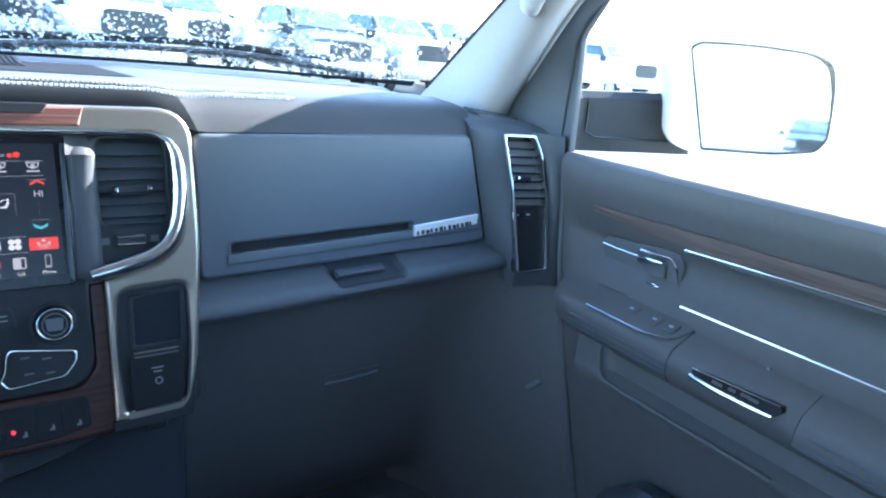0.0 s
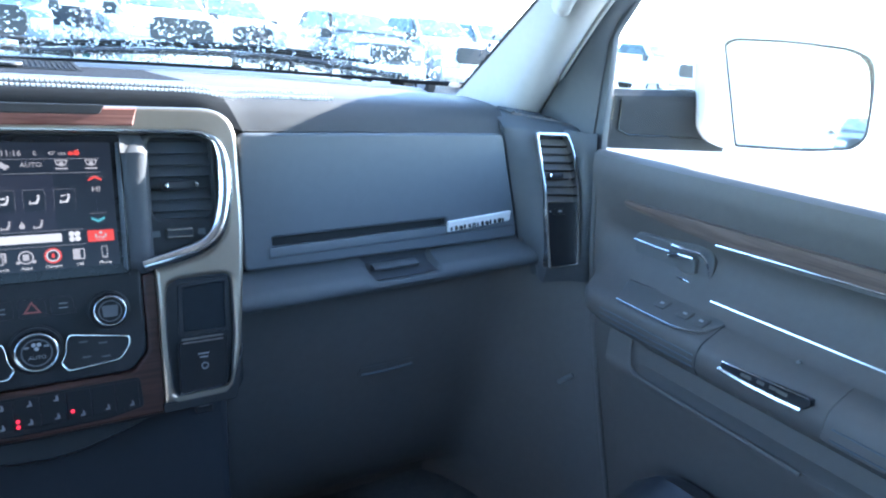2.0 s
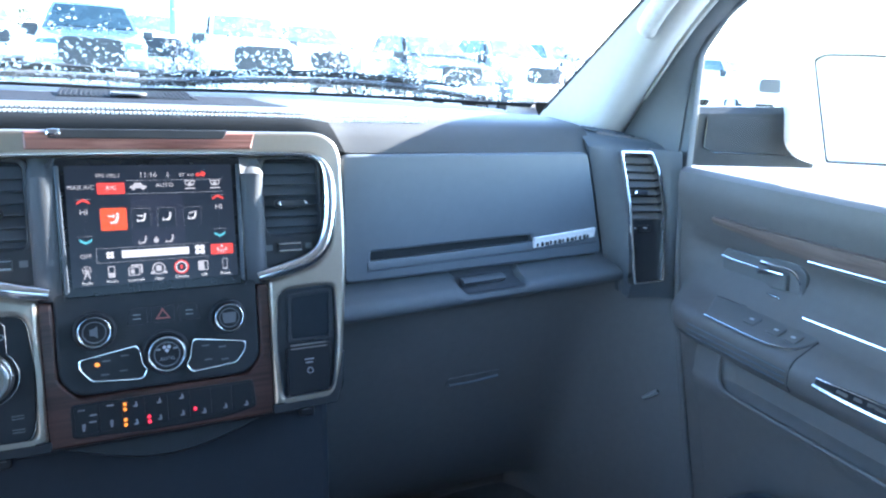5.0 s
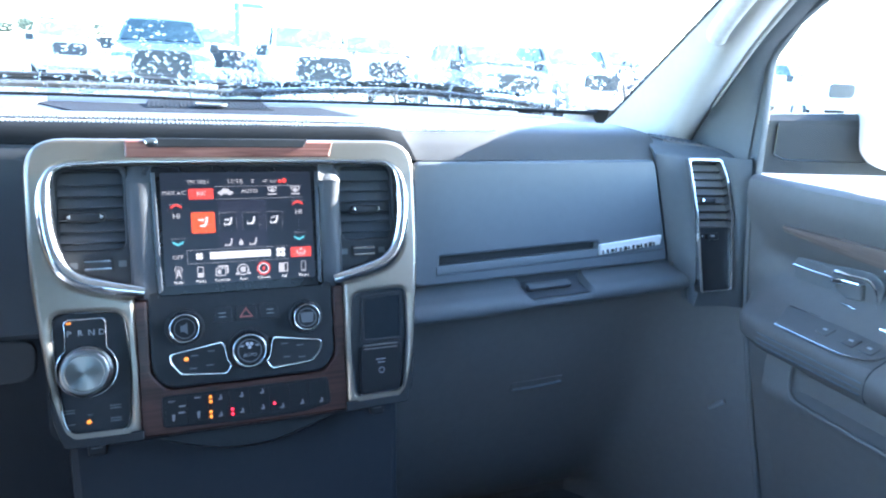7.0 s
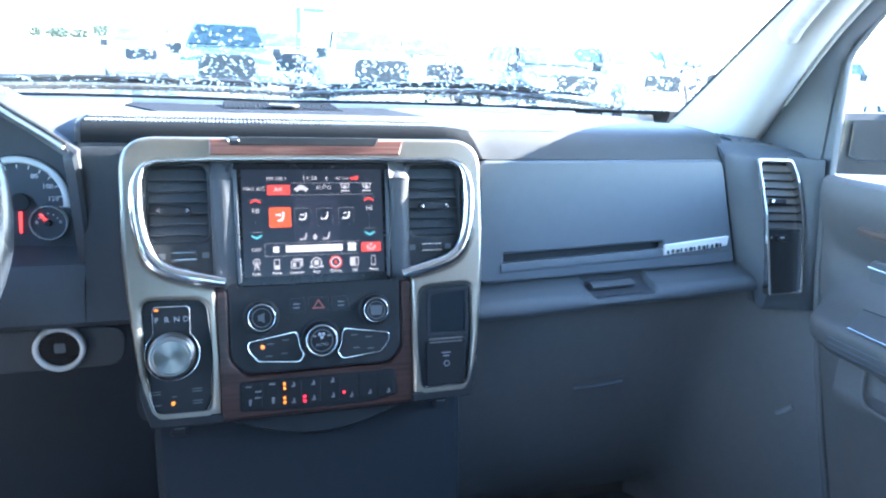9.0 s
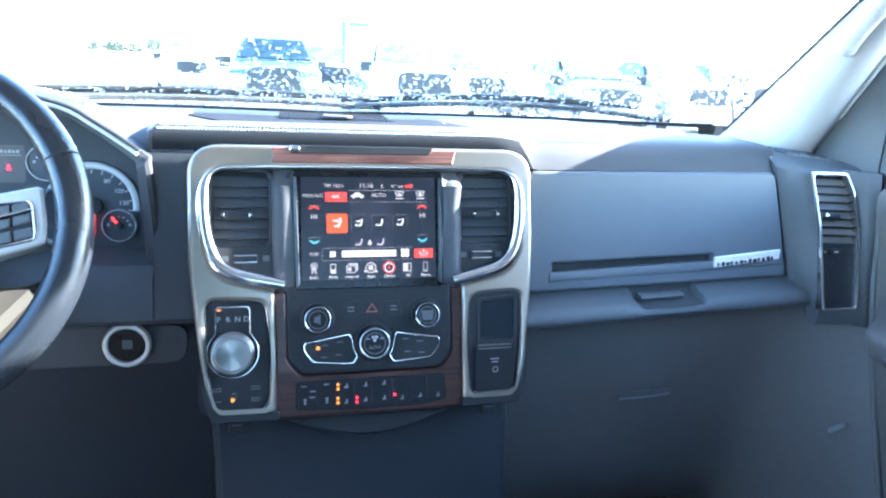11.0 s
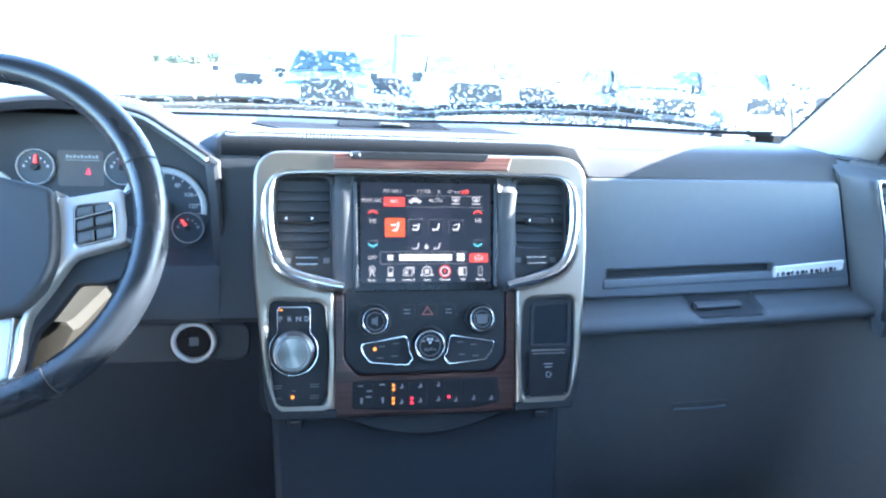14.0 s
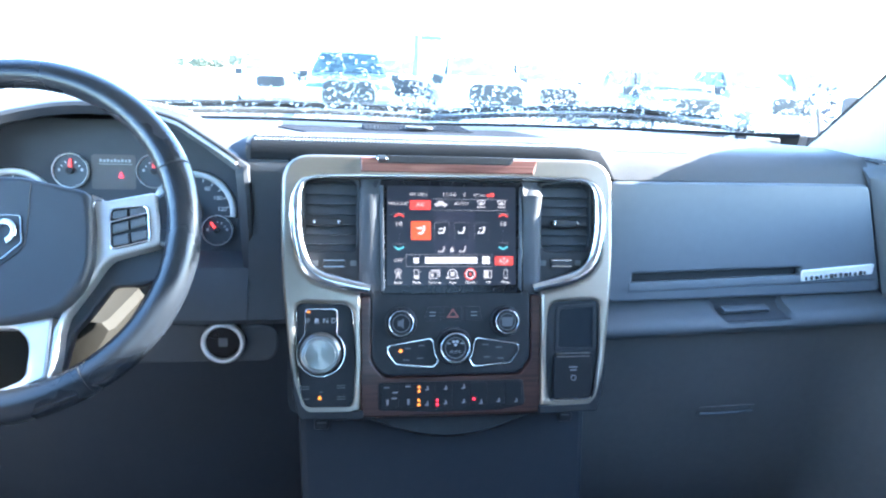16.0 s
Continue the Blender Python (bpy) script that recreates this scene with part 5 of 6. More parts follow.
def gauge(cx, cy, r, label, needle_deg, ticks, sub=False, start=-45):
    g = ic("gauge", [disc(cx, cy, r, 44)], -0.003 if not sub else 0.004, 0.001 if not sub else 0.007, M_DIAL, None, 0.0, label)
    big = not sub and r > 0.05
    if big:
        ic("rim", [sector(cx, cy, r * 0.84, r, start, 225)], 0.0, 0.009, M_DIALRIM, g, 0.003)
    else:
        ic("rim", [disc(cx, cy, r, 44), disc(cx, cy, r * 0.945, 44)], 0.0, 0.011, M_DIALRIM, g, 0.0008)
    h = 0.0015 if not sub else 0.0072
    for k in range(ticks):
        a = radians(225 - (225 - start) * k / (ticks - 1)) if big else radians(150 - 120 * k / (ticks - 1))
        d, n = Vector((math.cos(a), math.sin(a))), Vector((-math.sin(a), math.cos(a)))
        c = Vector((cx, cy))
        r0, r1 = (0.74, 0.82) if big else (0.50, 0.60)
        q = [c + d * r * r0 + n * 0.0006, c + d * r * r0 - n * 0.0006, c + d * r * r1 - n * 0.0006, c + d * r * r1 + n * 0.0006]
        ic("tick", [[tuple(p) for p in q]], h, h + 0.0008, M_DIALRIM, g)
    a = radians(needle_deg)
    d, n = Vector((math.cos(a), math.sin(a))), Vector((-math.sin(a), math.cos(a)))
    c = Vector((cx, cy))
    ic("needle", [[tuple(c + d * r * 0.12 + n * 0.0018), tuple(c + d * r * 0.12 - n * 0.0018), tuple(c + d * r * 0.66 - n * 0.0011), tuple(c + d * r * 0.66 + n * 0.0011)]], h + 0.001, h + 0.004, M_NEEDLE, g, 0.0, "red lit needle")
    ic("hub", [disc(cx, cy, r * 0.20, 16)], h + 0.001, h + 0.006, M_BLACK, g, 0.001)
    if not big:
        for s in (-1, 1):
            ic("legend", [rr(cx + s * r * 0.62 - 0.0016, cy - 0.001, cx + s * r * 0.62 + 0.0016, cy + 0.003, 0.0005)], h, h + 0.0006, M_PRINT, g)
    return g


gs = gauge(-0.352, -0.012, 0.058, "round speed gauge with a pale scale ring", 268, 15, start=-8)
part("scale_number", joined([on(IC, lettering(s, -0.352 + 0.037 * math.cos(radians(a)), -0.012 + 0.037 * math.sin(radians(a)), 0.0022, 0.0085)) for s, a in (("80", 62), ("100", 32), ("120", 6))]), M_DIALRIM, gs)
gauge(-0.590, -0.012, 0.058, "round tachometer with a pale scale ring", 225, 9)
gauge(-0.321, -0.038, 0.0215, "small fuel gauge with a red needle", 128, 5, True)
gauge(-0.514, 0.043, 0.0238, "small temperature gauge with a red needle", 88, 5, True)
gauge(-0.404, 0.044, 0.0238, "small oil gauge with a red needle", 92, 5, True)
d = ic("info_display", [rr(-0.488, 0.018, -0.430, 0.066, 0.004)], 0.004, 0.0046, M_PLASTIC, None)
for k in range(9):
    ic("legend", [rr(-0.477 + 0.0047 * k, 0.0555, -0.4738 + 0.0047 * k, 0.0600 - 0.001 * (k % 2), 0.0005)], 0.005, 0.0055, M_PRINT, d)
ic("legend", [rr(-0.478, 0.0525, -0.434, 0.0533, 0.0002)], 0.005, 0.0055, M_PRINT, d)
ic("warning_lamp", [[(-0.4525, 0.034), (-0.4455, 0.034), (-0.449, 0.043)]], 0.0054, 0.006, M_LED_RED, d, 0.0, "small lit red warning lamp")

# ---- steering wheel ----
WT = 28.0
WC = Vector((-0.480, -0.10, 1.460))
a = radians(WT)
WHEEL = Matrix(((1, 0, 0, WC.x), (0, math.sin(a), -math.cos(a), WC.y), (0, math.cos(a), math.sin(a), WC.z), (0, 0, 0, 1)))
wheel = thing("steering_wheel", None, "black leather steering wheel with silver spokes and buttons", "steering wheel", m=WHEEL)
R = 0.1745


def sw(name, me, mat, parent=None, label=""):
    return part(name, joined([me]) if isinstance(me, bpy.types.Mesh) else me, mat, parent or wheel, label, local=True)


ringp = [(R * math.cos(2 * math.pi * k / 72), R * math.sin(2 * math.pi * k / 72), 0) for k in range(72)]
rim = sw("rim", tube(ringp, 0.0155, 14, closed=True, flat=1.15), M_LEATHER, None, "thick black leather rim")
for k in (24, -58, 156, 238):
    a2 = radians(k)
    c = Vector((math.cos(a2), math.sin(a2), 0))
    t3 = Vector((-math.sin(a2), math.cos(a2), 0))
    loop = [c * R + (c * math.cos(b) + Vector((0, 0, 1)) * math.sin(b)) * 0.0163 * (1.0 if abs(math.sin(b)) < 0.7 else 1.1) for b in (2 * math.pi * i / 20 for i in range(20))]
    sw("rim_seam", tube(loop, 0.0009, 5, closed=True), M_BLACK, rim)
def mirrored(pts):
    """A half outline, from the top down on the right, with its mirror image."""
    return pts + [(-x, y) for x, y in reversed(pts)]


hubo = rounded(mirrored([(0.020, 0.0520), (0.0850, 0.0370), (0.0915, 0.0016), (0.0940, -0.0360), (0.0868, -0.0604), (0.0689, -0.0847), (0.0403, -0.0925), (0.0120, -0.0968)]), 0.010, 5)
hub = sw("airbag_cover", plate([hubo], -0.02, 0.022, 0.006, 3), M_COVER, None, "dark grey airbag cover")
for s in (1, -1):
    sw("cover_seam", tube(smooth_path([(s * 0.0300, 0.0450, 0.0222), (s * 0.0311, 0.0056, 0.0222), (s * 0.0313, -0.0116, 0.0222), (s * 0.0281, -0.0241, 0.0222), (s * 0.0110, -0.0395, 0.0222)], 3), 0.0008, 5), M_BLACK, hub)
shield = [(0.0252, 0.0114), (0.0292, -0.0173), (0.0109, -0.0353)]
sw("emblem_plate", plate([rounded(mirrored(shield), 0.004), rounded(mirrored([(x - 0.0014 if x > 0.02 else x * 0.94, y - 0.0014 if y > 0 else y * 0.955) for x, y in shield]), 0.003)], 0.021, 0.0236, 0.0004), M_SMOKE, hub, "thin bright outline of the emblem")
sw("emblem_field", plate([rounded(mirrored(shield), 0.004)], 0.021, 0.0228, 0.0003), M_COVER, hub)
for s in (1, -1):
    sw("emblem_horn", plate([rounded([(s * 0.0125 + q * 0.0112 * math.cos(radians(b)) * s, -0.0060 + q * 0.0130 * math.sin(radians(b))) for q, bs in ((1.0, range(150, -100, -25)), (0.52, range(-85, 165, 25))) for b in bs], 0.0005)], 0.0225, 0.0262, 0.0012, 2), M_CHROME, hub)
sw("emblem_relief", plate([rounded([(-0.0058, 0.0050), (0.0058, 0.0050), (0.0048, -0.0100), (0.0030, -0.0285), (-0.0030, -0.0285), (-0.0048, -0.0100)], 0.002)], 0.0225, 0.0268, 0.0014, 2), M_CHROME, hub, "polished relief of the emblem")
for s in (1, -1):
    def sx(pts):
        return [(s * (x + 0.0055), y) for x, y in (pts if s > 0 else reversed(pts))]
    def outline(pts, r):
        return rounded([(s * x, y) for x, y in (pts if s > 0 else reversed(pts))], r)
    up = [(0.0840, 0.0350), (0.0948, 0.0310), (0.1422, 0.0412), (0.1470, 0.0385), (0.1529, 0.0048), (0.1525, -0.0144), (0.1461, -0.0174), (0.1062, -0.0292), (0.0998, -0.0368), (0.0850, -0.0626), (0.0690, -0.0877), (0.0660, -0.1043), (0.0652, -0.1315), (0.0616, -0.1490), (0.0570, -0.1490), (0.0585, -0.1000), (0.0720, -0.0720), (0.0850, -0.0380)]
    spoke = sw("spoke", plate([outline(up, 0.004)], -0.014, 0.008, 0.004, 3), M_SATIN, None, "brushed silver spoke with switches")
    dark = [(0.1000, -0.0280), (0.1481, -0.0100), (0.1580, -0.0149), (0.1614, -0.0240), (0.1587, -0.0451), (0.1325, -0.0539), (0.1051, -0.0549), (0.0859, -0.0855), (0.0714, -0.1024), (0.0652, -0.1385), (0.0600, -0.1385), (0.0600, -0.1000), (0.0820, -0.0600)]
    sw("spoke_back", plate([outline(dark, 0.005)], -0.024, -0.009, 0.003), M_COVER, spoke)
    sw("rim_joint", plate([sx(rounded([(0.138, 0.036), (0.150, 0.046), (0.166, 0.060), (0.172, 0.030), (0.172, -0.020), (0.164, -0.034), (0.152, -0.018), (0.140, -0.012)], 0.008))], -0.013, 0.006, 0.005, 3), M_LEATHER, spoke, "black leather joint to the rim")
    sw("chrome_tab", plate([outline([(0.0838, 0.0370), (0.0955, 0.0325), (0.0945, 0.0295), (0.0885, 0.0300), (0.0868, 0.0215), (0.0850, 0.0220)], 0.001)], -0.005, 0.0110, 0.001), M_CHROME, spoke)
    quad = [(0.1040, 0.0203), (0.1383, 0.0242), (0.1430, -0.0106), (0.1078, -0.0198)]
    sw("button_frame", plate([outline([(0.1016, 0.0226), (0.1405, 0.0268), (0.1455, -0.0126), (0.1058, -0.0226)], 0.006), outline(quad, 0.005)], 0.007, 0.0115, 0.001), M_CHROME, spoke)
    sw("button_base", plate([outline(quad, 0.004)], 0.006, 0.0085), M_BLACK, spoke)

    def on_pad(u, v):
        a1, b1, c1, d1 = (Vector(p) for p in quad)
        return tuple(d1.lerp(c1, u).lerp(a1.lerp(b1, u), v))
    sw("divider", plate([outline([on_pad(0, 0.69), on_pad(1, 0.81), on_pad(1, 0.76), on_pad(0, 0.64)], 0.0004)], 0.008, 0.0130, 0.0005), M_CHROME, spoke)
    for u0, u1 in ((0.04, 0.47), (0.53, 0.96)):
        for v0, v1, k1 in ((0.04, 0.31, 0.0), (0.36, 0.60, 0.11), (0.73, 0.95, 0.06)):
            sw("button", plate([outline([on_pad(u0, v1 + k1 * u0), on_pad(u1, v1 + k1 * u1), on_pad(u1, v0 + k1 * u1), on_pad(u0, v0 + k1 * u0)], 0.0016)], 0.008, 0.0120, 0.0016), M_LEDGE, spoke)
            um, vm = (u0 + u1) / 2, (v0 + v1) / 2 + k1 * (u0 + u1) / 2
            sw("legend", plate([outline([on_pad(um - 0.09, vm + 0.02), on_pad(um + 0.09, vm + 0.02), on_pad(um + 0.09, vm - 0.02), on_pad(um - 0.09, vm - 0.02)], 0.0003)], 0.0119, 0.0123), M_DARKPRINT, spoke)
sw("lower_bridge", plate([rounded(mirrored([(0.0570, -0.0880), (0.0566, -0.1470), (0.0447, -0.1524), (0.0186, -0.1637)]), 0.003), rounded(mirrored([(0.0242, -0.0987), (0.0345, -0.1087), (0.0377, -0.1197), (0.0367, -0.1440), (0.0322, -0.1492), (0.0155, -0.1567)]), 0.005)], -0.016, 0.0055, 0.003, 3), M_SATIN, None, "silver lower bridge with an opening")
col = thing("steering_column", (-0.480, 0.0, 1.35), "black steering column cover with pale stalk", "steering column")
part("shroud", tube([(WC.x, -0.07, 1.440), (WC.x, 0.00, 1.405), (WC.x, 0.10, 1.365)], [0.040, 0.044, 0.050], 20), M_BLACK, col)
half = ((0.030, 1.384), (0.050, 1.3700), (0.0930, 1.3660), (0.0995, 1.3570), (0.0640, 1.298), (0.020, 1.262))
rows = [[(WC.x + dx * k, y, z + dz) for dx, z in half] + [(WC.x - dx * k, y, z + dz) for dx, z in reversed(half)] for y, k, dz in ((-0.122, 0.80, 0.004), (-0.116, 0.97, 0.001), (-0.105, 1.0, 0.0), (0.0, 1.0, 0.0), (0.10, 1.02, -0.006))]
part("shroud_cover", grid(rows, closed_v=True, caps=True), M_DARKTAN, col, "dark grey-tan lower column cover")
part("tilt_lever", tube(smooth_path([(-0.425, 0.000, 1.296), (-0.402, -0.040, 1.304), (-0.400, -0.080, 1.312), (-0.412, -0.112, 1.308)], 4), 0.0065, 8), M_BLACK, col)
part("lever_tip", tube([(-0.401, -0.086, 1.314), (-0.404, -0.096, 1.316)], 0.0078, 8), M_CHROME, col)
part("stalk", tube(smooth_path([(-0.50, -0.02, 1.41), (-0.56, -0.03, 1.415), (-0.62, -0.035, 1.405)], 4), [0.007] * 8 + [0.008], 8), M_BLACK, col)

# ---- passenger door ----
door = thing("passenger_door", (0.80, -0.5, 0.80), "dark grey passenger door with wood strip and silver lines", "car door")


def up_at(y):
    """How far the door's lines climb towards the rear."""
    return 0.050 * max(0.0, min(0.6, -y - 0.03))


def door_section(y):
    u = up_at(y)
    q = 0.5 * max(0.0, min(1.0, (-0.125 - y) / 0.02))
    r = max(0.0, min(1.0, (-0.21 - y) / 0.08))
    sec = [(0.797, 1.478 + u * 0.9), (0.782, 1.482 + u * 0.8), (0.764, 1.486 + u * 0.6), (0.752, 1.486 + u * 0.5), (0.744, 1.480 + u * 0.5), (0.740, 1.462 + u * 0.6), (0.742, 1.442 + u), (0.748, 1.424 + u), (0.752, 1.408 + u), (0.756, 1.401 + u), (0.760 - 0.006 * r, 1.388 + u), (0.765 - 0.003 * r, 1.382 + u), (0.768, 1.372 + u * 0.6),
           (0.762, 1.350 + u * 0.5), (0.750, 1.338 + u * 0.4), (0.742, 1.326 + u * 0.3), (0.728, 1.316), (0.706, 1.306), (0.694, 1.3015), (0.687, 1.2965), (0.684, 1.288), (0.686, 1.268), (0.696, 1.255), (0.712, 1.248), (0.708 + 0.020 * q, 1.240), (0.704 + 0.024 * q, 1.228),
           (0.702 + 0.024 * q, 1.218), (0.700 + 0.006 * q, 1.2125), (0.698 - 0.002 * q, 1.2085), (0.698 - 0.003 * q, 1.2025), (0.699, 1.194), (0.706, 1.18), (0.712, 1.05), (0.735, 0.92), (0.752, 0.80)]
    g = max(0.0, min(1.0, (-0.055 - y) / 0.02))
    g2 = max(0.0, min(1.0, (-0.010 - y) / 0.04))
    out = []
    for x, z in sec:
        k = g if z < 1.262 else g2
        e = door_edge(z) - 0.006
        front = 0.752 if z < 1.40 else min(x, 0.752)
        out.append((x * k + (front if z < 1.47 else x) * (1 - k), e + y * (1.03 + e) / 1.03, z))
    return out + [(0.80, out[-1][1], 0.80)]


ys = [0.0, -0.008, -0.02, -0.03, -0.045, -0.06, -0.08, -0.09, -0.102, -0.12, -0.134, -0.144, -0.150, -0.166, -0.2, -0.3, -0.4, -0.5, -0.6, -0.75, -0.9, -1.03]
part("panel", grid([door_section(y) for y in ys], closed_v=True, caps=True), M_PLASTIC, door, "dark grey moulded door panel")
rows = []
for k in range(29):
    y = -0.076 - 0.85 * k / 28
    top = 1.4232 + 0.036 * -y
    line = 1.3945 + up_at(y) + 0.0015
    f = min(1.0, (-0.066 - y) / 0.15)
    low = top + (line - top) * (0.35 + 0.65 * f)
    rows.append([(0.7475, y, top), (0.7425, y, top - 0.0015), (0.7425, y, (top * 2 + low) / 3), (0.7452, y, (top + low * 2) / 3), (0.7490, y, low), (0.772, y, low), (0.772, y, top)])
part("wood_strip", grid(rows, closed_v=True, caps=True), M_DOORWOOD, door, "curved reddish brown wood strip")
part("upper_line", tube([(0.7495, -0.232 - 0.7 * k / 12, 1.4045 + up_at(-0.232 - 0.7 * k / 12) - 0.010) for k in range(13)], 0.0016, 8), M_CHROME, door, "thin satin metal line")
part("lower_line", tube([(0.7455, -0.246 - 0.7 * k / 12, 1.3325 + 0.4 * (up_at(-0.246 - 0.7 * k / 12) - 0.0108)) for k in range(13)], 0.0024, 8), M_CHROME, door, "thin satin metal line")
DM = Matrix(((0, 0, -1, 0.750), (-1, 0, 0, 0), (0, 1, 0, 1.372), (0, 0, 0, 1)))   # local x runs rearward, y up, z into the cab


def dp(name, loops, z0, z1, mat, parent=None, bevel=0.0, label=""):
    return part(name, joined([on(DM, plate(loops, z0, z1, bevel))]), mat, parent or door, label)


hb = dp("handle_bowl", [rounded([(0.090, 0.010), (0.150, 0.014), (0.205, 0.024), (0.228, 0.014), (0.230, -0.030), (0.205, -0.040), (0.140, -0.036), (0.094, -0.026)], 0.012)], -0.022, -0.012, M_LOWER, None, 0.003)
part("bowl_edge", tube([DM @ Vector(p) for p in smooth_path([(0.166, 0.0115, 0.000), (0.180, 0.0115, 0.000), (0.200, 0.0135, 0.000), (0.212, 0.0138, 0.000), (0.220, 0.010, 0.000), (0.2255, 0.004, 0.000), (0.2280, -0.006, -0.003), (0.2280, -0.020, -0.008)], 4)], [0.0030] * 5 + [0.0017] * 16 + [0.0012] * 8, 6), M_CHROME, hb)
part("inner_line", tube([DM @ Vector(p) for p in smooth_path([(0.100, 0.0015, 0.000), (0.130, 0.001, 0.000), (0.164, 0.002, 0.000)], 4)], 0.0015, 6), M_CHROME, hb)
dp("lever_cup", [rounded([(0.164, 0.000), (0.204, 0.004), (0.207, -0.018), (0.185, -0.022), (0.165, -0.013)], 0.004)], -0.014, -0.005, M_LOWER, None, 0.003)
lever = dp("door_handle", [rounded([(0.163, 0.0015), (0.178, 0.0048), (0.202, 0.0065), (0.204, 0.0030), (0.180, -0.0030), (0.163, -0.0060)], 0.002)], -0.012, 0.002, M_CHROME, None, 0.002, "chrome inner door lever")
dp("lever_tip", [rounded([(0.183, -0.0275), (0.195, -0.0265), (0.207, -0.0285), (0.195, -0.0305)], 0.001)], -0.008, 0.001, M_CHROME, None, 0.0006)
# window switches on the front of the armrest
SWM = Matrix(((0, 0.93, -0.36, 0.722), (-1, 0, 0, 0), (0, 0.36, 0.93, 1.3115), (0, 0, 0, 1)))
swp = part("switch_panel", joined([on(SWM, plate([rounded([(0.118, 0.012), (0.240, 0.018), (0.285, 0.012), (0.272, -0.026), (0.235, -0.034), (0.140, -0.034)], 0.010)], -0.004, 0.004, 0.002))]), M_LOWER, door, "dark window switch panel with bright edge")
edge = smooth_path([(0.140, -0.034, 0.004), (0.190, -0.0345, 0.004), (0.235, -0.034, 0.004), (0.262, -0.028, 0.004), (0.275, -0.018, 0.004)], 4)
part("top_edge", tube([SWM @ Vector(p) for p in smooth_path([(0.122, 0.012, 0.004), (0.180, 0.0155, 0.004), (0.240, 0.018, 0.004), (0.272, 0.0145, 0.004)], 4)], 0.0008, 5), M_SMOKE, swp)
part("bright_edge", tube([SWM @ Vector(p) for p in edge], 0.0013, 6), M_SMOKE, swp)
for x in (0.188, 0.225, 0.250):
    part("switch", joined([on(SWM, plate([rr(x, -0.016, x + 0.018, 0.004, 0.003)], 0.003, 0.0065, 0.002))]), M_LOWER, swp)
for x in (0.1935, 0.231, 0.256):
    part("symbol", joined([on(SWM, plate([rr(x, -0.008, x + 0.006, -0.004, 0.001)], 0.0065, 0.0069))]), M_PRINT, swp)
# armrest pad, badge
rows = []
for k in range(15):
    y = -0.286 - 0.159 * max(0.0, min(1.0, (k - 1) / 12))
    e = 0.7 if k in (0, 14) else 1.0
    rows.append([(0.722 + (x - 0.722) * (e if x < 0.72 else 1), yy, zz) for x, yy, zz in ((0.722, y, 1.3165), (0.704, y, 1.3085), (0.686, y, 1.299), (0.679, y, 1.287), (0.681, y, 1.268), (0.690, y, 1.258), (0.705, y, 1.27))])
part("armrest_pad", grid(rows, closed_v=True, caps=True), M_PLASTIC, door)
rows = [[(x, y, z) for x, z in ((0.722, 1.3165), (0.703, 1.309), (0.685, 1.300), (0.678, 1.288), (0.679, 1.266), (0.69, 1.255), (0.705, 1.27))] for y in [-0.4462 - 0.5 * k / 12 for k in range(13)]]
part("rear_armrest", grid(rows, closed_v=True, caps=True), M_PLASTIC, door)
BM = Matrix(((0, 0.10, -0.995, 0.6800), (-1, 0, 0, -0.0085), (0, 0.995, 0.10, 1.2955), (0, 0, 0, 1)))
db = part("door_badge", joined([on(BM, plate([rounded([(0.313, -0.0005), (0.419, 0.0060), (0.422, 0.0005), (0.413, -0.0090), (0.313, -0.0110)], 0.002)], -0.008, 0.004, 0.001))]), M_BLACK, door, "dark audio badge with bright lower edge")
part("edge", tube([BM @ Vector(p) for p in ((0.312, -0.0095, 0.004), (0.35, -0.0105, 0.005), (0.39, -0.0098, 0.005), (0.413, -0.0085, 0.004))], 0.0028, 8), M_CHROME, db)
part("top_edge", tube([BM @ Vector(p) for p in ((0.313, 0.0, 0.004), (0.36, 0.0028, 0.004), (0.418, 0.0062, 0.004))], 0.0009, 6), M_CHROME, db)
for x0, x1 in ((0.340, 0.353), (0.360, 0.369), (0.375, 0.396)):
    part("bar", joined([on(BM, plate([rr(x0, -0.0050 + 0.00006 * (x0 - 0.34) * 1000, x1, -0.0012 + 0.00006 * (x0 - 0.34) * 1000, 0.001)], 0.004, 0.005))]), M_ALU, db)
dp("screw_cap", [disc(0.385, -0.055, 0.0020, 12)], 0.026, 0.031, M_GREYPRINT)
part("armrest_seam", tube(smooth_path([(0.726, -0.2845, 1.3170), (0.705, -0.2845, 1.3070), (0.690, -0.2845, 1.3000), (0.6825, -0.2845, 1.2890), (0.6835, -0.2845, 1.2680), (0.692, -0.2845, 1.2570)], 3), 0.0013, 6), M_BLACK, door)
for z in (1.2815, 1.2735, 1.2655):
    part("armrest_groove", tube([(0.6840 + 0.25 * max(0.0, 1.2735 - z), -0.118 - 0.160 * k / 8, z) for k in range(9)], 0.0012, 5), M_GLOVE, door)
for z, x in ((1.283, 0.6778), (1.270, 0.6785)):
    part("rear_groove", tube([(x, -0.455 - 0.45 * k / 8, z) for k in range(9)], 0.0012, 5), M_GLOVE, door)
part("pocket_lip", tube(smooth_path([(0.704, -0.168, 1.258), (0.700, -0.172, 1.232), (0.695, -0.184, 1.213), (0.6925, -0.21, 1.2085), (0.6920, -0.30, 1.2085), (0.6925, -0.40, 1.2085), (0.696, -0.43, 1.206)], 5), [0.0022] * 10 + [0.0034] * 21, 6), M_PLASTIC, door, "rounded lip of the map pocket")

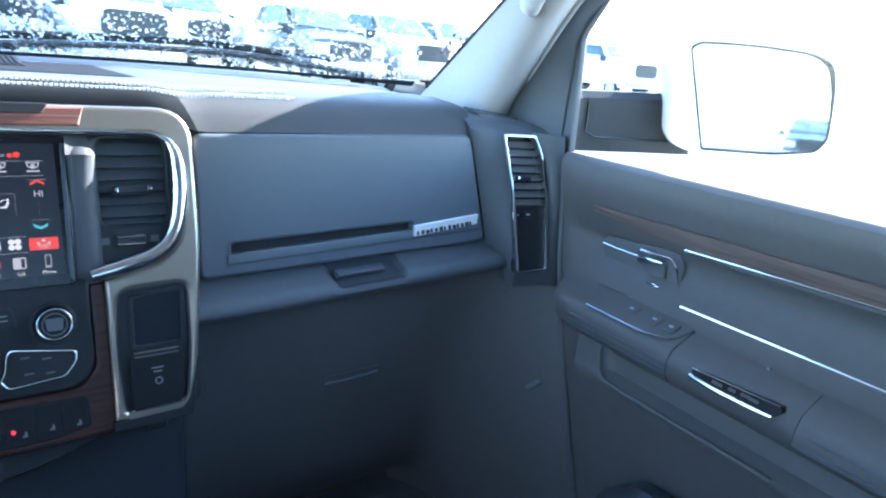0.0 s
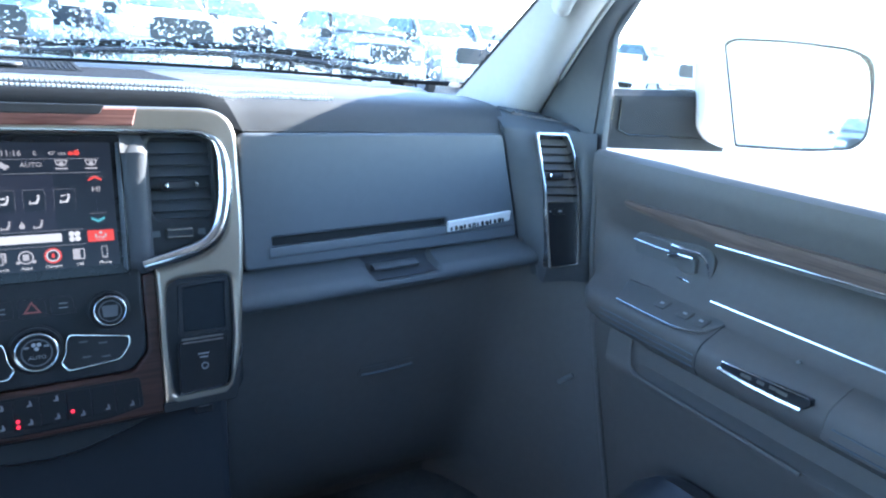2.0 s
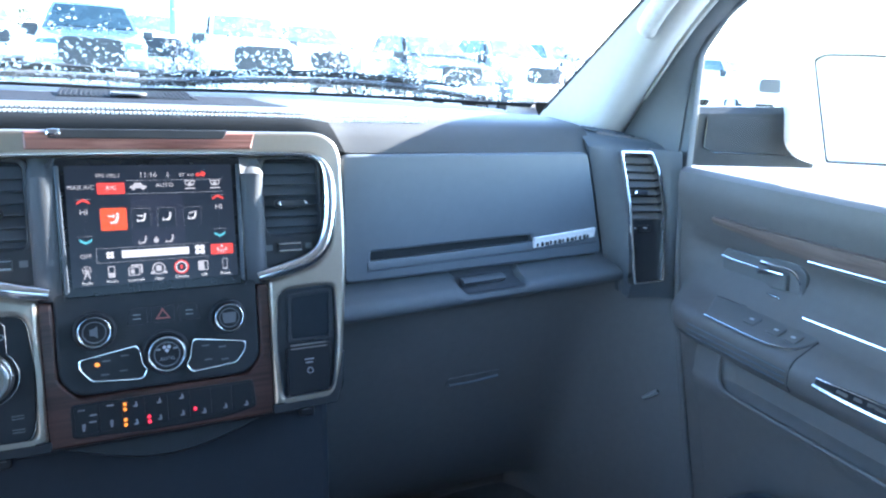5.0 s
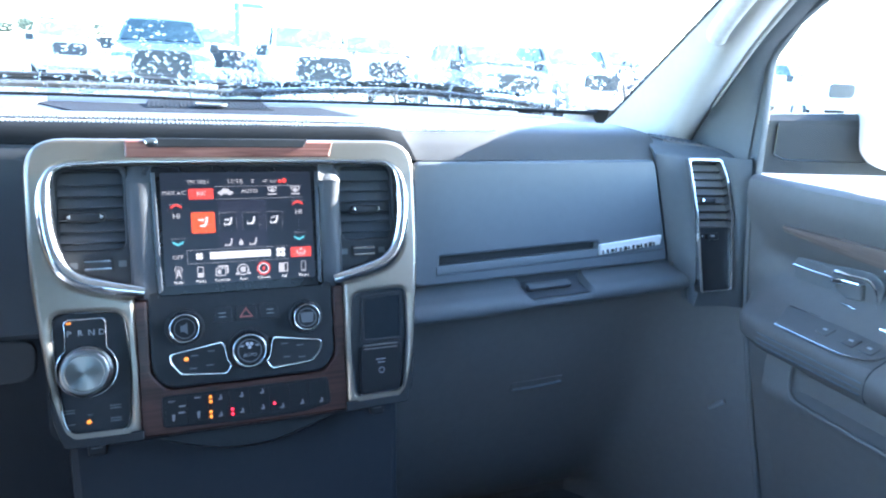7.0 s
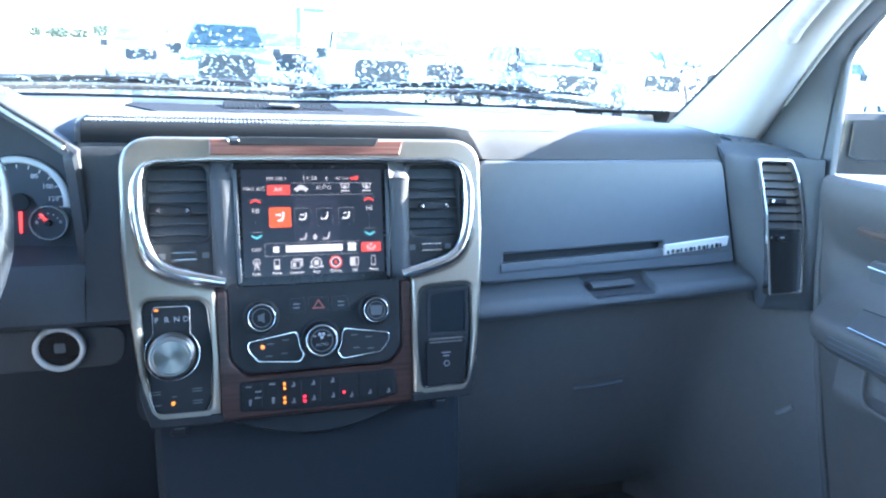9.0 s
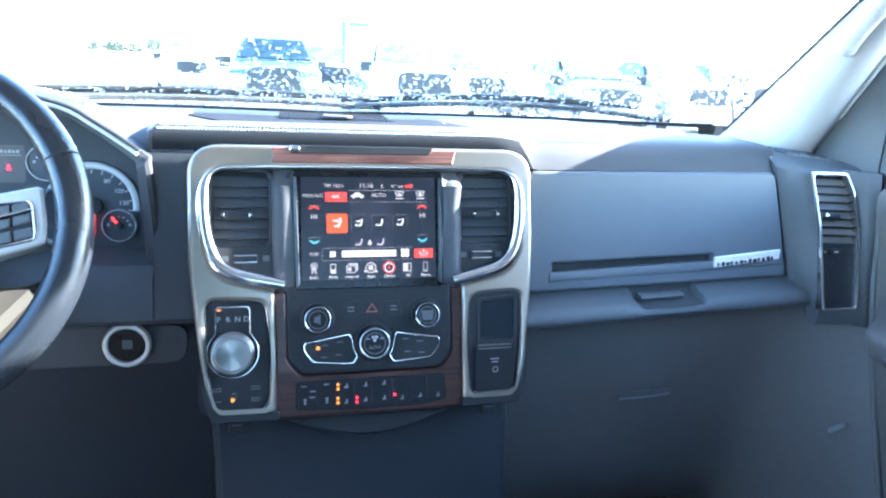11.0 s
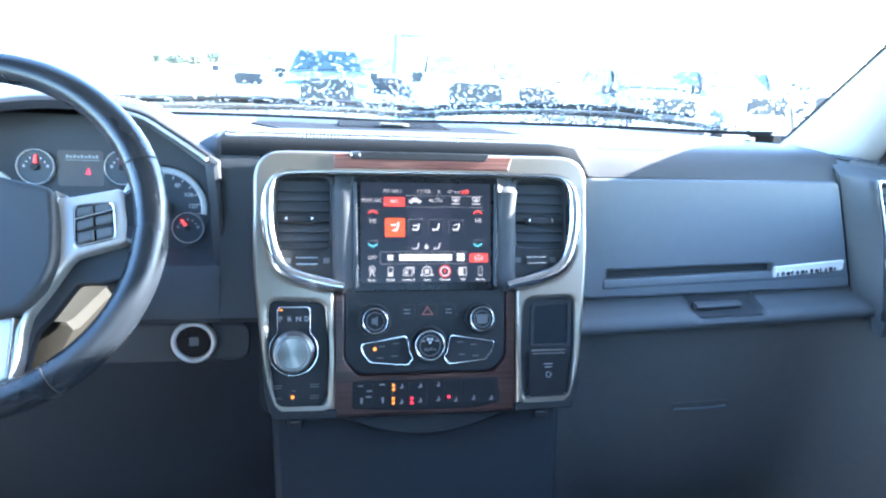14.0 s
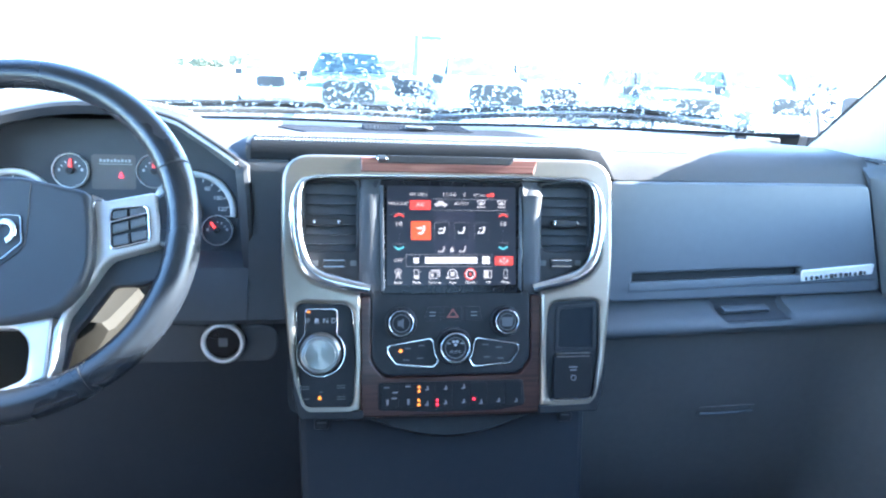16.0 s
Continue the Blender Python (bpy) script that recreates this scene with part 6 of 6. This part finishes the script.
# ---- door mirror outside ----
mir = thing("door_mirror", (0.90, 0.0, 1.49), "chrome door mirror on a black mount", "side mirror")
mount = []
for k in range(7):
    u = k / 6
    x = 0.800 + 0.235 * u
    y0, y1 = 0.055 - 0.07 * u, 0.15 - 0.10 * u
    mount.append([(x, y0, 1.478 + 0.004 * u), (x, y0, 1.562 + 0.012 * u), (x, y0 + 0.01, 1.572 + 0.012 * u), (x, y1, 1.567 + 0.012 * u), (x, y1, 1.48)])
part("mount", grid(mount, closed_v=True, caps=True), M_BLACK, mir, "black plastic mirror mount")
part("mount_seam", tube([(0.83, 0.044, 1.558), (0.832, 0.0425, 1.51), (0.85, 0.037, 1.502), (0.99, -0.004, 1.503)], 0.0014, 5), M_GLOSSBLACK, mir)
L0, L1 = Vector((0.965, -0.035, 1.583)), Vector((1.201, -0.148, 1.583))
ux = (L1 - L0).normalized()
uz = Vector((0, 0, 1))
nz = ux.cross(uz).normalized()
mm = (L0 + L1) / 2
MM = Matrix(((ux.x, uz.x, nz.x, mm.x), (ux.y, uz.y, nz.y, mm.y), (ux.z, uz.z, nz.z, mm.z), (0, 0, 0, 1)))
mo = rounded([(-0.166, 0.055), (-0.150, 0.090), (-0.030, 0.0935), (0.085, 0.0905), (0.128, 0.076), (0.141, 0.030), (0.152, -0.052), (0.132, -0.0765), (0.050, -0.0865), (-0.115, -0.0875), (-0.143, -0.066)], [0.02, 0.014, 0.05, 0.04, 0.05, 0.04, 0.03, 0.03, 0.05, 0.03, 0.03], 7)
mi = rounded([(-0.140, 0.0745), (-0.125, 0.0835), (-0.030, 0.0885), (0.080, 0.0860), (0.120, 0.072), (0.134, 0.030), (0.145, -0.050), (0.127, -0.0715), (0.050, -0.0815), (-0.085, -0.0830)], [0.006, 0.02, 0.05, 0.04, 0.05, 0.04, 0.03, 0.03, 0.05, 0.006], 7)
rows = [[MM @ Vector((x * k + 0.02 * (1 - k), y * k, z)) for x, y in mo] for k, z in ((0.995, -0.006), (0.985, -0.035), (0.90, -0.08), (0.70, -0.115), (0.40, -0.125))]
part("housing", grid(rows, closed_v=True, caps=True), M_CARWHITE, mir, "white painted mirror housing")
part("rim", joined([on(MM, plate([mo, mi], -0.030, 0.002, 0.0015))]), M_CARWHITE, mir, "white rim round the glass")
part("glass_seal", joined([on(MM, plate([[(x * 1.012, y * 1.018) for x, y in mi], [(x * 0.986 + 0.0002, y * 0.976) for x, y in mi]], -0.026, 0.0030, 0.0006))]), M_RUBBER, mir, "thin dark seal round the glass")
GM = MM @ Matrix.Translation((0, 0, -0.014)) @ Matrix.Rotation(radians(-5.5), 4, "Y") @ Matrix.Rotation(radians(-2.2), 4, "X")
part("mirror_glass", joined([on(GM, plate([[(x * 0.985, y * 0.978) for x, y in mi]], -0.003, 0.001))]), M_MIRROR, mir, "mirror glass", smooth=False)

# ---- seats (only the passenger cushion comes into view) ----
seat = thing("passenger_seat", (0.46, -0.6, 0.79), "dark leather passenger seat with rounded bolsters", "car seat")
rows = []
for k in range(15):
    y = -0.255 - 0.45 * k / 14
    drop = 0.034 * max(0, 1 - k / 1.6) ** 2 - 0.008
    rows.append([(0.20, y, 0.90), (0.20, y, 1.06 - drop), (0.235, y, 1.095 - drop), (0.30, y, 1.075 - drop), (0.46, y, 1.062 - drop), (0.60, y, 1.085 - drop), (0.655, y, 1.118 - drop), (0.695, y, 1.105 - drop), (0.71, y, 1.06 - drop), (0.71, y, 0.90)])
part("cushion", grid(rows, closed_v=True, caps=True), M_SEAT, seat)
part("base", box(0.24, -0.72, 0.79, 0.66, -0.33, 0.91, 0.02), M_BLACK, seat)
part("backrest", box(0.21, -0.92, 1.05, 0.69, -0.76, 1.66, 0.05), M_SEAT, seat)
part("headrest", box(0.33, -0.92, 1.70, 0.58, -0.80, 1.88, 0.04), M_SEAT, seat)
dseat = copy_thing(seat, Matrix.Translation((-0.46, -0.72, 0.79)))
tagged(dseat, "dark leather driver seat", "car seat")

# ---- wipers and rain on the glass ----
wl = [((-0.58, -0.005), (-0.36, 0.012), (-0.10, 0.018), (0.10, 0.004)), ((0.02, 0.006), (0.25, 0.030), (0.45, 0.030), (0.64, -0.004))]
for pts in wl:
    w = thing("windshield_wiper", ws_point(pts[0][0], 0.03) + Vector((0, 0.03, 0.01)), "long black windshield wiper lying along the glass foot", "wiper", group="wipers")
    path = smooth_path([ws_point(x, k) + Vector((0, 0.014, 0.010)) for x, k in pts], 6)
    part("blade", tube(path, 0.006, 6), M_RUBBER, w)
    part("arm", tube([p + Vector((0, 0.022, 0.012)) for p in path[:-4]], 0.007, 6), M_BLACK, w)
    part("spine", tube([p + Vector((0, 0.010, 0.016)) for p in path[2:-2]], 0.004, 6), M_BLACK, w)
solo("cowl", grid([[(x, base_y(x) + dy, z) for dy, z in ((0.006, 1.505), (0.03, 1.516), (0.10, 1.526), (0.22, 1.520), (0.40, 1.45), (0.40, 1.40), (0.006, 1.40))] for x in XS], closed_v=True, caps=True), M_BLACK, "black plastic cowl below the windshield", "cowl", "structure")
M_WATER = bpy.data.materials.new("water")
M_WATER.use_nodes = True
b = M_WATER.node_tree.nodes["Principled BSDF"]
b.inputs["Transmission Weight"].default_value, b.inputs["IOR"].default_value, b.inputs["Roughness"].default_value = 1.0, 1.33, 0.02
rnd = random.Random(5)
bm = bmesh.new()
ico = bmesh.new()
bmesh.ops.create_icosphere(ico, subdivisions=2, radius=1)
iv, iff = [v.co.copy() for v in ico.verts], [[v.index for v in f.verts] for f in ico.faces]
ico.free()
verts, faces = [], []


def drop(p, r, n, flat_to):
    q = n.to_track_quat("Z", "Y").to_matrix()
    base = len(verts)
    sx, sy = r * rnd.uniform(0.8, 1.25), r * rnd.uniform(0.85, 1.3)
    for v in iv:
        verts.append(p + q @ Vector((v.x * sx, v.y * sy, v.z * r * flat_to)))
    faces.extend([[base + i for i in f] for f in iff])


for _ in range(6200):
    x = rnd.uniform(-0.66, 0.67)
    k = min(rnd.expovariate(7.5) + 0.004, 0.95)
    if rnd.random() > 0.30 + 0.40 * (x > -0.25) + 0.10 * (x > 0.1):
        continue
    p = ws_point(x, k)
    n = (ws_point(x + 0.01, k) - p).cross(ws_point(x, min(1, k + 0.01)) - p).normalized()
    n = n if n.z > 0 else -n
    drop(p + n * 0.0035, rnd.choice((0.0009, 0.0011, 0.0013, 0.0015, 0.0018, 0.0021, 0.0025, 0.0030)), n, 0.55)
me = bpy.data.meshes.new("rain_drops")
me.from_pydata(verts, [], faces)
me.update()
drops = new("rain_drops", me)
finish(drops, M_WATER)
tagged(drops, "clear rain drops on the windshield glass", "water drops", kind="stuff")
drops.visible_shadow = False

# ---- outside: ground, parked vehicles, distance ----
bm = bmesh.new()
bmesh.ops.create_grid(bm, x_segments=40, y_segments=40, size=900)
solo("ground", bm, M_ASPHALT, "wet grey asphalt parking lot reaching the horizon", "ground", "structure")
M_CARBLUE = material("blue_car_paint", (0.05, 0.085, 0.13), 0.25, coat=0.8, vary=0.04, rough_vary=0.03)
M_CARSILVER = material("silver_car_paint", (0.45, 0.47, 0.48), 0.28, metal=0.4, coat=0.7, vary=0.03, rough_vary=0.03)
M_CARDARK = material("dark_car_paint", (0.05, 0.06, 0.075), 0.25, coat=0.8, vary=0.04, rough_vary=0.03)
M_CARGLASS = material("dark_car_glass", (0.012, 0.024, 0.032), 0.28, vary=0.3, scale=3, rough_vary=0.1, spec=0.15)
# Paler copy of the car glass, with the sky's reflection put into its colour
M_PALEGLASS = material("painted_sky_car_glass", (0.07, 0.10, 0.11), 0.25, vary=0.4, scale=2.5, rough_vary=0.1, spec=0.3)
M_GRILLE = material("black_grille", (0.02, 0.022, 0.025), 0.45)
M_LAMP = material("headlamp_lens", (0.55, 0.58, 0.60), 0.08, metal=0.3, vary=0.05)
M_TYRE = material("tyre_rubber", (0.022, 0.022, 0.023), 0.8)
M_LEAF = material("far_foliage", (0.08, 0.10, 0.07), 0.9, vary=0.4, scale=1.0)
M_BARK = material("bark", (0.12, 0.10, 0.08), 0.9, vary=0.3)
M_SIGN = material("teal_sign", (0.10, 0.38, 0.36), 0.5)


def pickup(paint, label, h=1.0, grille_w=1.05, grille_h=0.42, glass=None):
    """A pickup truck whose nose points to -y, standing on the origin below its nose."""
    glass = glass or M_PALEGLASS
    v = thing("pickup_truck", (0, 0, 0), label, "pickup truck", group="parked vehicles")
    secs = [(0.00, 0.88, 0.60, 1.30), (0.06, 0.95, 0.50, 1.39), (0.30, 0.98, 0.46, 1.43), (1.20, 0.99, 0.44, 1.56), (1.55, 0.99, 0.44, 1.59), (5.6, 0.99, 0.50, 1.42), (5.75, 0.95, 0.55, 1.36)]
    rows = []
    for y, w, z0, z1 in secs:
        z1 *= h
        rows.append([(s * x, y, z) for s, x, z in ((-1, w * 0.96, z0), (-1, w, z0 + 0.25), (-1, w, z1 - 0.10), (-1, w * 0.94, z1 - 0.015), (-1, w * 0.5, z1 + 0.03), (1, w * 0.5, z1 + 0.03), (1, w * 0.94, z1 - 0.015), (1, w, z1 - 0.10), (1, w, z0 + 0.25), (1, w * 0.96, z0))])
    part("body", grid(rows, closed_v=True, caps=True), paint, v)
    zt, zb = 2.12 * h, 1.59 * h
    rows = []
    for y, w, z in ((1.35, 0.88, zb), (2.05, 0.70, zt - 0.05), (2.3, 0.68, zt), (3.6, 0.68, zt), (4.0, 0.74, zt - 0.1), (4.15, 0.86, zb)):
        rows.append([(-w, y, z), (-w * 0.6, y, z + 0.025), (w * 0.6, y, z + 0.025), (w, y, z), (w * 1.0, y, zb - 0.05), (-w * 1.0, y, zb - 0.05)])
    part("cab", grid(rows, closed_v=True, caps=True), paint, v)
    part("windshield", grid([[(-0.80, 1.37, zb + 0.05), (-0.3, 1.33, zb + 0.05), (0.3, 1.33, zb + 0.05), (0.80, 1.37, zb + 0.05)], [(-0.64, 2.01, zt - 0.06), (-0.2, 1.98, zt - 0.05), (0.2, 1.98, zt - 0.05), (0.64, 2.01, zt - 0.06)], [(-0.64, 2.06, zt - 0.08), (-0.2, 2.03, zt - 0.08), (0.2, 2.03, zt - 0.08), (0.64, 2.06, zt - 0.08)], [(-0.80, 1.42, zb), (-0.3, 1.4, zb), (0.3, 1.4, zb), (0.80, 1.42, zb)]], closed_u=True), glass, v, "windshield whose glass colour stands in for reflected sky")
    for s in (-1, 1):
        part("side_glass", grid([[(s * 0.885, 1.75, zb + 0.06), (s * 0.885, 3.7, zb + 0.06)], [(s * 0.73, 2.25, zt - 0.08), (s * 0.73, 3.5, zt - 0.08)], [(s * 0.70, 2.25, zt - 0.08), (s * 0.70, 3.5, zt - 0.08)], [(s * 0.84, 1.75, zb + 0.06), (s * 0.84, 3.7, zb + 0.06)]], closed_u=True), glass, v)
        part("headlight", box(s * 0.60, -0.02, 1.06 * h, s * 0.93, 0.12, 1.27 * h, 0.03), M_LAMP, v, "clear headlamp")
        part("wing_mirror", box(s * 0.98, 1.50, 1.44 * h, s * 1.17, 1.60, 1.62 * h, 0.03), M_GRILLE, v)
        for y in (0.95, 4.65):
            wh = part("wheel", tube([(s * 0.74, y, 0.40), (s * 0.97, y, 0.40)], 0.40, 24), M_TYRE, v)
            part("rim", tube([(s * 0.95, y, 0.40), (s * 0.985, y, 0.40)], 0.25, 20), M_LAMP, wh)
    gr = part("grille", joined([on(Matrix(((1, 0, 0, 0), (0, 0, 1, -0.025), (0, 1, 0, 1.20 * h), (0, 0, 0, 1))), plate([rr(-grille_w / 2, -grille_h / 2, grille_w / 2, grille_h / 2, 0.34 * grille_h)], -0.02, 0.06, 0.015))]), M_GRILLE, v, "black grille with bars")
    for k in range(5):
        part("bar", box(-grille_w / 2 + 0.05, -0.06, 1.20 * h - grille_h / 2 + 0.05 + k * (grille_h - 0.1) / 4 - 0.008, grille_w / 2 - 0.05, -0.03, 1.20 * h - grille_h / 2 + 0.05 + k * (grille_h - 0.1) / 4 + 0.008), M_GRILLE, gr)
    part("bumper", box(-0.98, -0.10, 0.58, 0.98, 0.10, 0.86, 0.05), M_LAMP, v, "pale metal front bumper")
    part("plate", box(-0.16, -0.115, 0.62, 0.16, -0.10, 0.75), M_CARWHITE, v)
    return v


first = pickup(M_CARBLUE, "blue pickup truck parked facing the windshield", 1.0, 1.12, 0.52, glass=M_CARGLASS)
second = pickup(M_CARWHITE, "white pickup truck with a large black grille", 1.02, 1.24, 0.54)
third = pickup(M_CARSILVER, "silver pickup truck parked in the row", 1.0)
fourth = pickup(M_CARDARK, "dark pickup truck parked in the row", 0.95, 1.1, 0.36)
for ob, x, y, rz in ((first, -0.15, 14.0, 0), (second, 3.10, 14.2, 2), (third, 5.55, 17.5, 0), (fourth, 7.90, 14.2, 0)):
    ob.matrix_basis = pose(x, y, 0, 0, 0, rz)
for src, x, y, rz in ((third, 10.7, 14.8, 0), (second, 23.8, 18.0, -5), (second, 1.55, 21.0, 0), (second, 13.6, 16.0, 0), (third, -3.1, 26.0, 12)):
    copy_thing(src, pose(x, y, 0, 0, 0, rz))
copy_thing(fourth, pose(2.3, -24.0, 0, 0, 0, 180))
# sign pole and far trees
sg = thing("lot_lamp_post", (2.05, 22.0, 0), "thin teal lamp post with a short arm", "lamp post")
part("pole", tube([(2.05, 22.0, 0), (2.05, 22.0, 2.86)], 0.13, 10), M_SIGN, sg)
part("arm", box(1.95, 21.95, 2.74, 2.85, 22.05, 2.90, 0.02), M_SIGN, sg)
rnd = random.Random(11)


def tree(x, y, hgt, spread=0.52, low=0.62, leaf=(0.10, 0.22), count=420, mat=None, kind="tree", label="far leafy tree on the edge of the lot"):
    t = thing(kind, (x, y, 0), label, kind, group="far trees" if kind == "tree" else "lot shrubs")
    part("trunk", tube([(x, y, 0), (x + 0.1, y, hgt * 0.35), (x, y + 0.1, hgt * 0.7)], [0.07, 0.06, 0.04], 7), M_BARK, t)
    vs, fs = [], []
    for _ in range(count):
        a, rr_, zz = rnd.uniform(0, 6.283), hgt * spread * rnd.random() ** 0.5, rnd.random()
        c = Vector((x + rr_ * math.cos(a) * (1 - abs(zz - 0.4)), y + rr_ * math.sin(a) * (1 - abs(zz - 0.4)), hgt * (low + (1 - low) * zz)))
        s = rnd.uniform(*leaf)
        e = Euler((rnd.uniform(0, 6), rnd.uniform(0, 6), rnd.uniform(0, 6))).to_matrix()
        b0 = len(vs)
        vs.extend([c + e @ Vector(q) * s for q in ((-1, -0.6, 0), (1, -0.6, 0.1), (0.9, 0.7, 0), (-0.8, 0.6, 0.15))])
        fs.append([b0, b0 + 1, b0 + 2, b0 + 3])
    me = bpy.data.meshes.new("crown")
    me.from_pydata([v - Vector((x, y, 0)) for v in vs], [], fs)
    cr = new("crown", me)
    cr.parent = t
    finish(cr, mat or M_LEAF, False)


for k in range(12):
    tree(-35 + k * 2.0 + rnd.uniform(-1.3, 1.3), 150 + rnd.uniform(-6, 6), 2.9 + 0.09 * k + rnd.uniform(-0.3, 0.5) + (0.9 if 5 <= k <= 9 else 0.0), 0.62, 0.5)
M_TWIG = material("dark_winter_twigs", (0.06, 0.06, 0.066), 0.9, vary=0.3)
for x, y, h in ((1.30, 13.4, 1.50), (4.55, 13.8, 1.50), (10.45, 13.4, 1.75)):
    tree(x, y, h, 0.28, 0.5, (0.02, 0.05), 170, M_TWIG, "shrub", "dark twiggy shrub beside the parked trucks")
# painted outer side of the truck itself, seen in the door mirror
side = rounded([(0.9, 0.55), (-3.6, 0.55), (-3.6, 1.46), (0.9, 1.40)], 0.05)
gaps = [[(y - 0.006 + 0.02 * k, z0), (y + 0.006 + 0.02 * k, z0), (y + 0.006, z1), (y - 0.006, z1)] for y, z0, z1, k in ((-1.06, 0.60, 1.43, 1), (-2.12, 0.60, 1.43, -1))]
me = plate([side] + gaps, 0.845, 0.875, 0.004)
me.transform(Matrix(((0, 0, 1, 0), (1, 0, 0, 0), (0, 1, 0, 0), (0, 0, 0, 1))))
solo("truck_side", joined([me]), M_CARWHITE, "white painted outer side of the truck", "car body", "structure")
